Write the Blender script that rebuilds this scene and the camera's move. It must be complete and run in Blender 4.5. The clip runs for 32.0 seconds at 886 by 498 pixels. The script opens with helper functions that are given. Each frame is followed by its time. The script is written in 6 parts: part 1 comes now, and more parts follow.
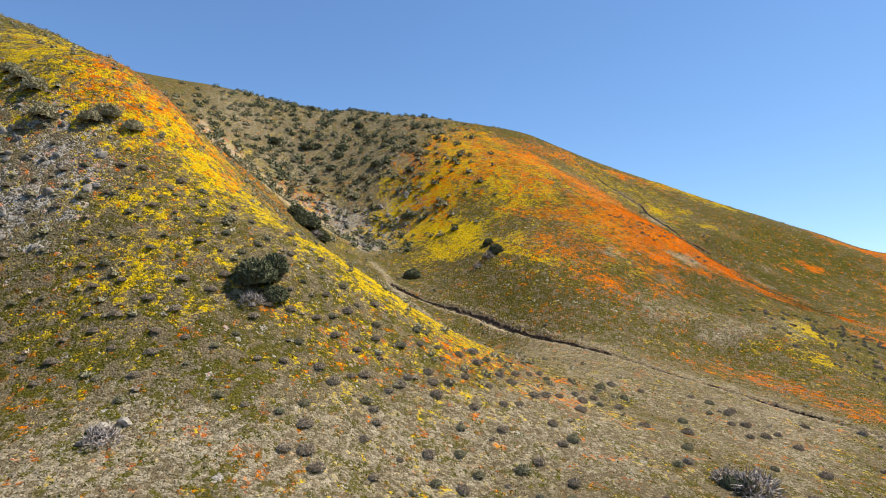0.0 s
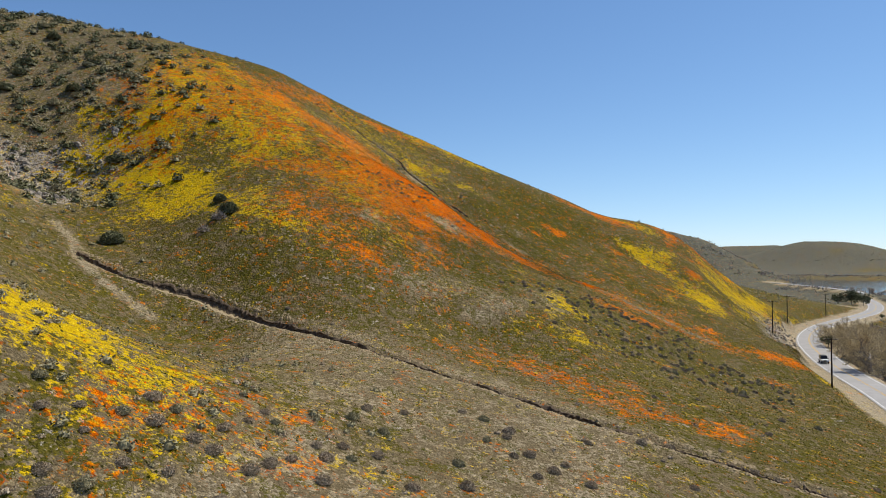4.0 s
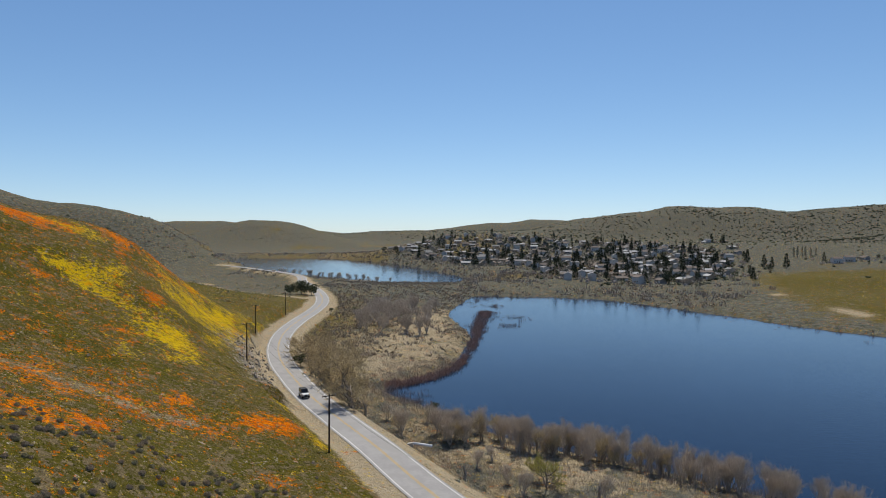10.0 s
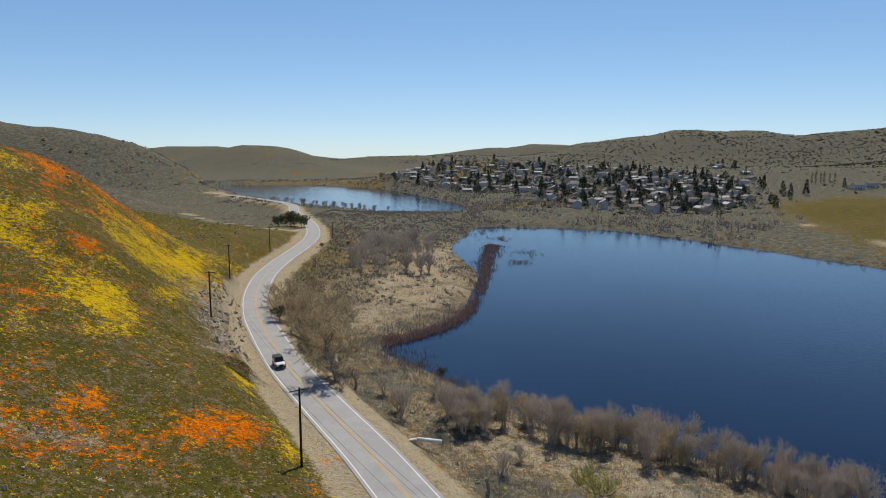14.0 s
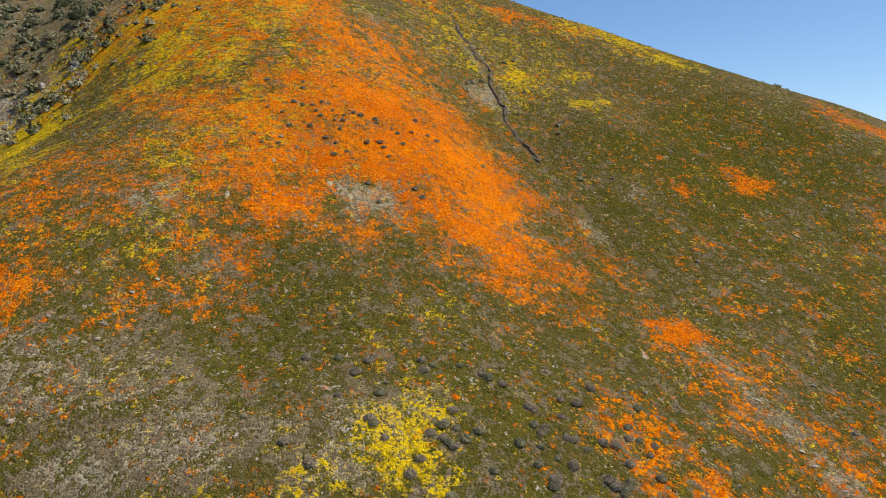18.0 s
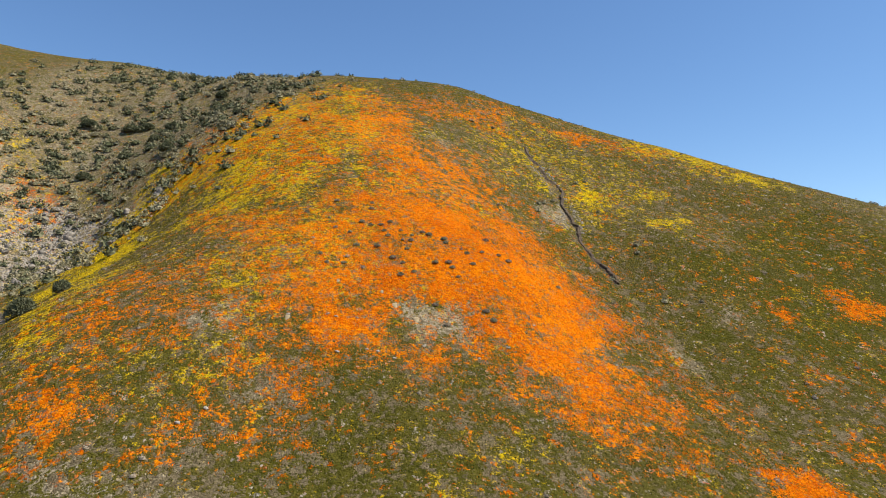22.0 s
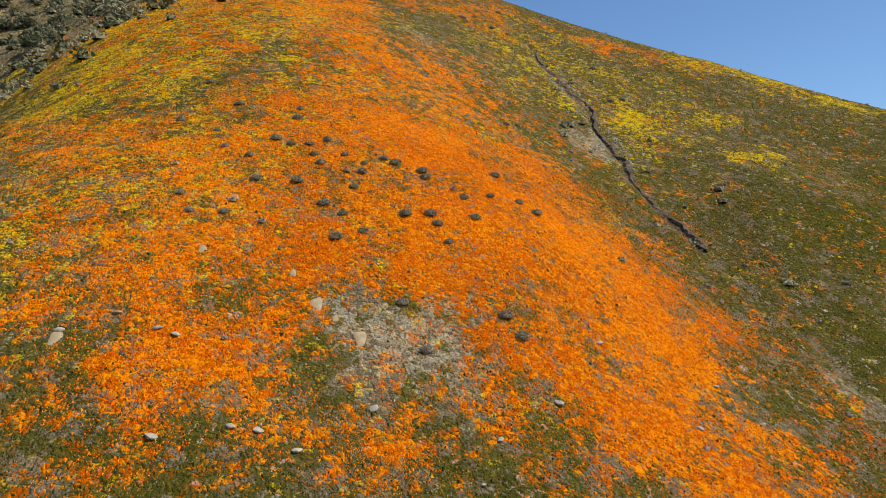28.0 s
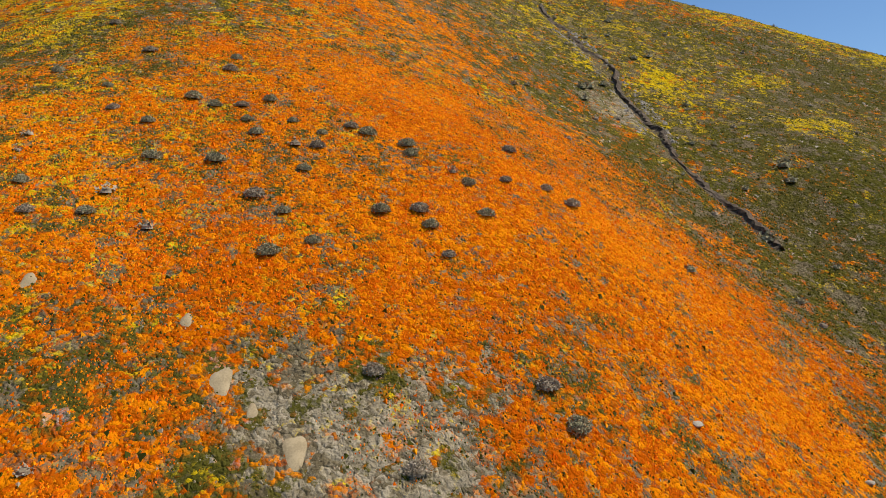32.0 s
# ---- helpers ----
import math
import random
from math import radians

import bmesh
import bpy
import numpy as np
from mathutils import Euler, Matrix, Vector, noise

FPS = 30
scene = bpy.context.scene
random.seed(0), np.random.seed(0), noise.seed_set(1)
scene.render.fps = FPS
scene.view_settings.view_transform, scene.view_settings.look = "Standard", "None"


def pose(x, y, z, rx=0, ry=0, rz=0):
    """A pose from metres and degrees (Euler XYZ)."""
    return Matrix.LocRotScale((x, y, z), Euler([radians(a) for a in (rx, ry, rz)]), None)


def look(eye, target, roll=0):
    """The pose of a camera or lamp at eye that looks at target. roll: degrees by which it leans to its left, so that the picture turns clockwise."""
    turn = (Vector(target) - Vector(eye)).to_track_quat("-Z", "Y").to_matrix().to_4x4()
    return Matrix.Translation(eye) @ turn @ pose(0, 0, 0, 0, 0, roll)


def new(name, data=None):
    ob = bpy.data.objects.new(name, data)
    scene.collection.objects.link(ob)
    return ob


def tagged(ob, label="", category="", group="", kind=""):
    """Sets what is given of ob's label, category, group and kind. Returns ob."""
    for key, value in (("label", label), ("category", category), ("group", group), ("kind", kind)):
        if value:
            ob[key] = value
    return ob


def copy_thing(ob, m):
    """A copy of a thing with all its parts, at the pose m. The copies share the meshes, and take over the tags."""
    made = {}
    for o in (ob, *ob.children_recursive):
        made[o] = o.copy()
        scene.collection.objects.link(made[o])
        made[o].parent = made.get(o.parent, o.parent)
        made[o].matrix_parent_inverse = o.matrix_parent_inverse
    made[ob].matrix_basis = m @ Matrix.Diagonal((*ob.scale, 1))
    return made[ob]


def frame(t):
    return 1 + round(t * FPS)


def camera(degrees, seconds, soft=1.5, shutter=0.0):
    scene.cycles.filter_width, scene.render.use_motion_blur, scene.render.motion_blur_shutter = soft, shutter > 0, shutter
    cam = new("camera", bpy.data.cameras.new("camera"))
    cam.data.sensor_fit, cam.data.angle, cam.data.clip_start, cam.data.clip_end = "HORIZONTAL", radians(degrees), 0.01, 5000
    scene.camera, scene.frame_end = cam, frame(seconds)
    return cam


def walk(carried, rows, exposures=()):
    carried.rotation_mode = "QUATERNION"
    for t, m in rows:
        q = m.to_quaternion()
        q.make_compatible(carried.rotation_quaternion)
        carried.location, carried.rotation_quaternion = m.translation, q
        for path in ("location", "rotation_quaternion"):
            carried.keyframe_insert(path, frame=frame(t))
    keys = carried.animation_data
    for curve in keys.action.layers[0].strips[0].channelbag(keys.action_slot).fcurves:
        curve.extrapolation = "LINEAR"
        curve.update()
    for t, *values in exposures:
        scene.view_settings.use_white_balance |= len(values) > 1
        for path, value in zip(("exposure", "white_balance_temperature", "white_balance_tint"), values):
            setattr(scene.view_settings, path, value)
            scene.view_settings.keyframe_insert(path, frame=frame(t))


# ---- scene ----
cam = camera(70.0, 32.0, 1.0)
PATH = [
    (0.0, 41.13, -57.81, 30.14, -69.89, 5.75, -0.20),
    (0.5, 38.98, -57.30, 30.24, -57.70, 4.64, -0.44),
    (1.0, 36.75, -56.41, 30.42, -51.84, 3.00, -0.49),
    (1.5, 34.62, -55.12, 30.45, -51.81, 2.96, -0.39),
    (2.0, 32.47, -53.58, 30.63, -51.83, 2.91, -0.35),
    (2.5, 30.05, -51.81, 31.04, -51.84, 2.82, -0.30),
    (4.5, 21.18, -43.62, 36.24, -42.99, -0.89, 0.03),
    (5.0, 18.82, -40.96, 37.57, -32.48, -0.85, 0.09),
    (5.5, 16.89, -38.31, 38.56, -31.02, -0.96, 0.20),
    (6.0, 15.21, -35.45, 39.11, -25.48, -1.01, 0.21),
    (6.5, 13.43, -32.45, 39.29, -25.32, -1.07, 0.19),
    (7.0, 11.73, -29.43, 39.25, -25.24, -1.12, 0.26),
    (7.5, 9.90, -26.18, 39.37, -25.16, -1.19, 0.25),
    (8.0, 8.02, -22.68, 40.10, -25.14, -1.31, 0.25),
    (8.5, 6.00, -18.92, 41.52, -25.09, -1.42, 0.23),
    (9.0, 4.08, -14.96, 43.15, -25.07, -1.49, 0.18),
    (9.5, 2.60, -11.15, 44.72, -21.98, -1.58, 0.25),
    (10.0, 1.45, -7.25, 45.77, -0.94, -1.59, 0.28),
    (10.5, 0.48, -3.61, 46.11, -0.04, -1.71, 0.27),
    (11.0, 0.00, 0.00, 46.15, 0.01, -2.32, 0.30),
    (11.5, -0.17, 3.79, 46.06, 0.05, -6.63, 0.22),
    (12.0, -0.31, 7.96, 46.00, 0.10, -7.41, 0.21),
    (12.5, -0.52, 12.21, 46.03, 0.17, -8.21, 0.16),
    (13.0, -0.60, 16.57, 45.95, 0.19, -8.27, 0.15),
    (13.5, -0.76, 21.13, 45.80, 0.23, -8.30, 0.14),
    (15.5, -2.92, 38.10, 45.89, -21.37, -8.36, 0.27),
    (16.0, -3.51, 40.71, 46.06, -35.08, -8.46, 0.08),
    (16.5, -3.91, 42.47, 46.11, -47.92, -8.46, -0.18),
    (17.0, -4.18, 43.50, 46.07, -59.50, -8.40, -0.37),
    (17.5, -4.32, 43.76, 46.14, -70.05, -8.39, -0.48),
    (18.0, -4.43, 43.53, 46.20, -80.21, -7.59, -0.40),
    (18.5, -4.50, 43.55, 46.03, -90.40, -6.74, -0.58),
    (19.0, -4.53, 43.68, 46.00, -98.77, -5.07, -0.65),
    (19.5, -4.55, 43.75, 45.99, -99.22, -4.59, -0.62),
    (20.0, -4.77, 43.72, 46.11, -99.15, 0.82, -0.55),
    (20.5, -5.42, 43.62, 46.01, -99.11, 4.59, -0.47),
    (21.0, -6.62, 43.68, 45.95, -94.20, 4.52, -0.36),
    (21.5, -8.25, 43.59, 45.93, -86.17, 4.44, -0.31),
    (22.0, -10.12, 43.70, 45.89, -86.17, 3.59, -0.29),
    (22.5, -12.39, 43.79, 45.94, -86.19, 2.59, -0.19),
    (23.0, -14.83, 43.88, 45.95, -86.20, 2.42, -0.13),
    (23.5, -17.61, 43.93, 45.94, -86.17, 2.36, -0.03),
    (24.0, -20.56, 43.96, 45.97, -86.11, 2.33, 0.07),
    (24.5, -23.70, 44.08, 46.09, -86.10, 2.32, 0.16),
    (25.0, -26.94, 44.29, 46.23, -85.29, 2.30, 0.24),
    (25.5, -30.23, 44.49, 46.45, -84.04, 2.24, 0.21),
    (27.5, -43.52, 46.01, 46.84, -84.19, -0.81, 0.41),
    (28.0, -46.93, 46.27, 47.73, -84.19, -1.24, 0.44),
    (28.5, -50.25, 46.53, 48.53, -84.16, -3.39, 0.33),
    (29.0, -53.51, 46.78, 49.05, -84.15, -3.77, 0.26),
    (29.5, -56.62, 47.05, 49.21, -84.13, -3.84, 0.21),
    (30.0, -59.19, 47.24, 49.34, -84.09, -3.81, 0.22),
    (30.5, -60.76, 47.35, 49.30, -84.10, -3.78, 0.14),
    (31.0, -61.37, 47.39, 49.24, -84.18, -3.69, 0.12),
    (31.5, -61.39, 47.39, 49.23, -84.19, -3.66, 0.10),
    (32.0, -61.34, 47.33, 49.22, -82.98, -3.68, 0.10),
]
walk(cam, [(t, pose(x, y, z, 90 + pitch, -roll, -yaw)) for t, x, y, z, yaw, pitch, roll in PATH],
     [(0, 0.5), (1, 0.34), (2.5, 0.28), (5, -0.04), (9, -0.1), (10, -0.16), (13.5, -0.16), (16, -0.1), (18, 0.14), (20, 0.33), (23.5, 0.3), (28, 0.12), (32, 0.03)])

# ---------- sky and sun ----------
SUN_TURN, SUN_HEIGHT = radians(9), radians(55)
sky_world = bpy.data.worlds.new("sky")
scene.world = sky_world
sky_world.use_nodes = True
sky_tree = sky_world.node_tree
sky_node = sky_tree.nodes.new("ShaderNodeTexSky")
sky_node.sky_type, sky_node.sun_disc = "NISHITA", False
sky_node.sun_elevation, sky_node.sun_rotation = SUN_HEIGHT, SUN_TURN
sky_node.altitude, sky_node.air_density, sky_node.dust_density, sky_node.ozone_density = 600, 0.80, 0.05, 3.2
sky_tree.nodes["Background"].inputs[1].default_value = 0.174
clear = sky_tree.nodes.new("ShaderNodeHueSaturation")
clear.inputs["Saturation"].default_value = 1.04
sky_tree.links.new(sky_node.outputs[0], clear.inputs["Color"])
tint = sky_tree.nodes.new("ShaderNodeMix")
tint.data_type, tint.blend_type = "RGBA", "MULTIPLY"
tint.inputs[0].default_value = 1.0
tint.inputs[7].default_value = (0.765, 0.88, 1.0, 1)
# the valley's pale horizon: bright values pressed together a little
thick = sky_tree.nodes.new("ShaderNodeVectorMath")
thick.operation, thick.inputs[1].default_value, thick.inputs[2].default_value = "MULTIPLY_ADD", (0.065, 0.065, 0.065), (1, 1, 1)
sky_tree.links.new(clear.outputs[0], thick.inputs[0])
level = sky_tree.nodes.new("ShaderNodeVectorMath")
level.operation = "DIVIDE"
sky_tree.links.new(clear.outputs[0], level.inputs[0])
sky_tree.links.new(thick.outputs[0], level.inputs[1])
sky_tree.links.new(level.outputs[0], tint.inputs[6])
sky_tree.links.new(tint.outputs[2], sky_tree.nodes["Background"].inputs[0])
sun = new("sun", bpy.data.lights.new("sun", "SUN"))
sun.data.energy, sun.data.angle, sun.data.color = 5.0, radians(0.53), (1.0, 0.93, 0.81)
sun_way = Vector((math.sin(SUN_TURN) * math.cos(SUN_HEIGHT), math.cos(SUN_TURN) * math.cos(SUN_HEIGHT), math.sin(SUN_HEIGHT)))
sun.matrix_world = look(sun_way * 300, (0, 0, 0))
scene.view_settings.exposure = 0.0

# ---------- materials ----------
class Graph:
    """A small writer for node trees."""

    def __init__(self, name, rough=0.9):
        self.material = bpy.data.materials.new(name)
        self.material.use_nodes = True
        self.tree = self.material.node_tree
        self.shader = self.tree.nodes["Principled BSDF"]
        self.shader.inputs["Roughness"].default_value = rough
        self.shader.inputs["Specular IOR Level"].default_value = 0.25
        self.place = self.node("ShaderNodeNewGeometry").outputs["Position"]

    def node(self, kind):
        return self.tree.nodes.new(kind)

    def feed(self, socket, value):
        if isinstance(value, (int, float)):
            socket.default_value = value
        elif isinstance(value, tuple):
            socket.default_value = (*value, 1)
        else:
            self.tree.links.new(value, socket)

    def noise(self, scale, detail=3.0, rough=0.55, vector=None):
        n = self.node("ShaderNodeTexNoise")
        self.feed(n.inputs["Vector"], vector or self.place)
        n.inputs["Scale"].default_value, n.inputs["Detail"].default_value, n.inputs["Roughness"].default_value = scale, detail, rough
        return n.outputs["Fac"]

    def math(self, kind, a, b=0.0, clamp=False):
        n = self.node("ShaderNodeMath")
        n.operation, n.use_clamp = kind, clamp
        self.feed(n.inputs[0], a)
        self.feed(n.inputs[1], b)
        return n.outputs[0]

    def step(self, value, lo, hi, to_lo=0.0, to_hi=1.0):
        n = self.node("ShaderNodeMapRange")
        n.interpolation_type = "SMOOTHSTEP"
        for socket, v in zip(n.inputs, (value, lo, hi, to_lo, to_hi)):
            self.feed(socket, v)
        return n.outputs[0]

    def mix(self, fac, a, b):
        n = self.node("ShaderNodeMix")
        n.data_type = "RGBA"
        self.feed(n.inputs[0], fac)
        self.feed(n.inputs[6], a)
        self.feed(n.inputs[7], b)
        return n.outputs[2]

    def layer(self, name):
        n = self.node("ShaderNodeAttribute")
        n.attribute_name = name
        s = self.node("ShaderNodeSeparateColor")
        self.tree.links.new(n.outputs["Color"], s.inputs[0])
        return s.outputs[0], s.outputs[1], s.outputs[2]

    def island(self):
        return self.node("ShaderNodeNewGeometry").outputs["Random Per Island"]

    def object_random(self):
        return self.node("ShaderNodeObjectInfo").outputs["Random"]

    def bump(self, height, strength=0.5, distance=0.05):
        n = self.node("ShaderNodeBump")
        n.inputs["Strength"].default_value, n.inputs["Distance"].default_value = strength, distance
        self.feed(n.inputs["Height"], height)
        self.tree.links.new(n.outputs[0], self.shader.inputs["Normal"])

    def done(self, colour):
        self.feed(self.shader.inputs["Base Color"], colour)
        return self.material


def speckled(name, a, b, scale=2.0, rough=0.9, third=None, bump=0.0):
    """Two tones broken up by noise at two scales."""
    g = Graph(name, rough)
    n = g.math("ADD", g.math("MULTIPLY", g.noise(scale, 5), 0.6), g.math("MULTIPLY", g.noise(scale * 7, 3), 0.4))
    c = g.mix(g.step(n, 0.36, 0.64), a, b)
    if third:
        c = g.mix(g.step(g.noise(scale * 0.3, 2), 0.52, 0.66), c, third)
    if bump:
        g.bump(n, bump, 0.06)
    return g.done(c)


def leafy(name, *tones):
    """Every leaf, twig or petal takes its own tone."""
    g = Graph(name, 0.85)
    g.shader.inputs["Specular IOR Level"].default_value = 0.06
    r = g.island()
    c = tones[0]
    for k, tone in enumerate(tones[1:], 1):
        c = g.mix(g.step(r, (k - 0.5) / len(tones), (k + 0.5) / len(tones)), c, tone)
    return g.done(g.mix(g.math("MULTIPLY", g.object_random(), 0.35), c, tuple(0.8 * v for v in tones[0])))


def ground_material():
    g = Graph("hillside_soil_and_herbs", 0.95)
    g.shader.inputs["Specular IOR Level"].default_value = 0.02
    orange, yellow, green = g.layer("flowers")
    pale, rock, brush = g.layer("soils")
    fine, mid, wide = g.noise(2.6, 6, 0.7), g.noise(0.6, 5, 0.6), g.noise(0.09, 4)
    bent = g.node("ShaderNodeVectorMath")
    bent.operation = "MULTIPLY_ADD"
    warp = g.node("ShaderNodeTexNoise")
    warp.inputs["Scale"].default_value = 3.0
    g.feed(warp.inputs["Vector"], g.place)
    g.tree.links.new(warp.outputs["Color"], bent.inputs[0])
    bent.inputs[1].default_value = (0.5, 0.5, 0.5)
    g.tree.links.new(g.place, bent.inputs[2])

    def cushions(scale):
        """Plant cushions: a random share, a second one, and the distance from the middle of each."""
        n = g.node("ShaderNodeTexVoronoi")
        n.inputs["Scale"].default_value = scale
        g.tree.links.new(bent.outputs[0], n.inputs["Vector"])
        s = g.node("ShaderNodeSeparateColor")
        g.tree.links.new(n.outputs["Color"], s.inputs[0])
        return s.outputs[0], s.outputs[1], n.outputs["Distance"]
    big, big_b, big_d = cushions(1.7)
    small, small_b, small_d = cushions(5.0)

    def sway(value, amount):
        return g.math("MULTIPLY", g.math("SUBTRACT", value, 0.5), amount)

    def total(*parts):
        out = parts[0]
        for p in parts[1:]:
            out = g.math("ADD", out, p)
        return out
    grit = g.noise(7.0, 5, 0.75)
    ragged = total(sway(small, 0.34), sway(big, 0.34), sway(mid, 2.6), sway(fine, 1.5))
    soil = g.mix(g.step(total(grit, sway(small_b, 0.3)), 0.30, 0.72), (0.115, 0.088, 0.047), (0.215, 0.168, 0.098))
    bleach = g.mix(g.step(total(grit, sway(small, 0.3)), 0.30, 0.72), (0.27, 0.218, 0.140), (0.44, 0.368, 0.252))
    soil = g.mix(g.step(total(pale, sway(small_b, 0.4), sway(big_b, 0.3), sway(mid, 1.9), sway(fine, 1.4)), 0.34, 0.74), soil, bleach)
    herb = g.mix(g.step(total(mid, sway(fine, 0.5)), 0.36, 0.64), (0.050, 0.049, 0.006), (0.096, 0.083, 0.013))
    herb = g.mix(g.step(small_b, 0.55, 1.0, 0.0, 0.6), herb, (0.128, 0.106, 0.022))
    herb = g.mix(g.step(big_b, 0.70, 0.95, 0.0, 0.7), herb, (0.045, 0.046, 0.007))
    herb = g.mix(g.step(wide, 0.45, 0.64, 0.0, 0.5), herb, (0.092, 0.073, 0.024))
    herb = g.mix(g.step(green, 0.68, 0.95, 0.0, 0.75), herb, g.mix(small_b, (0.043, 0.048, 0.004), (0.086, 0.080, 0.009)))
    c = g.mix(g.step(total(green, ragged), 0.31, 0.60), soil, herb)
    stone = g.mix(g.step(total(g.noise(1.1, 6, 0.75), sway(small, 0.3)), 0.36, 0.62), (0.075, 0.066, 0.054), (0.40, 0.355, 0.29))
    c = g.mix(g.step(total(rock, ragged), 0.42, 0.64), c, stone)
    # brush tones lifted and greyed: the distant hills' haze is in the colour
    hazy_thicket = g.mix(g.step(g.noise(0.35, 6, 0.7), 0.36, 0.64), (0.058, 0.063, 0.047), (0.150, 0.147, 0.118))
    clumps = sway(g.noise(0.13, 8, 0.75), 2.6)
    c = g.mix(g.step(g.math("ADD", brush, clumps), 0.36, 0.64), c, hazy_thicket)
    drift = total(sway(small, 0.5), sway(big, 0.35), sway(g.noise(0.8, 6, 0.7), 2.4), sway(fine, 1.2), sway(g.noise(0.22, 4, 0.6), 1.2))
    drift_b = total(sway(small_b, 0.5), sway(big_b, 0.35), sway(g.noise(1.0, 6, 0.7), 2.4), sway(grit, 1.2), sway(g.noise(0.26, 4, 0.6), 1.2))
    gold = g.mix(small_b, (0.44, 0.28, 0.004), (0.66, 0.45, 0.008))
    c = g.mix(g.step(g.math("ADD", yellow, drift_b), 0.32, 0.86), c, gold)
    fire = g.mix(g.step(total(small_b, sway(wide, 1.4)), 0.2, 0.9), (0.48, 0.086, 0.0010), (0.76, 0.225, 0.0016))
    c = g.mix(g.step(g.math("ADD", orange, drift), 0.34, 0.84), c, fire)
    domes = total(g.math("MULTIPLY", big_d, -0.5), g.math("MULTIPLY", small_d, -0.4), g.math("MULTIPLY", fine, 0.6), g.math("MULTIPLY", grit, 0.25))
    g.bump(domes, 1.0, 0.32)
    return g.done(c)


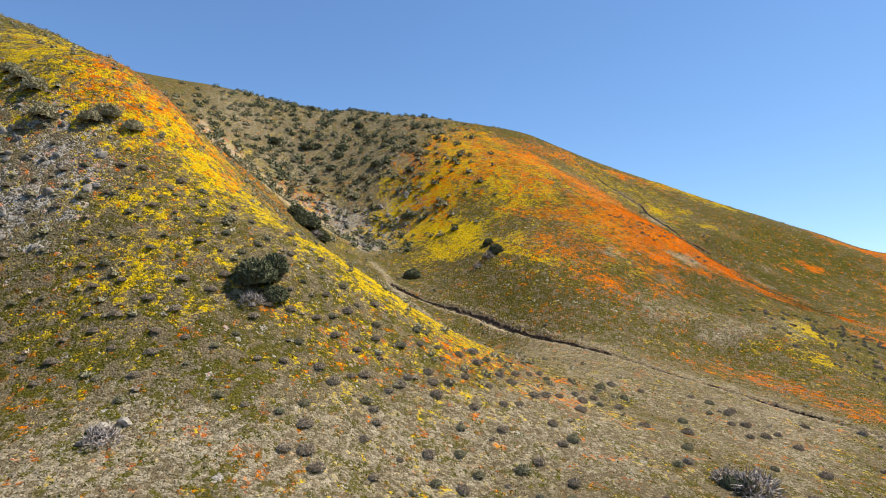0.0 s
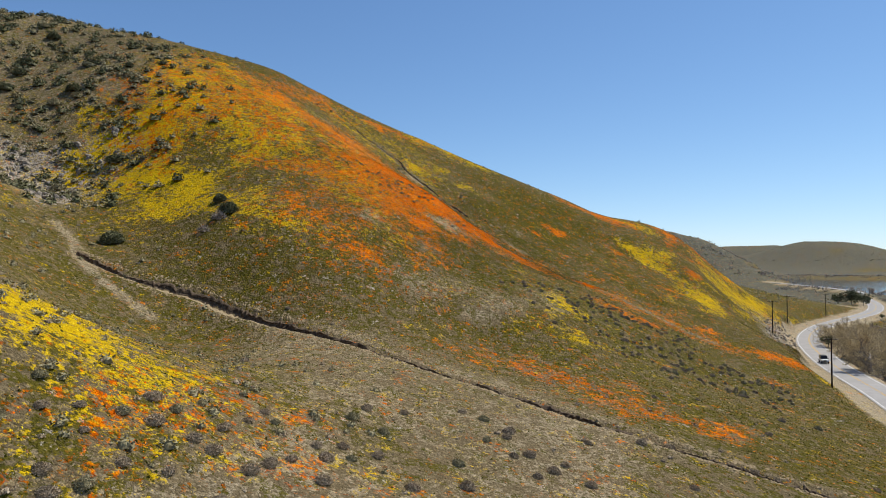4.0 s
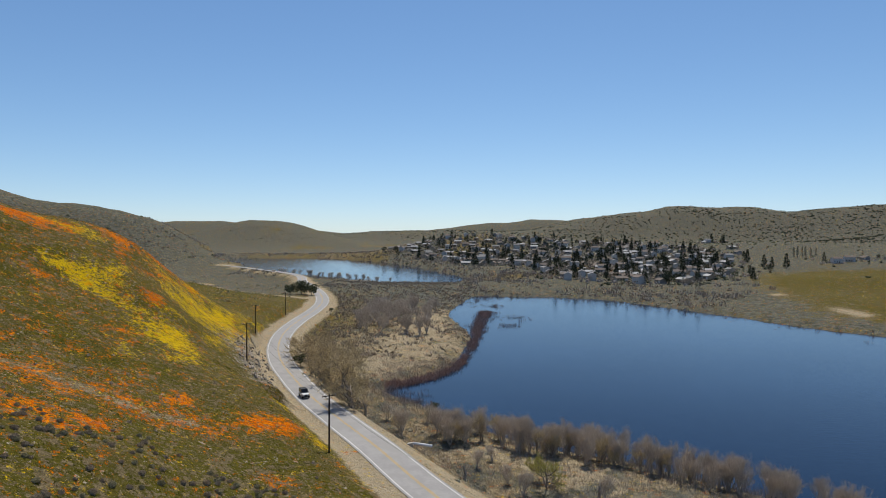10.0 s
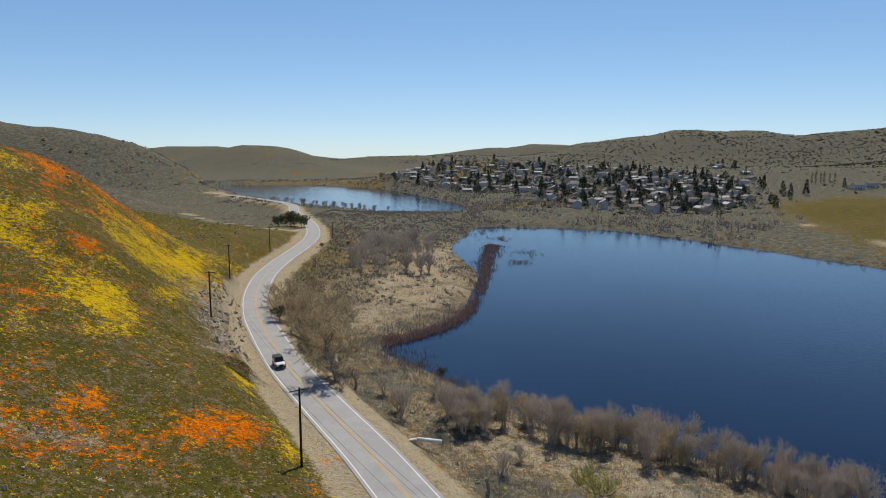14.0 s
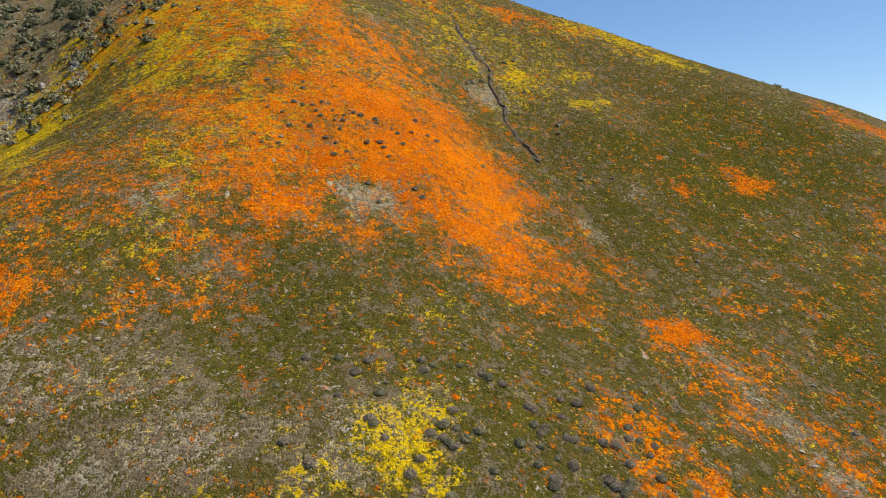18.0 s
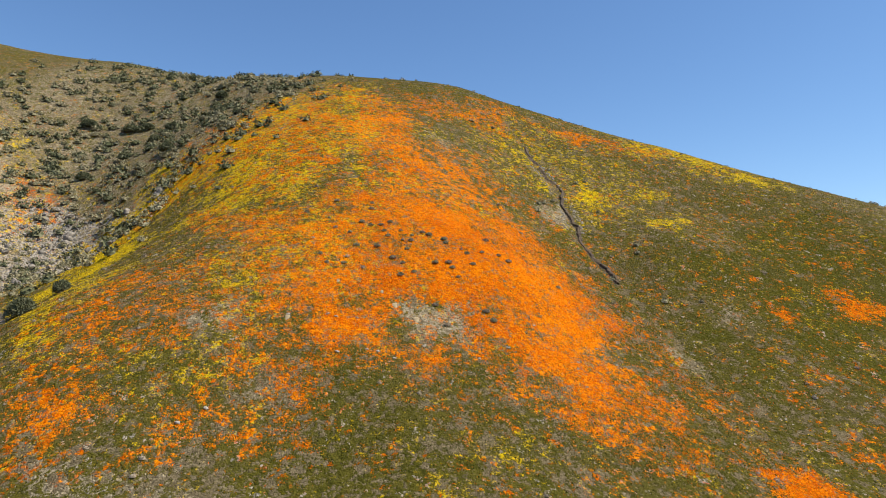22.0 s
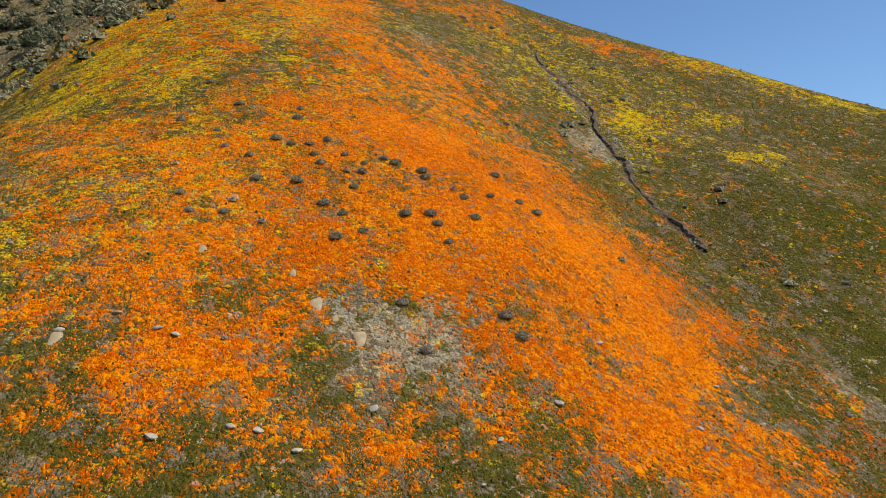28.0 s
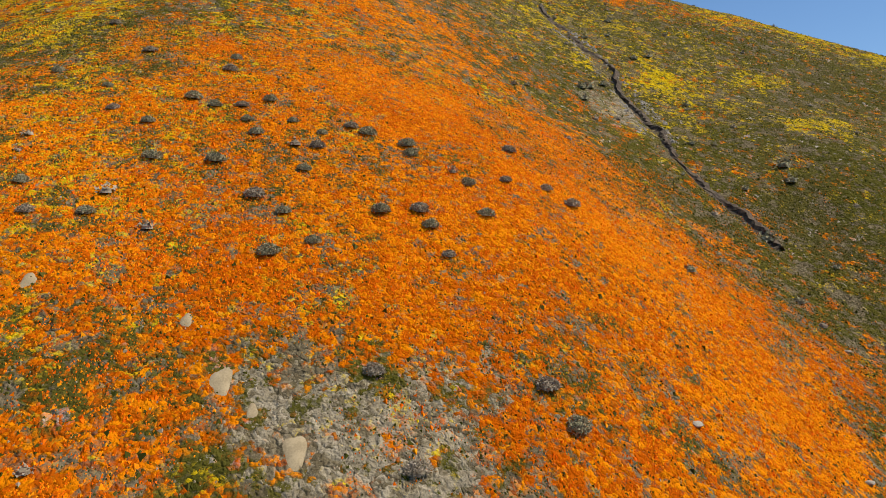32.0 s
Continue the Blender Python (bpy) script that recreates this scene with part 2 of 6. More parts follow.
MAT = dict(
    ground=ground_material(),
    poppy=leafy("poppy_petals", (0.82, 0.125, 0.002), (0.86, 0.19, 0.003), (0.90, 0.31, 0.005)),
    goldfield=leafy("goldfield_petals", (0.70, 0.46, 0.004), (0.80, 0.58, 0.008), (0.82, 0.66, 0.03)),
    herb=leafy("herb_leaves", (0.045, 0.048, 0.006), (0.078, 0.073, 0.011), (0.118, 0.100, 0.020)),
    straw=leafy("dry_stalks", (0.26, 0.205, 0.125), (0.40, 0.33, 0.22), (0.21, 0.165, 0.10)),
    shrub_grey=leafy("grey_shrub_leaves", (0.26, 0.202, 0.135), (0.35, 0.28, 0.192), (0.46, 0.38, 0.27)),
    shrub_green=leafy("green_shrub_leaves", (0.225, 0.20, 0.112), (0.31, 0.277, 0.16), (0.42, 0.375, 0.23)),
    shrub_dark=leafy("dark_shrub_leaves", (0.085, 0.092, 0.045), (0.14, 0.145, 0.075), (0.215, 0.21, 0.12)),
    sage=leafy("pale_sage_leaves", (0.20, 0.19, 0.13), (0.30, 0.285, 0.20), (0.40, 0.375, 0.275)),
    stems=speckled("grey_stems", (0.10, 0.08, 0.06), (0.20, 0.165, 0.13), 6),
    bark=speckled("willow_bark", (0.17, 0.142, 0.115), (0.36, 0.31, 0.25), 5, bump=0.4),
    twigs=leafy("bare_twigs", (0.44, 0.37, 0.29), (0.58, 0.50, 0.41), (0.72, 0.64, 0.54)),
    pale_bark=speckled("pale_tree_bark", (0.34, 0.295, 0.24), (0.56, 0.50, 0.42), 5, bump=0.3),
    twigs_bud=leafy("budding_twigs", (0.46, 0.37, 0.23), (0.60, 0.49, 0.29), (0.70, 0.57, 0.32)),
    twigs_lime=leafy("fresh_willow_twigs", (0.34, 0.31, 0.08), (0.50, 0.46, 0.11), (0.52, 0.46, 0.22)),
    brush=leafy("leafless_brush", (0.25, 0.205, 0.17), (0.36, 0.305, 0.26), (0.50, 0.44, 0.385)),
    reeds=leafy("red_brown_reeds", (0.28, 0.18, 0.145), (0.38, 0.26, 0.21), (0.48, 0.35, 0.28)),
    # dark needles, made lighter to stand in for haze over town and hills
    conifer=leafy("hazy_conifer_needles", (0.026, 0.034, 0.021), (0.050, 0.060, 0.035), (0.085, 0.092, 0.052)),
    stone=speckled("pale_stone", (0.26, 0.225, 0.17), (0.44, 0.38, 0.29), 3, bump=0.6),
    rock=speckled("grey_outcrop_rock", (0.13, 0.115, 0.095), (0.38, 0.33, 0.265), 1.6, third=(0.22, 0.19, 0.15), bump=0.8),
    # brown cut soil, darkened to carry the shade inside the channels
    shaded_soil=speckled("shaded_cut_soil", (0.045, 0.031, 0.020), (0.13, 0.092, 0.058), 2.2, bump=0.8),
    sand=speckled("pale_sandy_soil", (0.27, 0.205, 0.115), (0.37, 0.285, 0.165), 2.5, bump=0.3),
    shoulder=speckled("sandy_road_shoulder", (0.40, 0.33, 0.24), (0.56, 0.47, 0.35), 0.8, third=(0.34, 0.28, 0.20), bump=0.4),
    asphalt=speckled("worn_asphalt", (0.27, 0.26, 0.25), (0.325, 0.315, 0.30), 0.5, third=(0.29, 0.28, 0.262), bump=0.15),
    white=speckled("white_road_paint", (0.55, 0.54, 0.51), (0.78, 0.77, 0.74), 3),
    yellow=speckled("yellow_road_paint", (0.42, 0.27, 0.07), (0.58, 0.38, 0.10), 3),
    pole=speckled("tarred_pole_wood", (0.018, 0.013, 0.010), (0.05, 0.036, 0.026), 4),
    wire=speckled("dark_wire", (0.04, 0.04, 0.04), (0.07, 0.07, 0.07), 4),
    glassy=speckled("porcelain", (0.55, 0.55, 0.53), (0.7, 0.7, 0.68), 9, 0.3),
    concrete=speckled("weathered_concrete", (0.36, 0.34, 0.30), (0.55, 0.52, 0.47), 3),
    galvanised=speckled("galvanised_pipe", (0.62, 0.62, 0.61), (0.78, 0.78, 0.77), 4, 0.45),
    sign=speckled("orange_sign_face", (0.75, 0.22, 0.01), (0.80, 0.28, 0.02), 2, 0.5),
    ink=speckled("black_sign_ink", (0.01, 0.01, 0.01), (0.02, 0.02, 0.02), 2, 0.5),
    chassis=speckled("black_plastic", (0.012, 0.012, 0.013), (0.025, 0.025, 0.026), 6, 0.6),
    silver=speckled("silver_car_paint", (0.62, 0.63, 0.64), (0.70, 0.71, 0.72), 1, 0.28),
    roofing=speckled("dark_soft_top", (0.03, 0.032, 0.035), (0.055, 0.058, 0.062), 5, 0.8),
    dark_glass=speckled("dark_window_glass", (0.012, 0.014, 0.017), (0.02, 0.022, 0.026), 1, 0.08),
    lamp=speckled("headlight_lens", (0.75, 0.75, 0.72), (0.85, 0.85, 0.82), 8, 0.15),
    tyre=speckled("tyre_rubber", (0.012, 0.012, 0.012), (0.02, 0.02, 0.02), 8, 0.9),
    rim=speckled("wheel_rim", (0.35, 0.35, 0.36), (0.5, 0.5, 0.5), 8, 0.35),
)


def water_material():
    g = Graph("lake_water", 0.07)
    g.shader.inputs["IOR"].default_value = 1.33
    g.shader.inputs["Specular IOR Level"].default_value = 0.5
    stretch = g.node("ShaderNodeMapping")
    g.tree.links.new(g.place, stretch.inputs[0])
    stretch.inputs["Scale"].default_value = (0.5, 1.3, 1)
    ripples = g.math("ADD", g.noise(1.1, 4, 0.6, stretch.outputs[0]), g.math("MULTIPLY", g.noise(0.05, 3), 0.5))
    g.bump(ripples, 0.12, 0.25)
    return g.done(g.mix(g.step(g.noise(0.012, 3), 0.4, 0.65), (0.0030, 0.0105, 0.031), (0.005, 0.016, 0.043)))


MAT["water"] = water_material()
# ---------- landforms: crest, spur and gully lines, each a run of (x, y, height) ----------
MAIN_RIDGE = [(-260, -60, 134), (-215, -50, 117), (-205, -5, 111.5), (-196, 25, 109), (-181, 46, 103),
              (-184, 60, 102), (-178, 88, 91), (-164, 112, 80), (-150, 137, 68.4), (-130, 160, 57),
              (-106, 175, 48.3), (-94, 184, 41), (-88, 201, 29), (-80, 226, 15)]
POPPY_SPUR = [(-176, 28, 101), (-150, 38, 86), (-125, 42, 72), (-106, 44, 60), (-93, 56, 50.5), (-89, 45, 49.5),
              (-86, 34, 49), (-81, 43, 44.2), (-77, 32, 43.5), (-72, 38, 40.2), (-74, 52, 39), (-64, 25, 35.5),
              (-60, 36, 31.3), (-50, 46, 28), (-54, 21, 29.5), (-46, 23, 23.5), (-50, 30, 28)]
SPUR_SOUTH_FLANK = [(-84, 1, 43), (-68, 6, 37), (-60, -9, 26), (-104, 10, 54), (-130, 8, 70), (-155, 5, 84),
                    (-166, -4, 88), (-181, -6, 93)]
SPUR_NORTH_FLANK = [(-81, 68, 37.3), (-70, 65, 33.8), (-59, 64, 28.8), (-62, 80, 27.4), (-67, 83, 28.4),
                    (-46, 63, 23.5), (-45, 52, 24.3), (-40, 62, 21.5), (-34, 52, 18.3), (-27, 61, 13.5),
                    (-21, 78, 11.2), (-40, 87, 17.4), (-100, 70, 47)]
NORTH_GULLY = [(-150, 72, 78), (-134, 73, 68), (-123, 75, 59.5), (-107, 82, 50), (-93, 84, 41)]
NORTH_FACE = [(-122, 97, 58.2), (-114, 88, 56), (-81, 93, 35.5), (-96, 115, 42.2), (-88, 134, 38.8),
              (-81, 134, 33), (-69, 143, 29.5), (-53, 118, 20.8), (-60, 159, 15.5), (-116, 158, 51.5),
              (-80, 190, 24), (-50, 100, 21), (-41, 118, 15.5), (-62, 187, 11.5), (-52, 146, 12.5)]
CANYON = [(-60, -14, 24.5), (-93, -18, 38), (-112, -22, 46), (-134, -18, 51.5), (-150, -20, 68), (-170, -35, 78),
          (-40, -4, 23.6), (-20, 8, 18.6), (-10, 11, 16.6), (-20, 30, 16.6), (-10, 45, 12.9), (-12, 12, 16.9)]
SOUTH_HILL = [(-97, -39, 49), (-117, -36, 54.5), (-35, -70, 57), (-60, -76, 68), (-88, -80, 78.5), (-125, -87, 92),
              (-64, -60, 58), (-66, -50, 49), (-38, -52, 43), (-20, -50, 35.5), (-14, -47, 28.5), (-18, -60, 35.5),
              (-24, -43, 34), (-30, -36, 31), (-182, -48, 93), (-189, -24, 95)]
LOW_SLOPE = [(-7, -45, 24), (-10, -38, 24), (-3, -32, 19.7), (1, -42, 18.8), (-9, -15, 18.8), (3, -19, 16.7), (5, -12, 15.5),
             (14, -50, 16), (25, -60, 14), (-17, -73, 31), (-16, -82, 27), (8, -80, 19), (12, 0, 13),
             (20, -30, 12.5), (12, 25, 10.2), (0, 45, 9.6), (30, 0, 9.5), (45, -30, 9), (-30, -95, 40), (-100, -130, 90)]


def control_lines():
    lines = MAIN_RIDGE + POPPY_SPUR + SPUR_SOUTH_FLANK + SPUR_NORTH_FLANK + NORTH_GULLY + NORTH_FACE + CANYON + SOUTH_HILL + LOW_SLOPE
    return np.array(lines, float)


# road centre line and the shores, in plan
ROAD_LINE = [(66, -22, 5.0), (44, 14, 5.4), (27, 43, 5.8), (12, 65, 6.2), (-2, 87, 6.6), (-12, 105, 6.9), (-22, 122, 7.0),
             (-31.5, 139, 7.0), (-41, 159, 7.0), (-49.5, 179, 7.0), (-57, 203, 7.0), (-62.5, 231, 7.0), (-65, 262, 7.0),
             (-66, 296, 7.0), (-69, 330, 7.0), (-77, 368, 7.0), (-90, 410, 7.0), (-112, 470, 7.0), (-145, 560, 7.0), (-260, 700, 7.0)]
NEAR_LAKE = [(20, 126), (5, 142), (-7, 158), (-18, 172), (-12, 184), (0, 200), (5, 232), (9, 270), (3, 310), (-1, 345),
             (8, 400), (18, 440), (45, 436), (82, 433), (113, 409), (140, 362), (156, 335), (172, 300), (195, 272),
             (240, 215), (300, 130), (330, 20), (300, -90), (220, -130), (150, -80), (105, 0), (80, 58), (60, 96), (46, 110), (32, 121)]
FAR_LAKE = [(-365, 900), (-370, 1000), (-330, 1050), (-241, 1056), (-138, 982), (-59, 832), (-13, 695), (8, 640), (6, 560), (-30, 552),
            (-72, 564), (-118, 606), (-174, 660), (-225, 712), (-300, 800)]


def smooth(a, b, v):
    k = np.clip((v - a) / (b - a), 0, 1)
    return k * k * (3 - 2 * k)


def polyline_near(x, y, line):
    """Distance to a line of (x, y, z), the height of its nearest point, and the side (positive: right of its way)."""
    best, height, side = np.full(x.shape, 1e9), np.zeros(x.shape), np.zeros(x.shape)
    for (ax, ay, az), (bx, by, bz) in zip(line, line[1:]):
        ux, uy = bx - ax, by - ay
        n = ux * ux + uy * uy
        k = np.clip(((x - ax) * ux + (y - ay) * uy) / n, 0, 1)
        dx, dy = x - ax - k * ux, y - ay - k * uy
        d = np.hypot(dx, dy)
        m = d < best
        best = np.where(m, d, best)
        height = np.where(m, az + k * (bz - az), height)
        side = np.where(m, np.sign(dx * uy - dy * ux), side)
    return best, height, side


def polygon_distance(x, y, ring):
    """Signed distance to a closed ring: negative inside."""
    best, inside = np.full(x.shape, 1e9), np.zeros(x.shape, bool)
    for (ax, ay), (bx, by) in zip(ring, ring[1:] + ring[:1]):
        ux, uy = bx - ax, by - ay
        k = np.clip(((x - ax) * ux + (y - ay) * uy) / (ux * ux + uy * uy), 0, 1)
        best = np.minimum(best, np.hypot(x - ax - k * ux, y - ay - k * uy))
        if ay != by:
            inside ^= ((ay > y) != (by > y)) & (x < ux * (y - ay) / uy + ax)
    return np.where(inside, -best, best)


def catmull(line, steps=6, closed=False):
    pts = [np.array(p, float) for p in line]
    n, out = len(pts), []
    for i in range(n if closed else n - 1):
        p = [pts[(i + k) % n] if closed else pts[min(max(i + k, 0), n - 1)] for k in (-1, 0, 1, 2)]
        for s in range(steps):
            u = s / steps
            out.append(tuple(0.5 * (2 * p[1] + (p[2] - p[0]) * u + (2 * p[0] - 5 * p[1] + 4 * p[2] - p[3]) * u * u
                                    + (3 * p[1] - p[0] - 3 * p[2] + p[3]) * u ** 3)))
    if not closed:
        out.append(tuple(pts[-1]))
    return out


ROAD = catmull(ROAD_LINE, 4)
SHORE_NEAR = catmull(NEAR_LAKE, 3, True)
SHORE_FAR = catmull(FAR_LAKE, 3, True)


def value_noise(x, y, seed=0):
    """Smooth random heights of about -1 to 1, one cell a metre."""
    xi, yi = np.floor(x).astype(np.int64), np.floor(y).astype(np.int64)
    u, v = x - xi, y - yi
    u, v = u * u * (3 - 2 * u), v * v * (3 - 2 * v)

    def corner(i, j):
        n = (i * 374761393 + j * 668265263 + seed * 144665) & 0x7FFFFFFF
        n = ((n ^ (n >> 13)) * 1274126177) & 0x7FFFFFFF
        n = (n ^ (n >> 16)) & 0xFFFF
        return n / 32767.5 - 1
    return (corner(xi, yi) * (1 - u) + corner(xi + 1, yi) * u) * (1 - v) + (corner(xi, yi + 1) * (1 - u) + corner(xi + 1, yi + 1) * u) * v


def fractal(x, y, size, octaves=4, seed=0):
    total, weight = 0, 1.0
    for k in range(octaves):
        total = total + weight * value_noise(x / size * 2 ** k + 13.7 * k, y / size * 2 ** k - 7.1 * k, seed + k)
        weight *= 0.5
    return total / 1.9


class HillSheet:
    """A thin sheet bent over the landform lines."""

    def __init__(self):
        c = control_lines()
        extra = [(px, py, pz + 1.0) for px, py, pz in ROAD_LINE[1:13]]
        extra += [(60, 60, 2), (60, -60, 5), (-40, 300, 6), (-72, 262, 9), (-85, 300, 12), (-110, 330, 14), (-110, 260, 20), (-130, 215, 29),
                  (-150, 300, 24), (-330, 40, 108), (-260, 120, 72), (-220, 220, 38), (-300, -150, 160), (-200, -140, 130), (-232, -92, 126),
                  (-206, 64, 94), (-202, 94, 82), (-190, 122, 70), (-174, 148, 60), (-150, 174, 49), (-126, 190, 40), (-226, 0, 112), (-226, 34, 106), (-260, 330, 26), (-330, 330, 40), (-200, 340, 20), (-330, 220, 45)]
        c = np.vstack([c, np.array(extra, float)])
        self.c, n = c, len(c)
        a = np.zeros((n + 3, n + 3))
        a[:n, :n] = self.kernel(c[:, None, 0] - c[None, :, 0], c[:, None, 1] - c[None, :, 1]) + np.eye(n) * 0.4
        a[:n, n], a[:n, n + 1], a[:n, n + 2] = 1, c[:, 0] / 100, c[:, 1] / 100
        a[n:, :n] = a[:n, n:].T
        self.w = np.linalg.solve(a, np.concatenate([c[:, 2], np.zeros(3)]))

    @staticmethod
    def kernel(dx, dy):
        r2 = dx * dx + dy * dy + 16.0
        return r2 * np.log(r2) * 0.01

    def __call__(self, x, y):
        n = len(self.c)
        z = self.w[n] + self.w[n + 1] * x / 100 + self.w[n + 2] * y / 100
        for (cx, cy, _), w in zip(self.c, self.w):
            z = z + w * self.kernel(x - cx, y - cy)
        return z


HILL = HillSheet()

# far hills: centre, half widths, height, turn in degrees
FAR_HILLS = [(-392, 735, 92, 120, 60, 0), (-545, 660, 98, 120, 100, 0), (-255, 410, 60, 70, 30, 0), (-520, 1720, 200, 200, 72, -8), (-1050, 1500, 200, 400, 70, 0),
             (60, 1080, 150, 130, 30, 0), (480, 1000, 420, 270, 26, 0), (330, 470, 110, 60, 9, -30), (-100, 2300, 500, 260, 46, 0),
             (1350, 1500, 480, 200, 46, -18), (740, 2420, 400, 240, 122, -10), (1090, 2500, 240, 240, 62, 0), (1520, 2350, 360, 300, 128, -14),
             (2300, 1600, 600, 700, 190, 0), (560, 4000, 760, 300, 120, -10), (-1300, 3300, 700, 300, 90, 8), (800, -1500, 900, 500, 150, 0),
             (-900, -900, 500, 700, 210, 0), (1500, 200, 600, 700, 90, 0)]


def far_ground(x, y):
    z = 3.2 + 0.8 * fractal(x, y, 90, 3, 5)
    for cx, cy, rx, ry, height, turn in FAR_HILLS:
        c, s = math.cos(math.radians(turn)), math.sin(math.radians(turn))
        u, v = ((x - cx) * c + (y - cy) * s) / rx, ((y - cy) * c - (x - cx) * s) / ry
        q = np.exp(-(u * u + v * v))
        z = z + height * q * (1 + 0.16 * fractal(x, y, 0.6 * min(rx, ry), 4, 9))
    return z


def ground_height(x, y, detail=True):
    """Height of the bare ground, road cut, banks and lake beds included."""
    x, y = np.asarray(x, float), np.asarray(y, float)
    far = far_ground(x, y)
    box = np.maximum(np.maximum(np.abs(x + 90) - 190, np.abs(y - 60) - 230), 0)
    blend = smooth(150, 0, box)
    hill = HILL(np.clip(x, -340, 140), np.clip(y, -210, 340))
    z = far * (1 - blend) + hill * blend
    d_near, d_far = polygon_distance(x, y, SHORE_NEAR), polygon_distance(x, y, SHORE_FAR)
    shore = np.minimum(d_near, d_far)
    road_d, road_z, side = polyline_near(x, y, ROAD)
    # lakeside flat between road and water
    flat = 1.2 + 0.055 * np.clip(shore, 0, 80) + 0.35 * fractal(x, y, 9, 3, 3)
    lakeside = ((side > 0) & (y < 640) & (x > -330)) | (shore < 12)
    k = smooth(3.5, 13, road_d)
    lake_z = road_z * (1 - k) + flat * k
    reach = smooth(260, 120, np.abs(shore)) * lakeside
    z = z * (1 - reach) + lake_z * reach
    # road bed cut into the hill foot
    uphill = side <= 0
    cut = smooth(4.6, np.where((y > 128) & (y < 215), 9.5, 15.0), road_d)
    bed = road_z - 0.05
    z = np.where(uphill, bed * (1 - cut) + z * cut, np.where(road_d < 5.2, bed, z))
    if detail:
        rough = 0.35 * fractal(x, y, 14, 4, 21) + 0.10 * fractal(x, y, 2.6, 3, 31)
        z = z + rough * smooth(6, 12, road_d) * smooth(0, 10, shore) * smooth(700, 300, np.hypot(x, y - 60))
    for line, deep, half in ((DITCH, 0.7, 0.5), (GULLY, 0.5, 0.2)):
        d = polyline_near(x, y, [(*p, 0) for p in line])[0] + 0.35 * fractal(x, y, 3.0, 3, 41)
        z = z - deep * smooth(half + 0.7, half - 0.4, d)
    # shores and lake beds
    bank = smooth(0, 7, shore)
    return np.where(shore < 7, np.where(shore < 0, np.maximum(-3, 0.25 * shore) - 0.05, z * bank + 0.12 * (1 - bank)), z)

# ---------- what grows where: patches in plan ----------
ORANGE, YELLOW, PALE, ROCKY, LUSH = [], [], [], [], []


def ring(kind, strength, *corners):
    """One patch of a kind: its strength and its corners in plan."""
    kind.append((strength, list(corners)))


# the poppy spur
ring(ORANGE, 0.9, (-79.5, 32), (-81, 40), (-84.5, 43.5), (-81, 46), (-78.5, 43.5), (-74.5, 44.5), (-74, 49), (-71.5, 49.5), (-70.5, 46.5), (-71, 40.5), (-71.5, 36.5), (-73, 33.5))
ring(ORANGE, 0.84, (-85, 43.5), (-94.5, 46.5), (-103.5, 38.5), (-111, 43), (-108.5, 50), (-101.5, 58.5), (-98, 66.5), (-93, 69), (-83.5, 68), (-74, 67.5), (-69, 63.5), (-71, 61), (-72.5, 57), (-75.5, 52), (-80.5, 50.5), (-85, 47.5))
ring(ORANGE, 0.64, (-168, 29), (-166.5, 35.5), (-149.5, 42.5), (-130.5, 52), (-115.5, 61), (-101, 69), (-85, 70.5), (-71.5, 70), (-68, 64.5), (-70.5, 59.5), (-73, 54), (-70.5, 46.5), (-69.5, 36.5), (-72.5, 31.5), (-76, 28.5), (-80.5, 25.5), (-88, 30.5), (-94.5, 24.5), (-101.5, 32.5), (-109, 38), (-129.5, 32.5))
ring(ORANGE, 0.58, (-79, 10), (-79.5, 12), (-76, 16.5), (-73, 18.5), (-71.5, 16.5), (-73.5, 12.5))
ring(ORANGE, 0.5, (-107.5, 17), (-101.5, 29.5), (-93, 39), (-83, 35), (-81.5, 26), (-89, 14.5), (-94, 17.5))
ring(ORANGE, 0.406, (-63.5, 14.5), (-63.5, 16.5), (-61.5, 18), (-61, 16.5))
ring(ORANGE, 0.40, (-63.5, 23.5), (-66.5, 27), (-63.5, 29), (-62, 25.5))
ring(ORANGE, 0.364, (-63, 29), (-63.5, 31.5), (-62, 32), (-61.5, 29.5))
ring(ORANGE, 0.42, (-65, 34), (-63, 36.5), (-62.5, 35.5))
ring(ORANGE, 0.35, (-61, 24.5), (-61.5, 26.5), (-60, 27))
ring(ORANGE, 0.4, (-89, 70), (-90.5, 76.5), (-80.5, 79), (-70.5, 78.5), (-71.5, 76), (-78.5, 74))
ring(ORANGE, 0.58, (-167.5, 66), (-151, 105.5), (-147.5, 97.5), (-154.5, 88.5), (-159.5, 77), (-161, 65))
ring(ORANGE, 0.5, (-162, 45), (-165, 63), (-165, 70), (-154, 72), (-151.5, 62.5), (-152, 55), (-150.5, 47.5))
ring(ORANGE, 0.34, (-132.5, 51.5), (-137, 59.5), (-123.5, 68.5), (-111, 70), (-98.5, 75), (-92, 77), (-89, 72), (-100, 69.5), (-115.5, 61))
ring(YELLOW, 0.9, (-134.5, -18.5), (-138.5, -11), (-145, -3), (-141.5, 11.5), (-153.5, 20.5), (-142, 24.5), (-126.5, 16.5), (-120, 9), (-117, 5.5), (-108, 3), (-90.5, 6), (-82, 6.5), (-78, 5.5), (-100, -7.5), (-114.5, -11.5))
ring(YELLOW, 0.56, (-144.5, -2.5), (-170, 23), (-165.5, 34.5), (-134.5, 43), (-115, 37.5), (-112.5, 31), (-102.5, 25.5), (-98.5, 22.5), (-102, 13), (-109.5, 4.5), (-120, 9))
ring(YELLOW, 0.45, (-112.5, 34.5), (-134.5, 43), (-119.5, 46.5), (-105, 48), (-108.5, 56.5), (-96, 47.5), (-102, 38.5))
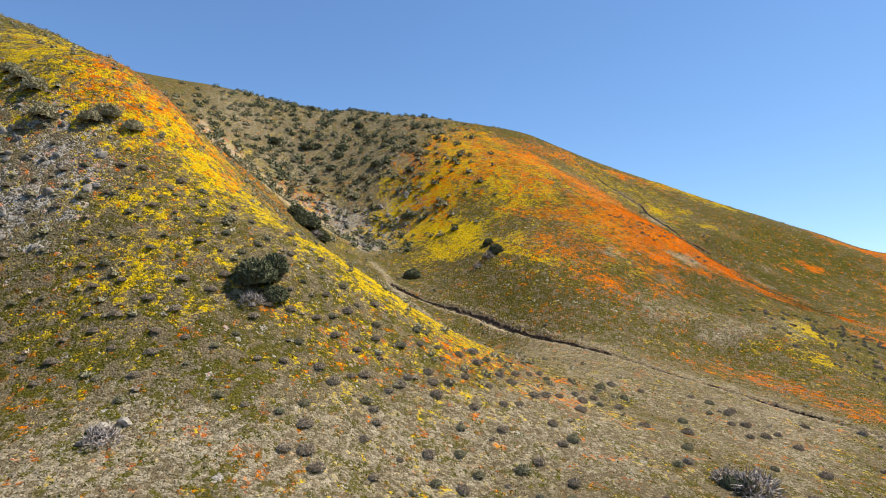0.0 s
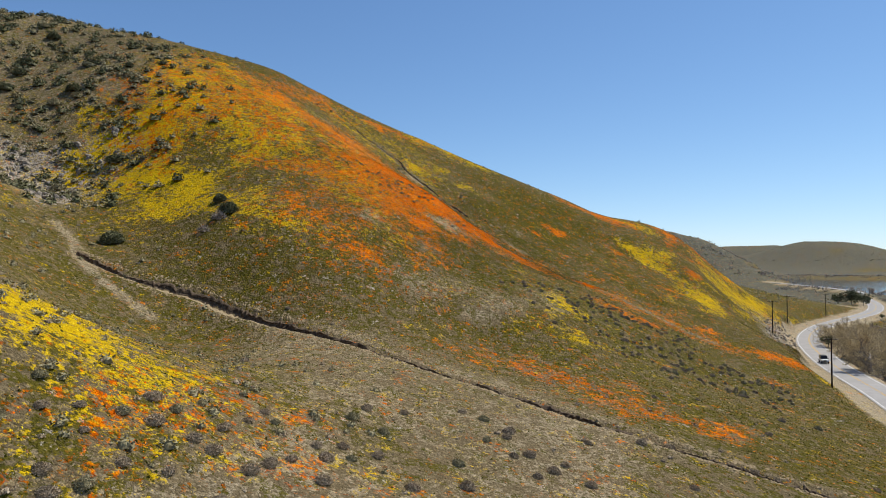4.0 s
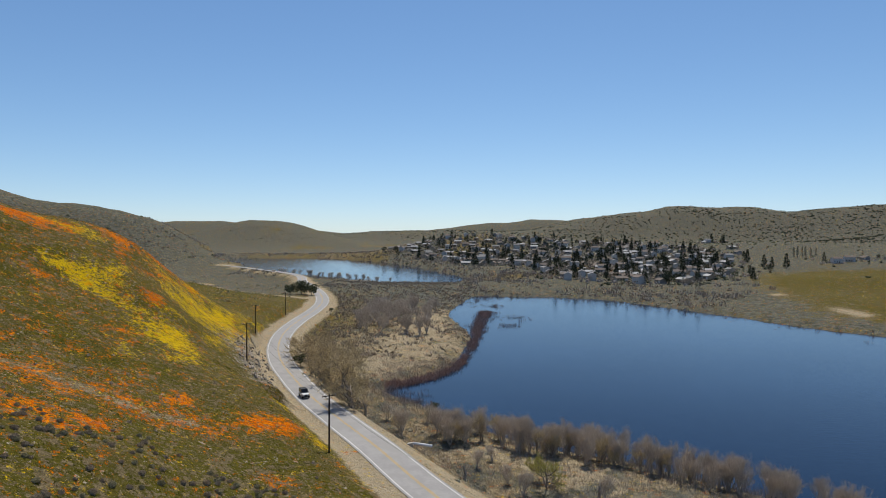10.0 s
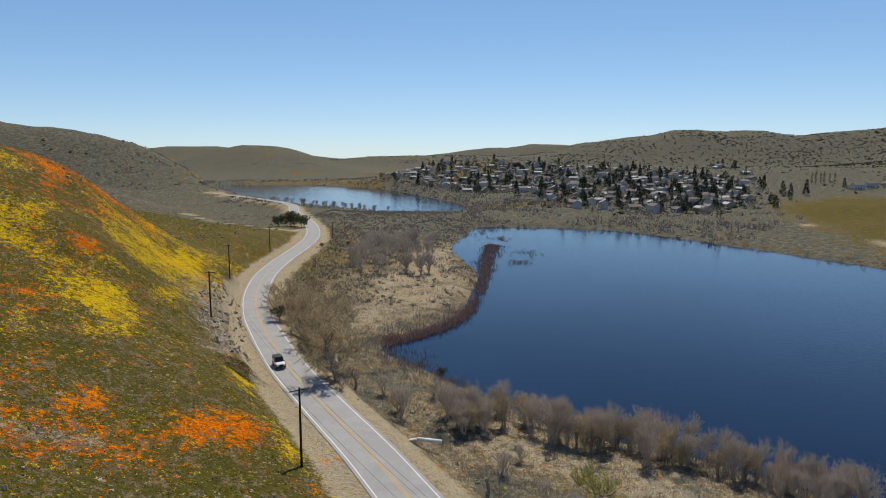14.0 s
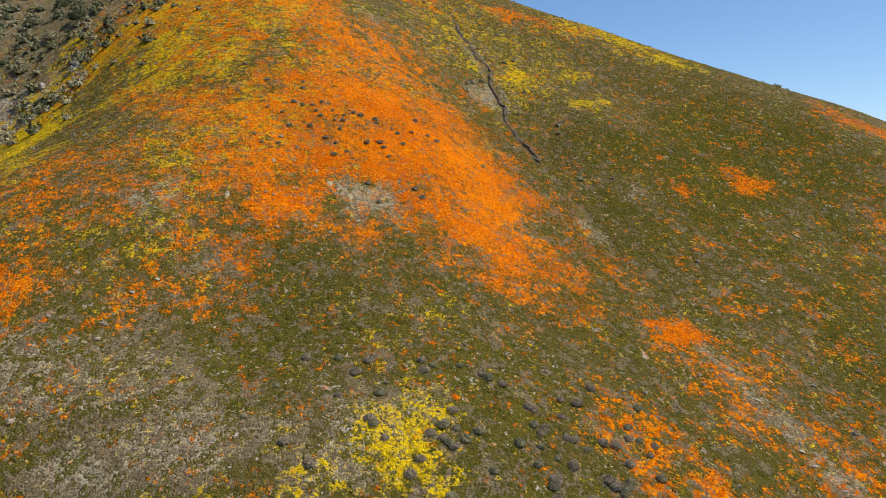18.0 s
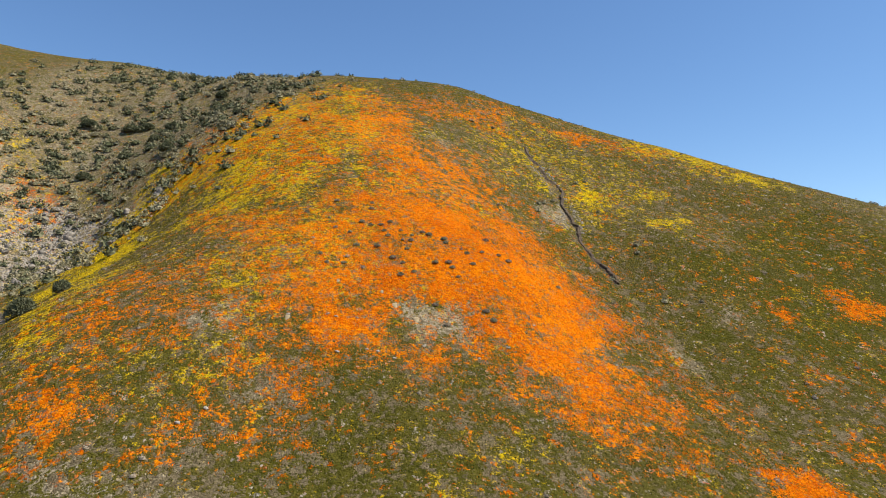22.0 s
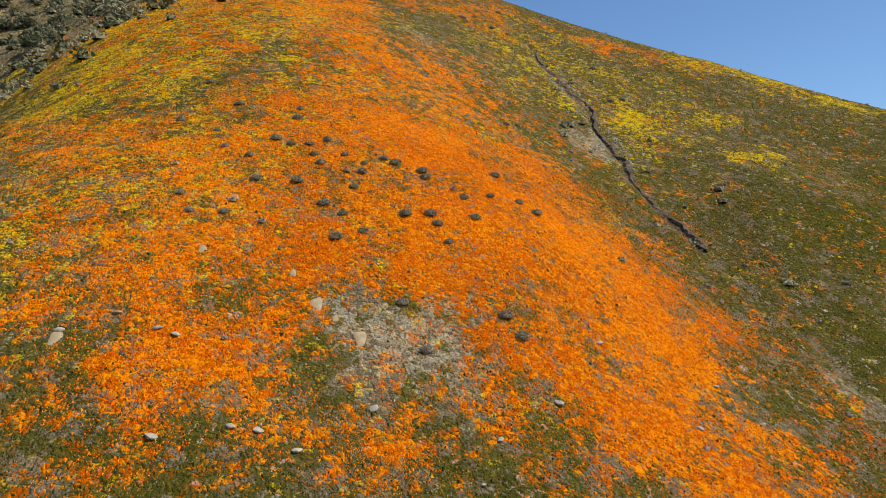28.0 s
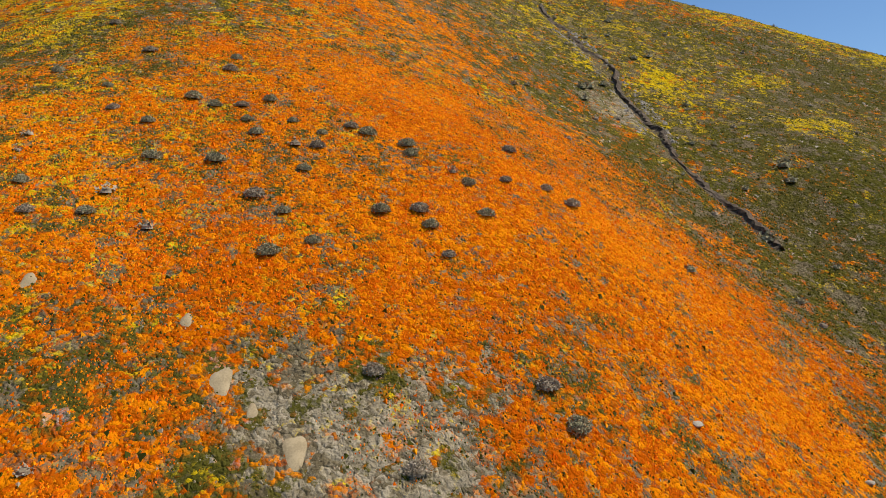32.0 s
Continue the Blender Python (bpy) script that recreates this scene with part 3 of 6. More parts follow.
ring(YELLOW, 0.5, (-90, 37), (-89, 42), (-87, 42.5), (-85.5, 37))
ring(YELLOW, 0.42, (-97.5, 61), (-101.5, 67.5), (-93.5, 64), (-91.5, 60.5))
ring(YELLOW, 0.62, (-128.5, 74), (-134, 84.5), (-127, 82), (-124, 73.5))
ring(YELLOW, 0.6, (-130, 87), (-132, 93.5), (-127, 90))
ring(YELLOW, 0.65, (-118, 87.5), (-120.5, 95.5), (-114.5, 90.5))
ring(YELLOW, 0.5, (-146.5, 62), (-150.5, 70), (-142, 66))
ring(YELLOW, 0.38, (-154.5, 59), (-163.5, 83.5), (-144.5, 90), (-125, 88.5), (-116.5, 76.5), (-126, 73.5), (-130.5, 64))
ring(YELLOW, 0.5, (-102.5, -3.5), (-83.5, 13), (-80, 12.5), (-78.5, 8.5), (-75.5, 7.5), (-78, 5.5))
ring(YELLOW, 0.27, (-73, 9), (-71.5, 19), (-71.5, 26), (-70, 33), (-68.5, 25), (-67.5, 16.5))
ring(YELLOW, 0.26, (-62.5, 48.5), (-63, 54.5), (-60.5, 54), (-60.5, 49))
ring(PALE, 0.55, (-76.5, 22), (-78.5, 26.5), (-74.5, 27.5), (-74.5, 22))
ring(PALE, 0.75, (-80.5, 43.5), (-82, 51), (-76, 50.5), (-75.5, 45.5))
ring(PALE, 0.5, (-69.5, 30.5), (-66.5, 34), (-66.5, 30))
ring(PALE, 0.55, (-88.5, 77), (-83.5, 79.5), (-82.5, 76.5))
ring(PALE, 0.6, (-141, 49.5), (-138, 54), (-131, 52.5))
ring(PALE, 0.7, (-122.5, 68.5), (-124, 73.5), (-117, 72.5), (-115.5, 68.5))
ring(YELLOW, 0.42, (-109.5, 12.5), (-107, 38), (-96, 47.5), (-84.5, 43.5), (-79.5, 27.5), (-89, 14.5))
ring(ORANGE, 0.44, (-135.5, 13), (-152.5, 23), (-152.5, 35.5), (-111, 38), (-101.5, 29.5), (-107.5, 17))
ring(ORANGE, 0.46, (-152.5, 0.5), (-165, 21), (-168, 35.5), (-127.5, 28), (-120, 11.5), (-120.5, 0.5), (-125.5, -6))
# the spur's foot and the gully side
ring(ORANGE, 0.55, (-70, 76), (-70.5, 79), (-67, 78), (-68, 75.5))
ring(ORANGE, 0.75, (-66, 76.5), (-67.5, 82), (-64, 83), (-61.5, 79.5), (-63, 77))
ring(ORANGE, 0.5, (-55, 65), (-55, 71), (-50, 71), (-45.5, 73), (-44.5, 68), (-49.5, 66), (-53, 65))
ring(ORANGE, 0.45, (-64.5, 84), (-59, 89.5), (-57.5, 89.5), (-58, 83))
ring(ORANGE, 0.5, (-82.5, 91.5), (-81.5, 95), (-79.5, 92.5))
ring(ORANGE, 0.58, (-96.5, 95), (-95, 98.5), (-92, 95.5))
ring(ORANGE, 0.64, (-99.5, 108.5), (-97, 113), (-93, 108), (-94, 104))
ring(YELLOW, 0.8, (-51.5, 46.5), (-52.5, 51.5), (-48, 51.5), (-44, 49.5), (-44, 46), (-47, 45.5))
ring(YELLOW, 0.42, (-48, 33.5), (-48.5, 35.5), (-45.5, 35.5), (-46, 34))
ring(YELLOW, 0.6, (-45, 39.5), (-45.5, 43), (-44, 42), (-44, 39))
ring(YELLOW, 0.5, (-57.5, 45), (-58.5, 47.5), (-55.5, 47))
ring(YELLOW, 0.42, (-53, 47.5), (-54, 56.5), (-52, 54), (-51, 47.5))
ring(PALE, 0.6, (-50, 22.5), (-52, 33), (-49, 42), (-46, 36), (-47, 25), (-47.5, 21.5))
ring(PALE, 0.4, (-60, 16.5), (-59, 22), (-56.5, 22), (-57, 17.5))
ring(PALE, 0.55, (-52.5, 42), (-52, 52.5), (-44, 45), (-44, 39), (-49, 42))
ring(PALE, 0.5, (-97, 87.5), (-98, 94.5), (-92.5, 92), (-93, 86.5))
ring(PALE, 0.45, (-57, 17.5), (-57, 34.5), (-52.5, 39), (-52, 31), (-52, 19.5))
ring(LUSH, 0.85, (-112, 84), (-131, 109.5), (-124, 137), (-111.5, 148.5), (-58.5, 99), (-60, 91), (-74, 90.5), (-89, 79.5))
ring(LUSH, 0.72, (-69.5, 65), (-70, 72), (-62, 71.5), (-56.5, 65.5), (-56.5, 58.5), (-64, 59))
ring(LUSH, 0.7, (-72, 24.5), (-72, 35.5), (-67.5, 41.5), (-66.5, 33), (-68.5, 25))
# the north face
ring(ORANGE, 0.5, (-55, 65.5), (-54.5, 71), (-48, 72), (-44.5, 71.5), (-47, 67.5), (-50.5, 63.5))
ring(ORANGE, 0.62, (-45.5, 70), (-44.5, 75), (-42, 71.5), (-42.5, 69))
ring(ORANGE, 0.66, (-46, 92), (-42.5, 96.5), (-39.5, 94), (-42.5, 90))
ring(ORANGE, 0.72, (-37.5, 93), (-32.5, 101.5), (-26.5, 102.5), (-25, 99), (-33.5, 90))
ring(ORANGE, 0.62, (-99, 107), (-94.5, 110.5), (-92, 106))
ring(ORANGE, 0.62, (-93.5, 124), (-85.5, 127.5), (-84.5, 122), (-90.5, 123.5))
ring(ORANGE, 0.6, (-91.5, 162.5), (-88, 164.5), (-86.5, 158))
ring(ORANGE, 0.64, (-74.5, 144.5), (-70.5, 150.5), (-67.5, 138.5))
ring(ORANGE, 0.55, (-85.5, 171), (-87, 190.5), (-83, 203.5), (-81, 179.5))
ring(ORANGE, 0.86, (-125, 143), (-103.5, 163), (-101.5, 156.5), (-106.5, 146), (-115.5, 141.5))
ring(ORANGE, 0.5, (-67, 114), (-65.5, 120), (-63, 118.5), (-65, 112.5))
ring(ORANGE, 0.13, (-136, 91.5), (-133.5, 116), (-120.5, 139), (-104.5, 164), (-93.5, 173), (-64, 144.5), (-49.5, 124), (-47, 93.5), (-59.5, 84.5), (-78, 86), (-100, 87))
ring(ORANGE, 0.38, (-57.5, 91.5), (-47, 95.5), (-48.5, 89.5), (-56.5, 87))
ring(YELLOW, 0.88, (-89.5, 133), (-85.5, 140.5), (-81, 152.5), (-79, 143), (-80, 137), (-72.5, 134.5), (-67, 133.5), (-67.5, 129.5), (-76, 132.5), (-80.5, 131), (-85, 133))
ring(YELLOW, 0.85, (-64.5, 127.5), (-61.5, 139), (-57.5, 134), (-52.5, 120.5), (-53, 113), (-58.5, 119))
ring(YELLOW, 0.55, (-61.5, 109.5), (-60.5, 111), (-56.5, 104))
ring(YELLOW, 0.85, (-82.5, 182.5), (-79, 210.5), (-78, 234.5), (-70, 202), (-64.5, 181.5), (-65.5, 174), (-68.5, 162.5), (-74.5, 168))
ring(YELLOW, 0.78, (-62, 148), (-62, 164), (-57.5, 151.5), (-58, 143))
ring(YELLOW, 0.5, (-70.5, 139), (-65, 151.5), (-62, 146), (-64.5, 135.5))
ring(YELLOW, 0.6, (-118, 87), (-120, 94), (-114.5, 87))
ring(YELLOW, 0.5, (-132, 91.5), (-132, 97), (-126, 90))
ring(YELLOW, 0.72, (-144, 116), (-134.5, 128.5), (-137.5, 119.5))
ring(YELLOW, 0.8, (-111, 158.5), (-95, 165), (-94, 160.5), (-101, 157.5))
ring(YELLOW, 0.85, (-36.5, 125.5), (-34, 126), (-33, 117.5))
ring(LUSH, 0.85, (-132, 101), (-117.5, 136.5), (-95.5, 153), (-89.5, 135), (-63, 91), (-80, 87.5), (-94.5, 80.5))
ring(LUSH, 0.8, (-71.5, 91.5), (-65, 115.5), (-51.5, 111), (-51, 148.5), (-38.5, 121), (-40, 107), (-52.5, 90), (-62, 86))
# the roadside and far shoulder
ring(ORANGE, 0.66, (-99.5, 172), (-95.5, 181.5), (-89, 199.5), (-87.5, 182), (-92, 168))
ring(ORANGE, 0.6, (-83, 159), (-83.5, 176.5), (-83.5, 191.5), (-81, 166.5))
ring(ORANGE, 0.6, (-14.5, 93.5), (-10, 87), (-11, 85.5))
ring(YELLOW, 0.8, (-103.5, 166), (-97.5, 167), (-96, 162.5), (-98, 158))
ring(YELLOW, 0.7, (-81.5, 177), (-80.5, 201.5), (-72.5, 207), (-76.5, 191.5), (-79, 176))
ring(YELLOW, 0.75, (-28.5, 115.5), (-20.5, 102.5), (-21, 99.5), (-25.5, 106.5))
ring(YELLOW, 0.7, (-17.5, 97.5), (-10, 87.5), (-11.5, 87.5))
# the shrub field
ring(ORANGE, 0.5, (-24, 79), (-20.5, 80.5), (-19.5, 76.5), (-22, 75.5))
ring(YELLOW, 0.6, (-42.5, 33.5), (-40.5, 39.5), (-35.5, 42.5), (-37.5, 35.5))
ring(YELLOW, 0.45, (-45.5, 28.5), (-44.5, 31.5), (-42.5, 29.5))
# the lower slope
ring(ORANGE, 0.55, (-19, 19.5), (-16, 26.5), (-12.5, 24), (-15.5, 16.5))
ring(ORANGE, 0.5, (-12, 27.5), (-8.5, 32), (-6.5, 26), (-9.5, 22.5))
# the canyon mouth and south hill
ring(ORANGE, 0.44, (-41, 14.5), (-36, 24), (-24, 32.5), (-16.5, 30.5), (-17.5, 18.5), (-31, 18.5))
ring(ORANGE, 0.52, (-12.5, 27.5), (-10.5, 33.5), (-7, 25))
ring(ORANGE, 0.55, (-67.5, 13.5), (-64, 19), (-59.5, 13), (-64.5, 10.5))
ring(ORANGE, 0.4, (-91.5, 15), (-87, 30), (-59, 15.5), (-69, 7.5), (-78.5, 6.5))
ring(ORANGE, 0.34, (-156, -0.5), (-162, 18), (-128.5, 3), (-125.5, -6), (-143.5, -6.5))
ring(ORANGE, 0.3, (-13.5, -49.5), (-17.5, -39), (-23.5, -24.5), (-9.5, -23), (-11.5, -30.5), (-11.5, -41), (-10, -49.5))
ring(YELLOW, 0.5, (-118.5, 0), (-116, 13), (-121.5, 18.5), (-142, 46.5), (-114, 27.5), (-108, 9), (-112, 0))
ring(YELLOW, 0.36, (-158, 10), (-173.5, 34), (-127.5, 28), (-105, 5.5), (-90.5, -10), (-96, -15.5), (-134, -7.5))
ring(YELLOW, 0.58, (-13.5, -45.5), (-16, -39), (-13.5, -39), (-11.5, -44))
ring(YELLOW, 0.42, (-15.5, -49.5), (-19.5, -43.5), (-19.5, -36.5), (-40, -16.5), (-21, -23.5), (-13.5, -33), (-12, -40.5), (-10, -49.5))
ring(YELLOW, 0.8, (-24, -47), (-34, -43), (-44, -36), (-42, -30), (-29, -28), (-18, -27), (-14, -31), (-16, -36), (-20, -41))
ring(YELLOW, 0.62, (-34, -60), (-31, -51), (-24, -47), (-21, -50), (-24, -56))
# the south hill and canyon
ring(ORANGE, 0.66, (-82, 11), (-77, 19), (-72, 15.5), (-75.5, 8.5))
ring(ORANGE, 0.5, (-64.5, 12), (-62.5, 17), (-59, 13))
ring(ORANGE, 0.5, (-39, -69.5), (-176.5, -74), (-37.5, -60), (-99.5, -48.5), (-42.5, -53.5), (-32, -61), (-33, -67.5))
ring(YELLOW, 0.78, (-60.5, -87), (-76, -80.5), (-33.5, -68), (-33, -62.5), (-41, -55), (-29.5, -50.5), (-22.5, -54.5), (-24.5, -60.5), (-27, -65.5), (-31.5, -73), (-40.5, -81))
ring(YELLOW, 0.58, (-25, -67.5), (-25.5, -61), (-29, -52.5), (-78, -43.5), (-22, -55.5), (-21.5, -60.5), (-22, -67))
ring(YELLOW, 0.5, (-18.5, -65.5), (-17.5, -58.5), (-15, -59.5), (-15.5, -66))
ring(YELLOW, 0.34, (-21, -68.5), (-21.5, -56.5), (-16.5, -49), (-12.5, -40), (-11.5, -43), (-12, -60.5), (-14.5, -69))
ring(ROCKY, 0.55, (-32.5, -78.5), (-30, -73), (-27, -67.5), (-25.5, -66.5), (-23.5, -69), (-21.5, -70.5), (-19, -74))
ring(ROCKY, 0.95, (-146.5, -32.5), (-136, -0.5), (-124, -4.5), (-122.5, -14.5), (-110.5, -23.5), (-135.5, -27.5), (-115.5, -36.5))
ring(PALE, 0.5, (-2.5, -69), (-3.5, -60), (-6, -48.5), (-18, -22.5), (-6, -18), (3, -26), (2, -67.5))
ring(PALE, 0.4, (-74.5, -13.5), (-52, -2), (-31, 13), (-10.5, 13.5), (4, -16), (-12.5, -12.5), (-25, -18.5), (-59, -9))
# beyond the hill
ring(ORANGE, 0.4, (-170, -62), (-150, -30), (-112, -36), (-80, -60), (-100, -84))
ring(YELLOW, 0.3, (-180, -60), (-150, -24), (-104, -26), (-90, -60), (-130, -80))
ring(YELLOW, 0.5, (-170, 100), (-156, 128), (-140, 120), (-150, 96))
ring(PALE, 0.85, (-108, -42), (-112, -28), (-124, -22), (-134, -34), (-150, -40), (-168, -60), (-122, -64))
ring(ROCKY, 0.8, (-62, 196), (-57, 186), (-46, 158), (-38, 136), (-41, 134), (-48, 146), (-56, 160), (-66, 190))
ring(LUSH, 0.74, (200, 320), (228, 440), (262, 540), (330, 620), (460, 640), (540, 500), (450, 320), (280, 220))
ring(LUSH, 0.8, (-110, 250), (-80, 330), (-110, 350), (-180, 330), (-150, 240))
# bare sand by the lake
LAKE_SAND = []
ring(LAKE_SAND, 0.6, (-29, 190), (-21, 300), (-6, 356), (0, 352), (-4, 300), (2, 240), (-6, 205), (-20, 184))
ring(LAKE_SAND, 0.45, (4, 116), (12, 126), (22, 114), (34, 104), (30, 98), (16, 108))
PALE += LAKE_SAND
DITCH = [(-86, -23), (-78, -18), (-69, -11), (-60, -6.5), (-52, -3), (-43, 0.5), (-35, 3), (-28, 6), (-21, 8.5), (-14, 10.5), (-8, 13), (-3, 15.5), (2, 19), (9, 25)]
GULLY = [(-160, 69), (-149, 71.5), (-139.5, 71.9), (-133.5, 73.1), (-123, 74), (-115, 73.2), (-108.5, 73.7), (-101.4, 75.6), (-95.3, 77.2), (-88, 78.6), (-80, 79)]
TRAIL = [(-196, 430), (-170, 436), (-152, 410), (-135, 383), (-118, 368), (-100, 356), (-78, 352)]

EAST_TRAIL = [(208, 425), (217, 390), (215, 349), (214, 318), (222, 285), (250, 250)]


def patch(x, y, patches, spread=1.0, seed=0):
    """Strength of the patches, fading out raggedly round their rings."""
    out = np.zeros(x.shape)
    wobble = fractal(x, y, 7, 4, 50 + seed) + 0.5 * fractal(x, y, 2.2, 3, 60 + seed)
    for strength, ring in patches:
        px, py = np.array(ring).T
        size = math.sqrt(abs(np.sum(px * np.roll(py, -1) - np.roll(px, -1) * py)) / 2)
        soft = spread * min(max(0.48 * size, 2.2), 9.0)
        near = np.nonzero((x > px.min() - 12) & (x < px.max() + 12) & (y > py.min() - 12) & (y < py.max() + 12))[0]
        if len(near):
            d = polygon_distance(x[near], y[near], ring) + 0.85 * soft * wobble[near]
            out[near] = np.maximum(out[near], strength * smooth(1.1 * soft, -0.8 * soft, d))
    return out


def cover(x, y):
    """Shares of orange, yellow, green, pale soil, rock and brush at each place."""
    hill = (smooth(-330, -250, x) * smooth(60, 20, x) * smooth(330, 230, y) * smooth(-170, -120, y))
    blotch = fractal(x, y, 22, 4, 71)
    orange = patch(x, y, ORANGE, seed=1)
    yellow = patch(x, y, YELLOW, seed=2)
    streak, fleck = fractal(x, y, 9, 4, 73), fractal(x, y, 4, 3, 74)
    orange, yellow = orange * (1.0 + 0.26 * streak + 0.16 * fleck), yellow * (0.84 - 0.28 * streak + 0.26 * fleck)
    orange = np.maximum(orange, hill * (0.06 + 0.14 * blotch) * smooth(-20, -60, x) * smooth(-20, 10, y))
    strip = smooth(9, 2, polyline_near(x, y, [(-60, 79, 0), (-52, 82, 0), (-44, 84, 0), (-36, 89, 0)])[0])
    orange = np.maximum(orange, 0.42 * strip)
    yellow = np.maximum(yellow, hill * (-0.02 + 0.14 * fractal(x, y, 15, 3, 77)))
    green = 0.60 + 0.16 * fractal(x, y, 30, 4, 81)
    lush = patch(x, y, LUSH, 2.2, 3)
    green = np.maximum(green, lush)
    bleached = patch(x, y, PALE, 0.55, 4)
    wash = smooth(2.4, 0.5, polyline_near(x, y, [(-62, 80.5, 0), (-54, 82, 0), (-48, 83, 0), (-43.6, 84.3, 0), (-38, 87, 0)])[0])
    bleached = np.maximum(bleached, 0.6 * wash)
    pale = 0.26 + 0.20 * fractal(x, y, 12, 4, 83) + 0.48 * bleached
    green = green - 0.44 * bleached
    orange, yellow = orange * (1 - 0.7 * bleached), yellow * (1 - 0.25 * bleached)
    rock = patch(x, y, ROCKY, 0.8, 5)
    far = smooth(420, 900, np.hypot(x + 40, y - 40))
    ridge = smooth(600, 1500, x * 0.55 + y * 0.5)
    brush = (0.36 + 0.06 * smooth(-150, 150, x)) * smooth(150, 330, np.hypot(x + 60, y - 60)) + far * (0.10 + 0.40 * ridge)
    lakeside = smooth(60, 25, np.abs(polygon_distance(x, y, SHORE_NEAR) - 8)) * smooth(560, 500, y) * smooth(90, 60, x)
    lakeside = lakeside * (polyline_near(x, y, ROAD)[2] > 0)
    orange, yellow = orange * (1 - lakeside), yellow * (1 - lakeside)
    brush = np.maximum(brush, 0.46 * lakeside)
    green, pale = green - 0.55 * lakeside, pale + 0.22 * lakeside
    distant = smooth(230, 420, np.hypot(x + 40, y - 40)) * (1 - lush)
    green = green - distant * (0.22 - 0.34 * fractal(x, y, 70, 4, 97))
    pale = pale - 0.12 * distant
    brush = brush + 0.36 * distant
    dry = smooth(-75, -45, x) * smooth(48, 12, y) * smooth(80, 40, x)
    green, pale = green - 0.12 * dry, pale + 0.05 * dry
    brush = brush * (1 - 0.9 * np.minimum(bleached, 1))
    canyon = smooth(34, 10, np.hypot((x + 172) / 1.5, y + 22))
    brush = np.maximum(brush, 0.10 * canyon)
    bowl = smooth(62, 30, np.hypot((x + 178) / 1.4, y + 22))
    green, pale = green - 0.26 * bowl, pale + 0.26 * bowl
    brush = brush * (1 - 0.75 * lush)
    brush = brush * (1 - 0.6 * (1 - 0.8 * ridge) * smooth(0.42, 0.66, fractal(x, y, 160, 3, 91) + 0.25))
    ditch = smooth(1.2, 0.3, polyline_near(x, y, [(*p, 0) for p in DITCH])[0])
    gully = 0.35 * smooth(0.8, 0.1, polyline_near(x, y, [(*p, 0) for p in GULLY])[0])
    bare = np.maximum(ditch, gully)
    trail = smooth(2.6, 1.4, np.minimum(polyline_near(x, y, [(*p, 0) for p in TRAIL])[0], polyline_near(x, y, [(*p, 0) for p in EAST_TRAIL])[0]))
    washed = smooth(1.8, 0.6, polyline_near(x, y, [(-100, -23, 0), (-92, -22, 0), (-83, -23, 0), (-76, -22, 0), (-66, -18, 0)])[0])
    road_d = polyline_near(x, y, ROAD)[0]
    verge = np.maximum(np.maximum(smooth(9.5, 7.0, road_d + 1.2 * fractal(x, y, 6, 3, 95)), trail), 0.6 * washed)
    keep = (1 - bare) * (1 - verge)
    return orange * keep, yellow * keep, green * keep, np.maximum(pale * (1 - 0.75 * bare), 1.1 * verge), rock * (1 - verge), brush * (1 - verge)

# ---------- the ground: one sheet to the horizon ----------
def mesh_from(name, verts, faces, mat, smooth_faces=False):
    """A mesh from arrays: verts (n, 3) and faces (m, 3) or (m, 4)."""
    verts, faces = np.asarray(verts, float), np.asarray(faces, np.int32)
    me = bpy.data.meshes.new(name)
    me.vertices.add(len(verts))
    me.vertices.foreach_set("co", verts.ravel())
    me.loops.add(faces.size)
    me.loops.foreach_set("vertex_index", faces.ravel())
    me.polygons.add(len(faces))
    me.polygons.foreach_set("loop_start", np.arange(0, faces.size, faces.shape[1], dtype=np.int32))
    me.polygons.foreach_set("use_smooth", np.full(len(faces), smooth_faces))
    me.update(calc_edges=True)
    me.materials.append(mat)
    return me


def spaced(lo, hi, fine_lo, fine_hi, step, grow=1.06, cap=130.0):
    mid = list(np.arange(fine_lo, fine_hi + step / 2, step))
    out, s = [mid[-1]], step
    while out[-1] < hi:
        s = min(s * grow, cap)
        out.append(out[-1] + s)
    left, s = [mid[0]], step
    while left[-1] > lo:
        s = min(s * grow, cap)
        left.append(left[-1] - s)
    return np.array(left[:0:-1] + mid + out[1:])


GX, GY = spaced(-4300, 4300, -190, 44, 0.8), spaced(-2500, 4600, -92, 205, 0.8)
gx, gy = np.meshgrid(GX, GY)
GZ = ground_height(gx.ravel(), gy.ravel()).reshape(gx.shape)


def on_ground(x, y):
    """Height of the ground sheet itself."""
    x, y = np.atleast_1d(np.asarray(x, float)), np.atleast_1d(np.asarray(y, float))
    i, j = np.clip(np.searchsorted(GX, x) - 1, 0, len(GX) - 2), np.clip(np.searchsorted(GY, y) - 1, 0, len(GY) - 2)
    u, v = (x - GX[i]) / (GX[i + 1] - GX[i]), (y - GY[j]) / (GY[j + 1] - GY[j])
    return (GZ[j, i] * (1 - u) + GZ[j, i + 1] * u) * (1 - v) + (GZ[j + 1, i] * (1 - u) + GZ[j + 1, i + 1] * u) * v


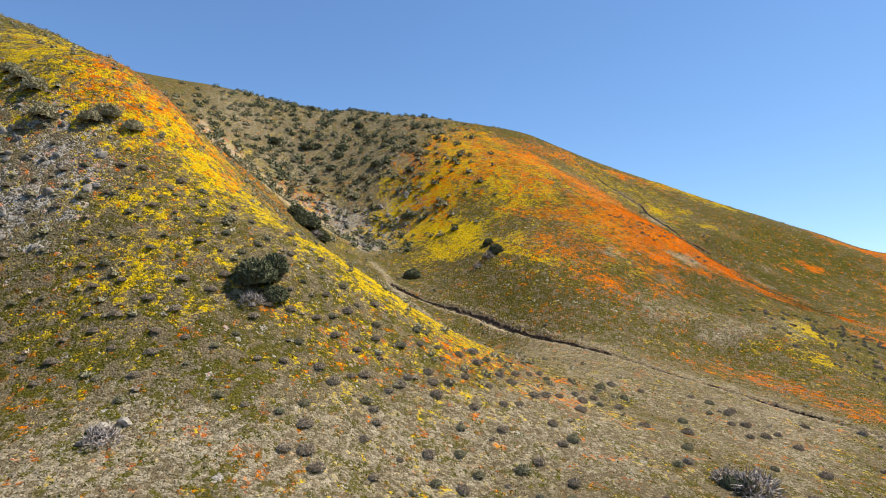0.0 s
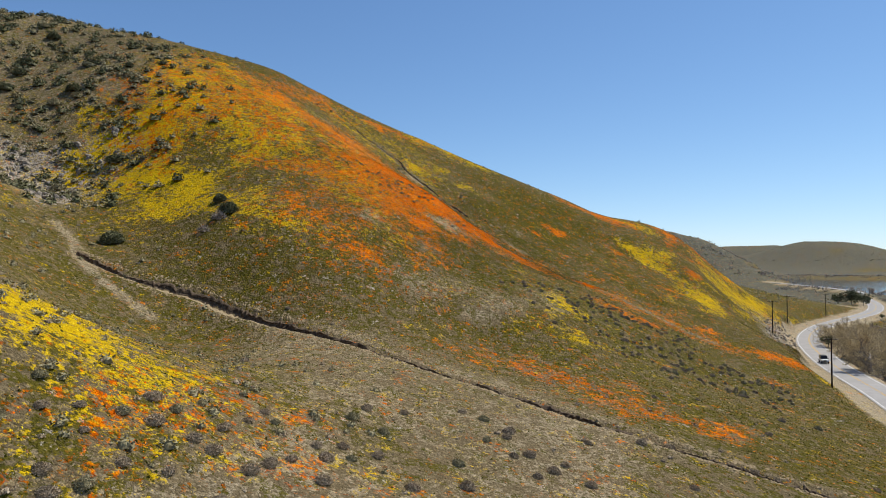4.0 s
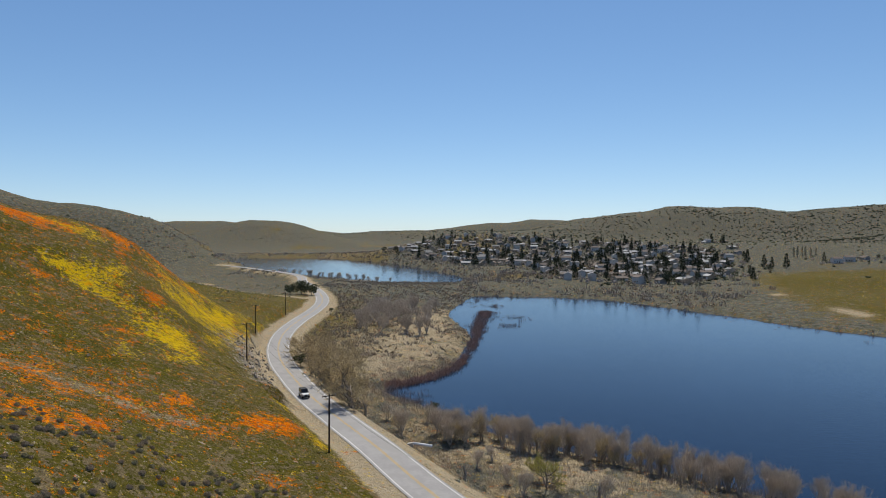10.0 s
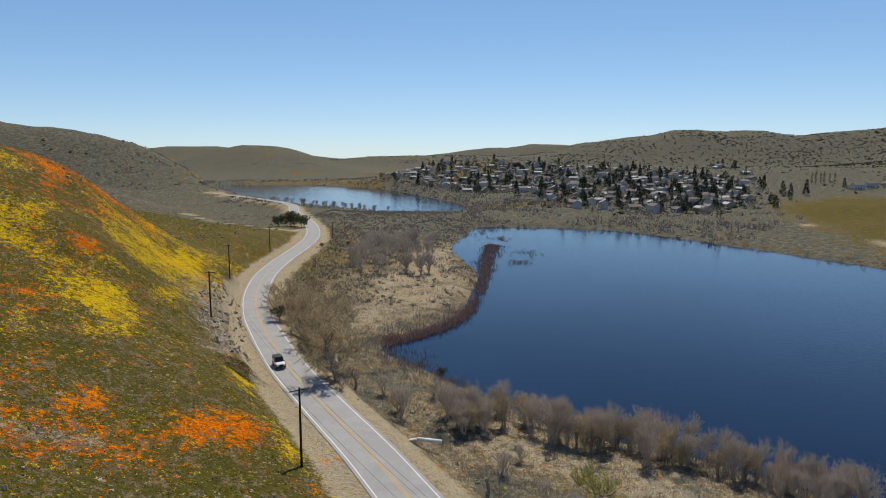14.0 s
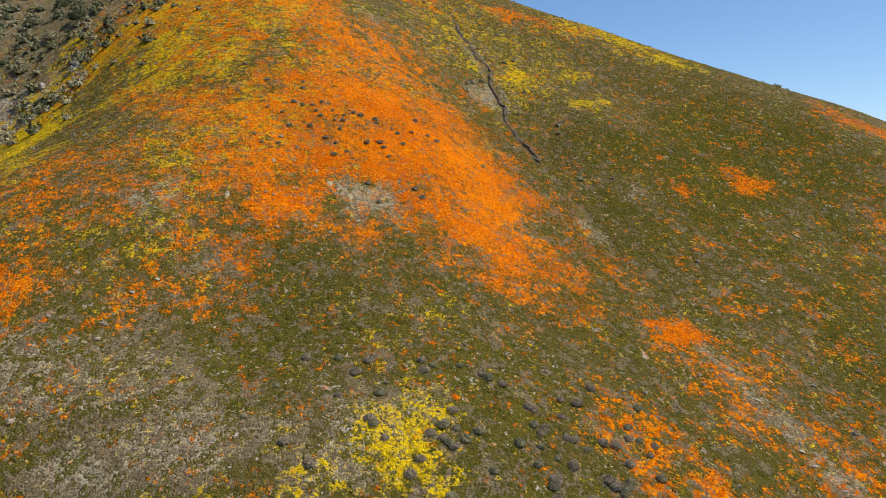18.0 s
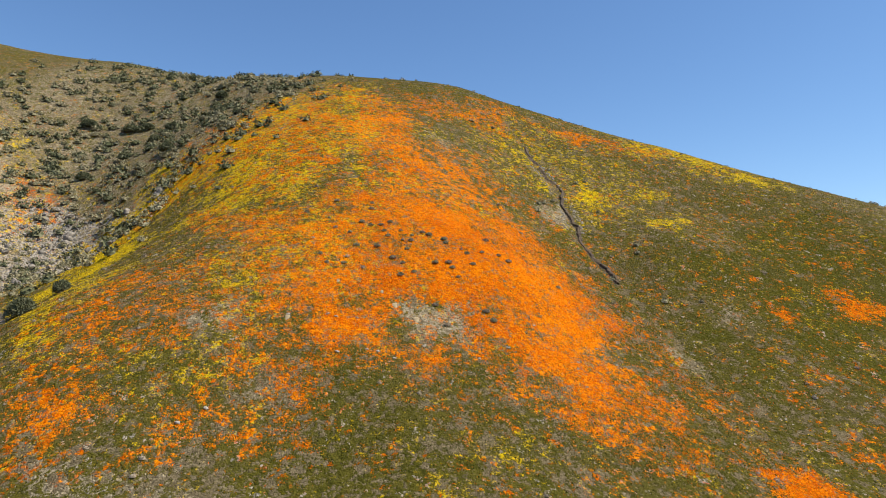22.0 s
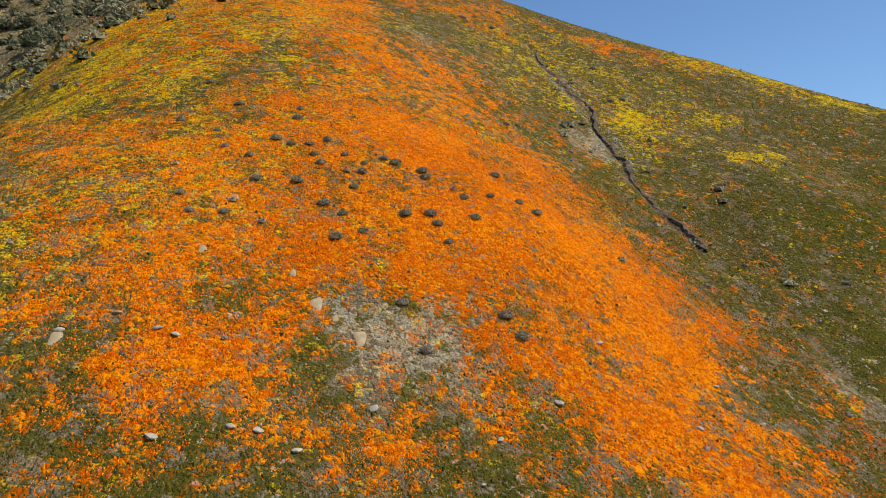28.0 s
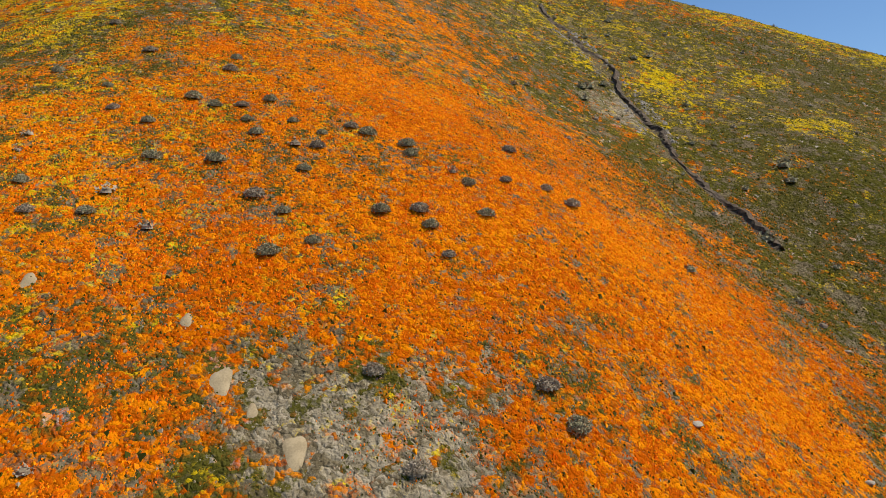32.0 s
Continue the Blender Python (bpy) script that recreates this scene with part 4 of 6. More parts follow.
def build_ground():
    nx, ny = len(GX), len(GY)
    i = np.arange((nx - 1) * (ny - 1))
    a = (i // (nx - 1)) * nx + i % (nx - 1)
    me = mesh_from("ground", np.stack([gx.ravel(), gy.ravel(), GZ.ravel()], 1), np.stack([a, a + 1, a + nx + 1, a + nx], 1), MAT["ground"], True)
    shares = cover(gx.ravel(), gy.ravel())
    for name, three in (("flowers", shares[:3]), ("soils", shares[3:])):
        layer = me.color_attributes.new(name, "FLOAT_COLOR", "POINT")
        layer.data.foreach_set("color", np.clip(np.stack([*three, np.ones(nx * ny)], 1), 0, 1).ravel().astype(np.float32))
    return tagged(new("ground", me), "dry hillside with poppy and goldfield drifts, grass and bare soil", "ground", kind="structure")


ground = build_ground()


def lake(ring, label):
    pts = np.array(ring)
    side = np.roll(pts, -1, 0) - np.roll(pts, 1, 0)
    out = np.stack([side[:, 1], -side[:, 0]], 1) / np.linalg.norm(side, axis=1)[:, None]
    area = np.sum(pts[:, 0] * np.roll(pts[:, 1], -1) - np.roll(pts[:, 0], -1) * pts[:, 1])
    pts = pts + out * (3.0 if area > 0 else -3.0)
    bm = bmesh.new()
    face = bm.faces.new([bm.verts.new((x, y, 0)) for x, y in pts])
    if face.calc_center_median() and face.normal.z < 0:
        face.normal_flip()
    bmesh.ops.triangulate(bm, faces=[face])
    bmesh.ops.recalc_face_normals(bm, faces=bm.faces)
    me = bpy.data.meshes.new("water")
    bm.to_mesh(me)
    bm.free()
    if me.polygons[0].normal.z < 0:
        me.flip_normals()
    me.materials.append(MAT["water"])
    return tagged(new("water", me), label, "lake", kind="structure")


lake(SHORE_NEAR, "deep blue lake with light ripples below the road")
lake(SHORE_FAR, "pale blue farther lake reflecting the sky")


# ---------- the road ----------
def ribbon(name, line, left, right, lift, mat, crown=0.0):
    """A strip along the line, from left to right metres of its centre."""
    p = np.array(line, float)
    way = np.gradient(p[:, :2], axis=0)
    way /= np.linalg.norm(way, axis=1)[:, None]
    side = np.stack([way[:, 1], -way[:, 0]], 1)
    cols = np.linspace(left, right, 5 if right - left > 1 else 2)
    verts = np.concatenate([np.column_stack([p[:, :2] + side * c, p[:, 2] + lift + crown * (1 - (c / 3.9) ** 2)]) for c in cols])
    n = len(p)
    faces = [(k * n + i, (k + 1) * n + i, (k + 1) * n + i + 1, k * n + i + 1) for k in range(len(cols) - 1) for i in range(n - 1)]
    return mesh_from(name, verts, faces, mat)


FINE_ROAD = catmull(ROAD_LINE, 16)
road = tagged(new("road", ribbon("road", FINE_ROAD, -3.75, 3.75, 0.03, MAT["asphalt"], 0.06)), "worn grey two-lane asphalt road", "road", kind="structure")
for name, a, b, mat in (("edge_line", -3.32, -3.18, "white"), ("edge_line", 3.18, 3.32, "white"), ("centre_line", -0.20, -0.08, "yellow"), ("centre_line", 0.08, 0.20, "yellow")):
    ob = new(name, ribbon(name, FINE_ROAD, a, b, 0.036, MAT[mat], 0.06))
    ob.parent = road

# ---------- helpers for things and their parts ----------
def part(name, me, parent, label=""):
    ob = new(name, me)
    ob.parent = parent
    return tagged(ob, label)


def from_bm(name, bm, mat):
    me = bpy.data.meshes.new(name)
    bm.to_mesh(me)
    bm.free()
    me.materials.append(mat)
    return me


def thing(name, label, category, group="", x=0.0, y=0.0, z=0.0):
    ob = tagged(new(name), label, category, group)
    ob.empty_display_size = 0.2
    ob.matrix_basis = pose(x, y, z)
    return ob


PLACED = set()


def put(ob, m):
    """The first call sets the thing itself in place, later ones a copy."""
    if ob.name in PLACED:
        return copy_thing(ob, m)
    PLACED.add(ob.name)
    ob.matrix_basis = m
    return ob


def tubes(rows):
    """Tapered four-sided tubes from rows of (start, end, radius at start, radius at end)."""
    verts, faces = [], []
    for a, b, ra, rb in rows:
        a, b = np.array(a, float), np.array(b, float)
        w = (b - a) / (np.linalg.norm(b - a) + 1e-9)
        u = np.cross(w, (0, 0, 1.0) if abs(w[2]) < 0.9 else (1.0, 0, 0))
        u /= np.linalg.norm(u)
        v = np.cross(w, u)
        k = len(verts)
        for p, r in ((a, ra), (b, rb)):
            verts += [p + r * u, p + r * v, p - r * u, p - r * v]
        faces += [(k + i, k + (i + 1) % 4, k + 4 + (i + 1) % 4, k + 4 + i) for i in range(4)]
        faces.append((k + 4, k + 5, k + 6, k + 7))
    return verts, faces


def slivers(rng, base, way, length, width, face=None):
    """Loose triangles: a leaf or a twig each, from base along way, turned to face outwards where that is given."""
    n = len(base)
    across = np.cross(way, rng.normal(size=(n, 3))) if face is None else np.cross(face + 0.45 * rng.normal(size=(n, 3)), way)
    across /= np.linalg.norm(across, axis=1)[:, None] + 1e-9
    verts = np.stack([base - across * width[:, None] / 2, base + across * width[:, None] / 2, base + way * length[:, None]], 1).reshape(-1, 3)
    return verts, np.arange(3 * n).reshape(-1, 3)


def unit(v):
    return v / (np.linalg.norm(v, axis=-1, keepdims=True) + 1e-9)


# ---------- small plants, uncountable ----------
def tufts(name, x, y, radius, height, mat, label, category, sides=3):
    """Small peaked cushions on the ground, one for each place."""
    rng = np.random.default_rng(len(x))
    n = len(x)
    z = on_ground(x, y)
    turn = rng.uniform(0, 6.3, n)
    ring = []
    for k in range(sides):
        a = turn + 6.2832 * k / sides
        r = radius * rng.uniform(0.7, 1.3, n)
        px, py = x + r * np.cos(a), y + r * np.sin(a)
        ring.append(np.stack([px, py, on_ground(px, py) - 0.02], 1))
    top = np.stack([x + rng.normal(0, 0.35, n) * radius, y + rng.normal(0, 0.35, n) * radius, z + height], 1)
    verts = np.stack(ring + [top], 1).reshape(-1, 3)
    b = (sides + 1) * np.arange(n)[:, None]
    faces = np.concatenate([b + np.array([[k, (k + 1) % sides, sides]]) for k in range(sides)])
    return tagged(new(name, mesh_from(name, verts, faces, mat)), label, category, kind="stuff")


def sow():
    rng = np.random.default_rng(7)

    def pick(count, box):
        x, y = rng.uniform(box[0], box[1], count), rng.uniform(box[2], box[3], count)
        return x, y, cover(x, y)
    near, wide = (-108, -62, 16, 84), (-185, 30, -90, 200)
    xs, ys, o, w, g, s = [], [], [], [], [], []
    for count, box, size in ((430000, near, 0.5), (430000, wide, 0.95)):
        x, y, c = pick(count, box)
        away = polyline_near(x, y, ROAD)[0] > 8.5
        if size > 1:
            away &= ~((x > near[0]) & (x < near[1]) & (y > near[2]) & (y < near[3]))
        drift = 0.42 * fractal(x, y, 2.4, 3, 33) + 0.25 * fractal(x, y, 0.9, 2, 37)
        keep = (c[0] + drift > rng.uniform(0.30, 0.95, count)) & away
        o.append((x[keep], y[keep], rng.uniform(0.045, 0.11, keep.sum()) * size))
        keep2 = (c[1] + drift > rng.uniform(0.33, 1.05, count)) & away & ~keep
        w.append((x[keep2], y[keep2], rng.uniform(0.045, 0.10, keep2.sum()) * size))
        rest = away & ~keep & ~keep2
        leafy_here = rest & (c[2] + drift > rng.uniform(0.25, 0.9, count)) & (rng.random(count) < 0.6)
        g.append((x[leafy_here], y[leafy_here], rng.uniform(0.06, 0.15, leafy_here.sum()) * size))
        dry = rest & ~leafy_here & (rng.random(count) < 0.08)
        s.append((x[dry], y[dry], rng.uniform(0.05, 0.12, dry.sum()) * size))
    for rows, name, mat, tall, label, category in (
            (o, "poppies", "poppy", 0.95, "orange poppies in dense drifts on the slope", "flowers"),
            (w, "goldfields", "goldfield", 0.9, "bright yellow wildflowers in patches", "flowers"),
            (g, "herbs", "herb", 0.75, "low olive green herbs and grass", "grass"),
            (s, "dry_stalks", "straw", 0.7, "bleached dry stalks and litter", "dry grass")):
        x, y, r = (np.concatenate([q[k] for q in rows]) for k in range(3))
        tufts(name, x, y, r, r * tall * rng.uniform(0.6, 1.4, len(r)), MAT[mat], label, category)


sow()

# ---------- shrubs ----------
def dome(rng, rings=5, sides=12, rough=0.10):
    """A closed lumpy dome of radius one, standing on the ground: verts and faces."""
    lumps = unit(rng.normal(size=(6, 3)))
    rows = []
    for r in range(rings):
        up = (math.pi / 2) * r / rings
        a = np.linspace(0, 6.2832, sides, endpoint=False) + 0.26 * (r % 2)
        d = np.stack([np.cos(a) * math.cos(up), np.sin(a) * math.cos(up), np.full(sides, math.sin(up))], 1)
        rows.append(d * (0.86 + 0.14 * np.max(d @ lumps.T, axis=1) + rough * rng.uniform(-1, 1, sides))[:, None])
    v = np.concatenate(rows + [[[0, 0, 0.97]]])
    f = []
    for r in range(rings - 1):
        for k in range(sides):
            p, q = r * sides + k, r * sides + (k + 1) % sides
            f += [(p, q, q + sides), (p, q + sides, p + sides)]
    f += [((rings - 1) * sides + k, (rings - 1) * sides + (k + 1) % sides, rings * sides) for k in range(sides)]
    return v, np.array(f)


def shrub(name, seed, mat, label, leaves=260, flat=0.62, open_crown=0.0, group=""):
    """A rounded shrub one metre across: stems and a dense crown of small leaves."""
    rng = np.random.default_rng(seed)
    ob = thing(name, label, "shrub", group)
    size = np.array([0.5, 0.5, 0.5 * flat * 1.35])
    lumps = unit(rng.normal(size=(7, 3)))
    d = unit(rng.normal(size=(leaves, 3)))
    d[:, 2] = np.abs(d[:, 2])
    swell = 0.68 + 0.24 * np.max(d @ lumps.T, axis=1) + rng.uniform(-0.16, 0.06, leaves) - 0.25 * open_crown * rng.random(leaves)
    base = d * swell[:, None] * size
    way = unit((0.55 + 0.5 * open_crown) * d + 0.75 * rng.normal(size=(leaves, 3)) + (0, 0, 0.3))
    reach = 1 + 1.2 * open_crown
    v, f = slivers(rng, base, way, rng.uniform(0.05, 0.14, leaves) * reach, rng.uniform(0.03, 0.065, leaves) * (1 - 0.6 * open_crown), d)
    core, cf = dome(rng)
    core = core * size * (0.64 if open_crown < 0.5 else 0.3) - (0, 0, 0.03)
    part("foliage", mesh_from("foliage", np.concatenate([v, core]), np.concatenate([f, cf + len(v)]), MAT[mat]), ob)
    rows = []
    for _ in range(9):
        w = unit(rng.normal(size=3) * (1, 1, 0.4) + (0, 0, 0.5))
        rows.append(((0, 0, -0.06), w * rng.uniform(0.8, 1.02) * size, 0.018, 0.006))
    sv, sf = tubes(rows)
    part("branching", mesh_from("branching", sv, sf, MAT["stems"]), ob)
    return ob


GREY = [shrub("shrub", 10 + k, "shrub_grey", "rounded grey-brown dormant shrub on the dry slope", 1000, 0.62, group="grey shrubs on the slopes") for k in range(4)]
GREEN = [shrub("sagebrush", 20 + k, "shrub_green", "rounded grey-green shrub among the flowers", 1000, 0.66, group="green shrubs on the slopes") for k in range(3)]
DARK = [shrub("large_shrub", 30 + k, "shrub_dark", "large dark evergreen shrub on the hillside", 2000, 0.75, group="dark shrubs in the canyon") for k in range(2)]
BARE = [shrub("bare_shrub", 40 + k, "brush", "leafless silvery shrub on the hillside", 420, 0.7, 0.7, group="leafless shrubs") for k in range(2)]
STOCK = GREY + GREEN + DARK + BARE


def plant(kind, x, y, size, rng, tall=1.0, sink=0.05):
    z = float(on_ground(x, y)[0])
    ob = put(kind, pose(x, y, z - sink, rng.uniform(-8, 8), rng.uniform(-8, 8), rng.uniform(0, 360)))
    ob.scale = (size, size * rng.uniform(0.85, 1.15), size * tall)
    return ob


SHRUBS_LOW_SLOPE = [(-0.5, -53.2), (-0.5, -51.8), (1.0, -51.4), (-4.7, -51.4), (-2.8, -51.6), (-6.0, -46.7), (-5.3, -46.3), (-3.9, -46.4), (-7.4, -48.9), (-8.6, -47.3), (-9.0, -46.1), (-7.7, -44.5), (-9.8, -42.3), (-8.7, -43.2), (-10.3, -38.5), (-8.3, -40.3), (-7.4, -37.4), (-11.2, -34.4), (-8.5, -34.2), (-1.5, -43.3), (-1.8, -40.9), (1.6, -42.0), (-0.3, -36.7), (-4.7, -36.1), (-3.3, -31.6), (1.3, -33.5), (3.6, -30.9), (-4.0, -30.2), (-10.5, -25.4), (-9.4, -19.2), (-4.4, -18.6), (-1.4, -21.2), (5.0, -25.7), (3.7, -27.6), (5.5, -13.0), (4.8, -15.0), (-0.6, -13.0), (-0.4, -0.1), (0.7, -8.8), (-14.7, -4.2), (-18.7, -3.0), (-8.6, 13.1), (-5.6, -4.5), (-2.0, 16.8), (5.0, 29.5)]
SHRUBS_SPUR_NOSE = [(11.4, -6.8), (11.5, 6.6), (-13.0, -47.8), (-13.9, -44.0), (-12.0, -46.1), (-11.1, -51.0), (-8.9, -52.4), (-8.8, -49.7), (-14.0, -41.7), (-14.1, -51.4), (-16.2, -46.1), (-18.8, -43.0), (-17.1, -47.9), (-11.2, -40.1), (-1.0, -22.6), (-12.4, -28.0), (-11.6, -29.6), (-13.9, -18.8), (-8.7, -14.9), (-11.2, -5.2), (-11.9, -12.7), (-9.8, -40.1), (-6.3, -30.8), (-20.5, -16.6), (-13.3, -31.1)]
SHRUBS_CANYON_MOUTH = [(-18.4, -32.9), (-19.3, -29.4), (-15.5, -33.7), (-16.0, -35.3), (-14.4, -31.8), (-17.9, -26.8), (-19.9, -24.6), (-13.0, -26.2), (-15.1, -23.2), (-13.5, -23.3), (-16.1, -29.3), (-17.4, -31.8), (-18.3, -24.6), (-15.1, -21.0), (-13.4, -21.4), (-14.7, -6.7), (-15.7, -2.8), (-11.5, -6.8), (-21.5, -10.4), (-17.8, -15.4), (-8.4, -5.5), (-8.2, -7.7), (-9.4, 9.3), (-4.0, 14.5), (-8.8, -3.5), (-11.3, 3.2), (-2.0, 5.0), (-20.7, -3.9), (-22.5, -13.7), (-58.0, -2.2), (-41.6, -16.2), (-19.7, 29.8), (-9.8, 45.4), (-7.4, 51.9), (-7.3, 34.4)]
SHRUBS_POPPY_SPUR = [(-88.8, 48.0), (-89.2, 49.7), (-88.3, 50.1), (-88.9, 42.7), (-88.0, 44.0), (-86.6, 45.3), (-85.7, 43.7), (-90.8, 40.7), (-86.4, 34.9), (-86.7, 36.9), (-88.2, 33.9), (-90.6, 38.1), (-94.1, 45.2), (-95.2, 46.6), (-94.8, 47.5), (-92.9, 45.1), (-93.4, 42.1), (-96.9, 42.3), (-96.2, 38.5), (-95.6, 39.7), (-94.5, 41.5), (-94.9, 43.7), (-94.3, 49.5), (-93.5, 49.6), (-91.8, 52.3), (-92.9, 54.4), (-93.6, 56.7), (-89.8, 52.8), (-97.1, 55.5), (-93.1, 57.9), (-86.9, 50.7), (-91.1, 44.6), (-94.5, 35.1), (-96.9, 34.0), (-93.4, 37.1), (-95.9, 41.0), (-99.0, 30.7), (-106.8, 30.9), (-102.2, 34.5), (-102.1, 39.6), (-100.2, 39.6), (-80.4, 54.0), (-81.7, 53.4), (-81.3, 47.6), (-78.4, 48.7)]
SHRUBS_CANYON_DARK = [(-182.2, -23.6), (-164.4, -3.7), (-152.7, -13.5), (-177.4, -15.5), (-164.0, -21.8), (-169.8, -34.4), (-129.5, -16.9), (-128.9, -6.3), (-92.2, -16.1), (-181.7, -28.0), (-190.5, -6.7), (-171.7, -17.9), (-191.2, -32.8), (-201.3, -37.9), (-211.9, -21.6), (-160.0, 5.4), (-172.5, 14.5), (-196.5, -8.1), (-179.1, -35.7), (-155.3, -8.8), (-157.4, -28.0), (-181.9, -38.9)]
BIG_SHRUBS_SOUTH = [(-30.3, -68.4), (-29.6, -65.9), (-35.3, -77.3), (-30.1, -73.9), (-37.0, -78.8), (-33.2, -75.7), (-29.5, -69.8)]


def plant_shrubs():
    rng = np.random.default_rng(11)

    def one_of(kinds):
        return kinds[int(rng.integers(len(kinds)))]
    for x, y in SHRUBS_LOW_SLOPE + SHRUBS_SPUR_NOSE + SHRUBS_CANYON_MOUTH:
        plant(one_of(GREY if rng.random() < 0.8 else GREEN), x, y, rng.uniform(0.85, 1.35), rng)
    for x, y in SHRUBS_POPPY_SPUR:
        plant(one_of(GREEN if rng.random() < 0.55 else GREY), x, y, rng.uniform(0.6, 1.05), rng, 0.95)
    for x, y in SHRUBS_CANYON_DARK:
        plant(one_of(DARK if rng.random() < 0.6 else GREEN), x, y, rng.uniform(2.6, 4.4), rng, 0.9)
    for x, y in BIG_SHRUBS_SOUTH:
        plant(one_of(GREEN), x, y, rng.uniform(2.0, 3.2), rng)
    for x, y, size in ((-15.6, -54.2, 4.2), (-17.4, -52.6, 3.2), (-14.6, -52.6, 2.4), (-97.5, -38.5, 6.2), (-95, -36, 4.4), (-99, -41, 5.0), (-94.5, -40.5, 3.6), (-85.2, 0.8, 3.6), (-91.5, 2.0, 2.6), (3.0, -19.8, 2.2), (2.2, -20.6, 1.6)):
        plant(one_of(DARK), x, y, size, rng, 1.05)
    for x, y, size in ((-13.6, -54.6, 2.4), (3.4, -19.3, 4.0), (1.6, -20.3, 2.6), (-84.4, -1.2, 3.0), (-93.6, -37.2, 3.4), (-1.8, -63.6, 2.4), (-83.0, -4.4, 2.4)):
        plant(one_of(BARE), x, y, size, rng)
    # rounded shrubs over the nose of the south hill
    nose = [(-30, -76), (-24, -50), (-16, -36), (-8, -28), (4, -34), (2, -50), (-6, -66), (-18, -80)]
    spots = [(x, y) for x, y in SHRUBS_LOW_SLOPE + SHRUBS_SPUR_NOSE + SHRUBS_CANYON_MOUTH]
    tries = 0
    while tries < 900:
        tries += 1
        x, y = rng.uniform(-30, 4), rng.uniform(-80, -28)
        if polygon_distance(np.array([x]), np.array([y]), nose)[0] > 0 or rng.random() > 0.45 + 0.5 * smooth(-4, -16, x):
            continue
        if min((x - a) ** 2 + (y - b) ** 2 for a, b in spots) > 1.7 ** 2:
            spots.append((x, y))
            plant(one_of(GREY if rng.random() < 0.65 else GREEN), x, y, rng.uniform(0.6, 1.15), rng, rng.uniform(0.8, 1.05))
    # the thick shrub field below the spur
    ring = [(-57, 40), (-55, 65), (-40, 73), (-21, 76), (-16, 66), (-25, 50), (-35, 43), (-38, 37)]
    count = 0
    while count < 230:
        x, y = rng.uniform(-57, -16), rng.uniform(37, 76)
        d = float(polygon_distance(np.array([x]), np.array([y]), ring)[0])
        if d < 2 * rng.normal() - 0.5 and rng.random() < 0.45 + 0.5 * float(fractal(np.array([x]), np.array([y]), 6, 2, 5)[0]):
            plant(one_of(GREY if rng.random() < 0.6 else GREEN), x, y, rng.uniform(0.65, 1.15), rng)
            count += 1


plant_shrubs()


def shrub_stuff(name, x, y, size, mat, label, rng, leaves=42, tall=0.7, blade=1.0):
    """Many far shrubs in one mesh."""
    n = len(x)
    z = on_ground(x, y)
    d = unit(rng.normal(size=(n, leaves, 3)))
    d[..., 2] = np.abs(d[..., 2])
    r = rng.uniform(0.28, 0.52, (n, leaves, 1)) * size[:, None, None]
    base = np.stack([x, y, z], 1)[:, None, :] + d * r * np.array([1, 1, tall * 1.4])
    way = unit(0.3 * d + 0.8 * rng.normal(size=d.shape))
    s = np.repeat(size, leaves)
    v, f = slivers(rng, base.reshape(-1, 3), way.reshape(-1, 3), s * rng.uniform(0.12, 0.26, len(s)), s * rng.uniform(0.10, 0.22, len(s)), d.reshape(-1, 3))
    cv, cf = dome(rng, 3, 7, 0.16)
    turn = rng.uniform(0, 6.2832, n)
    c, q = np.cos(turn)[:, None], np.sin(turn)[:, None]
    core = np.stack([c * cv[:, 0] - q * cv[:, 1], q * cv[:, 0] + c * cv[:, 1], np.broadcast_to(cv[:, 2], (n, len(cv))) * tall * 1.3 - 0.1], 2) * (0.33 * size * rng.uniform(0.85, 1.15, n))[:, None, None]
    core = (core + np.stack([x, y, z], 1)[:, None, :]).reshape(-1, 3)
    cf = (cf[None] + (len(cv) * np.arange(n))[:, None, None]).reshape(-1, 3) + len(v)
    v, f = np.concatenate([v, core]), np.concatenate([f, cf])
    return tagged(new(name, mesh_from(name, v, f, MAT[mat])), label, "shrubs", kind="stuff")


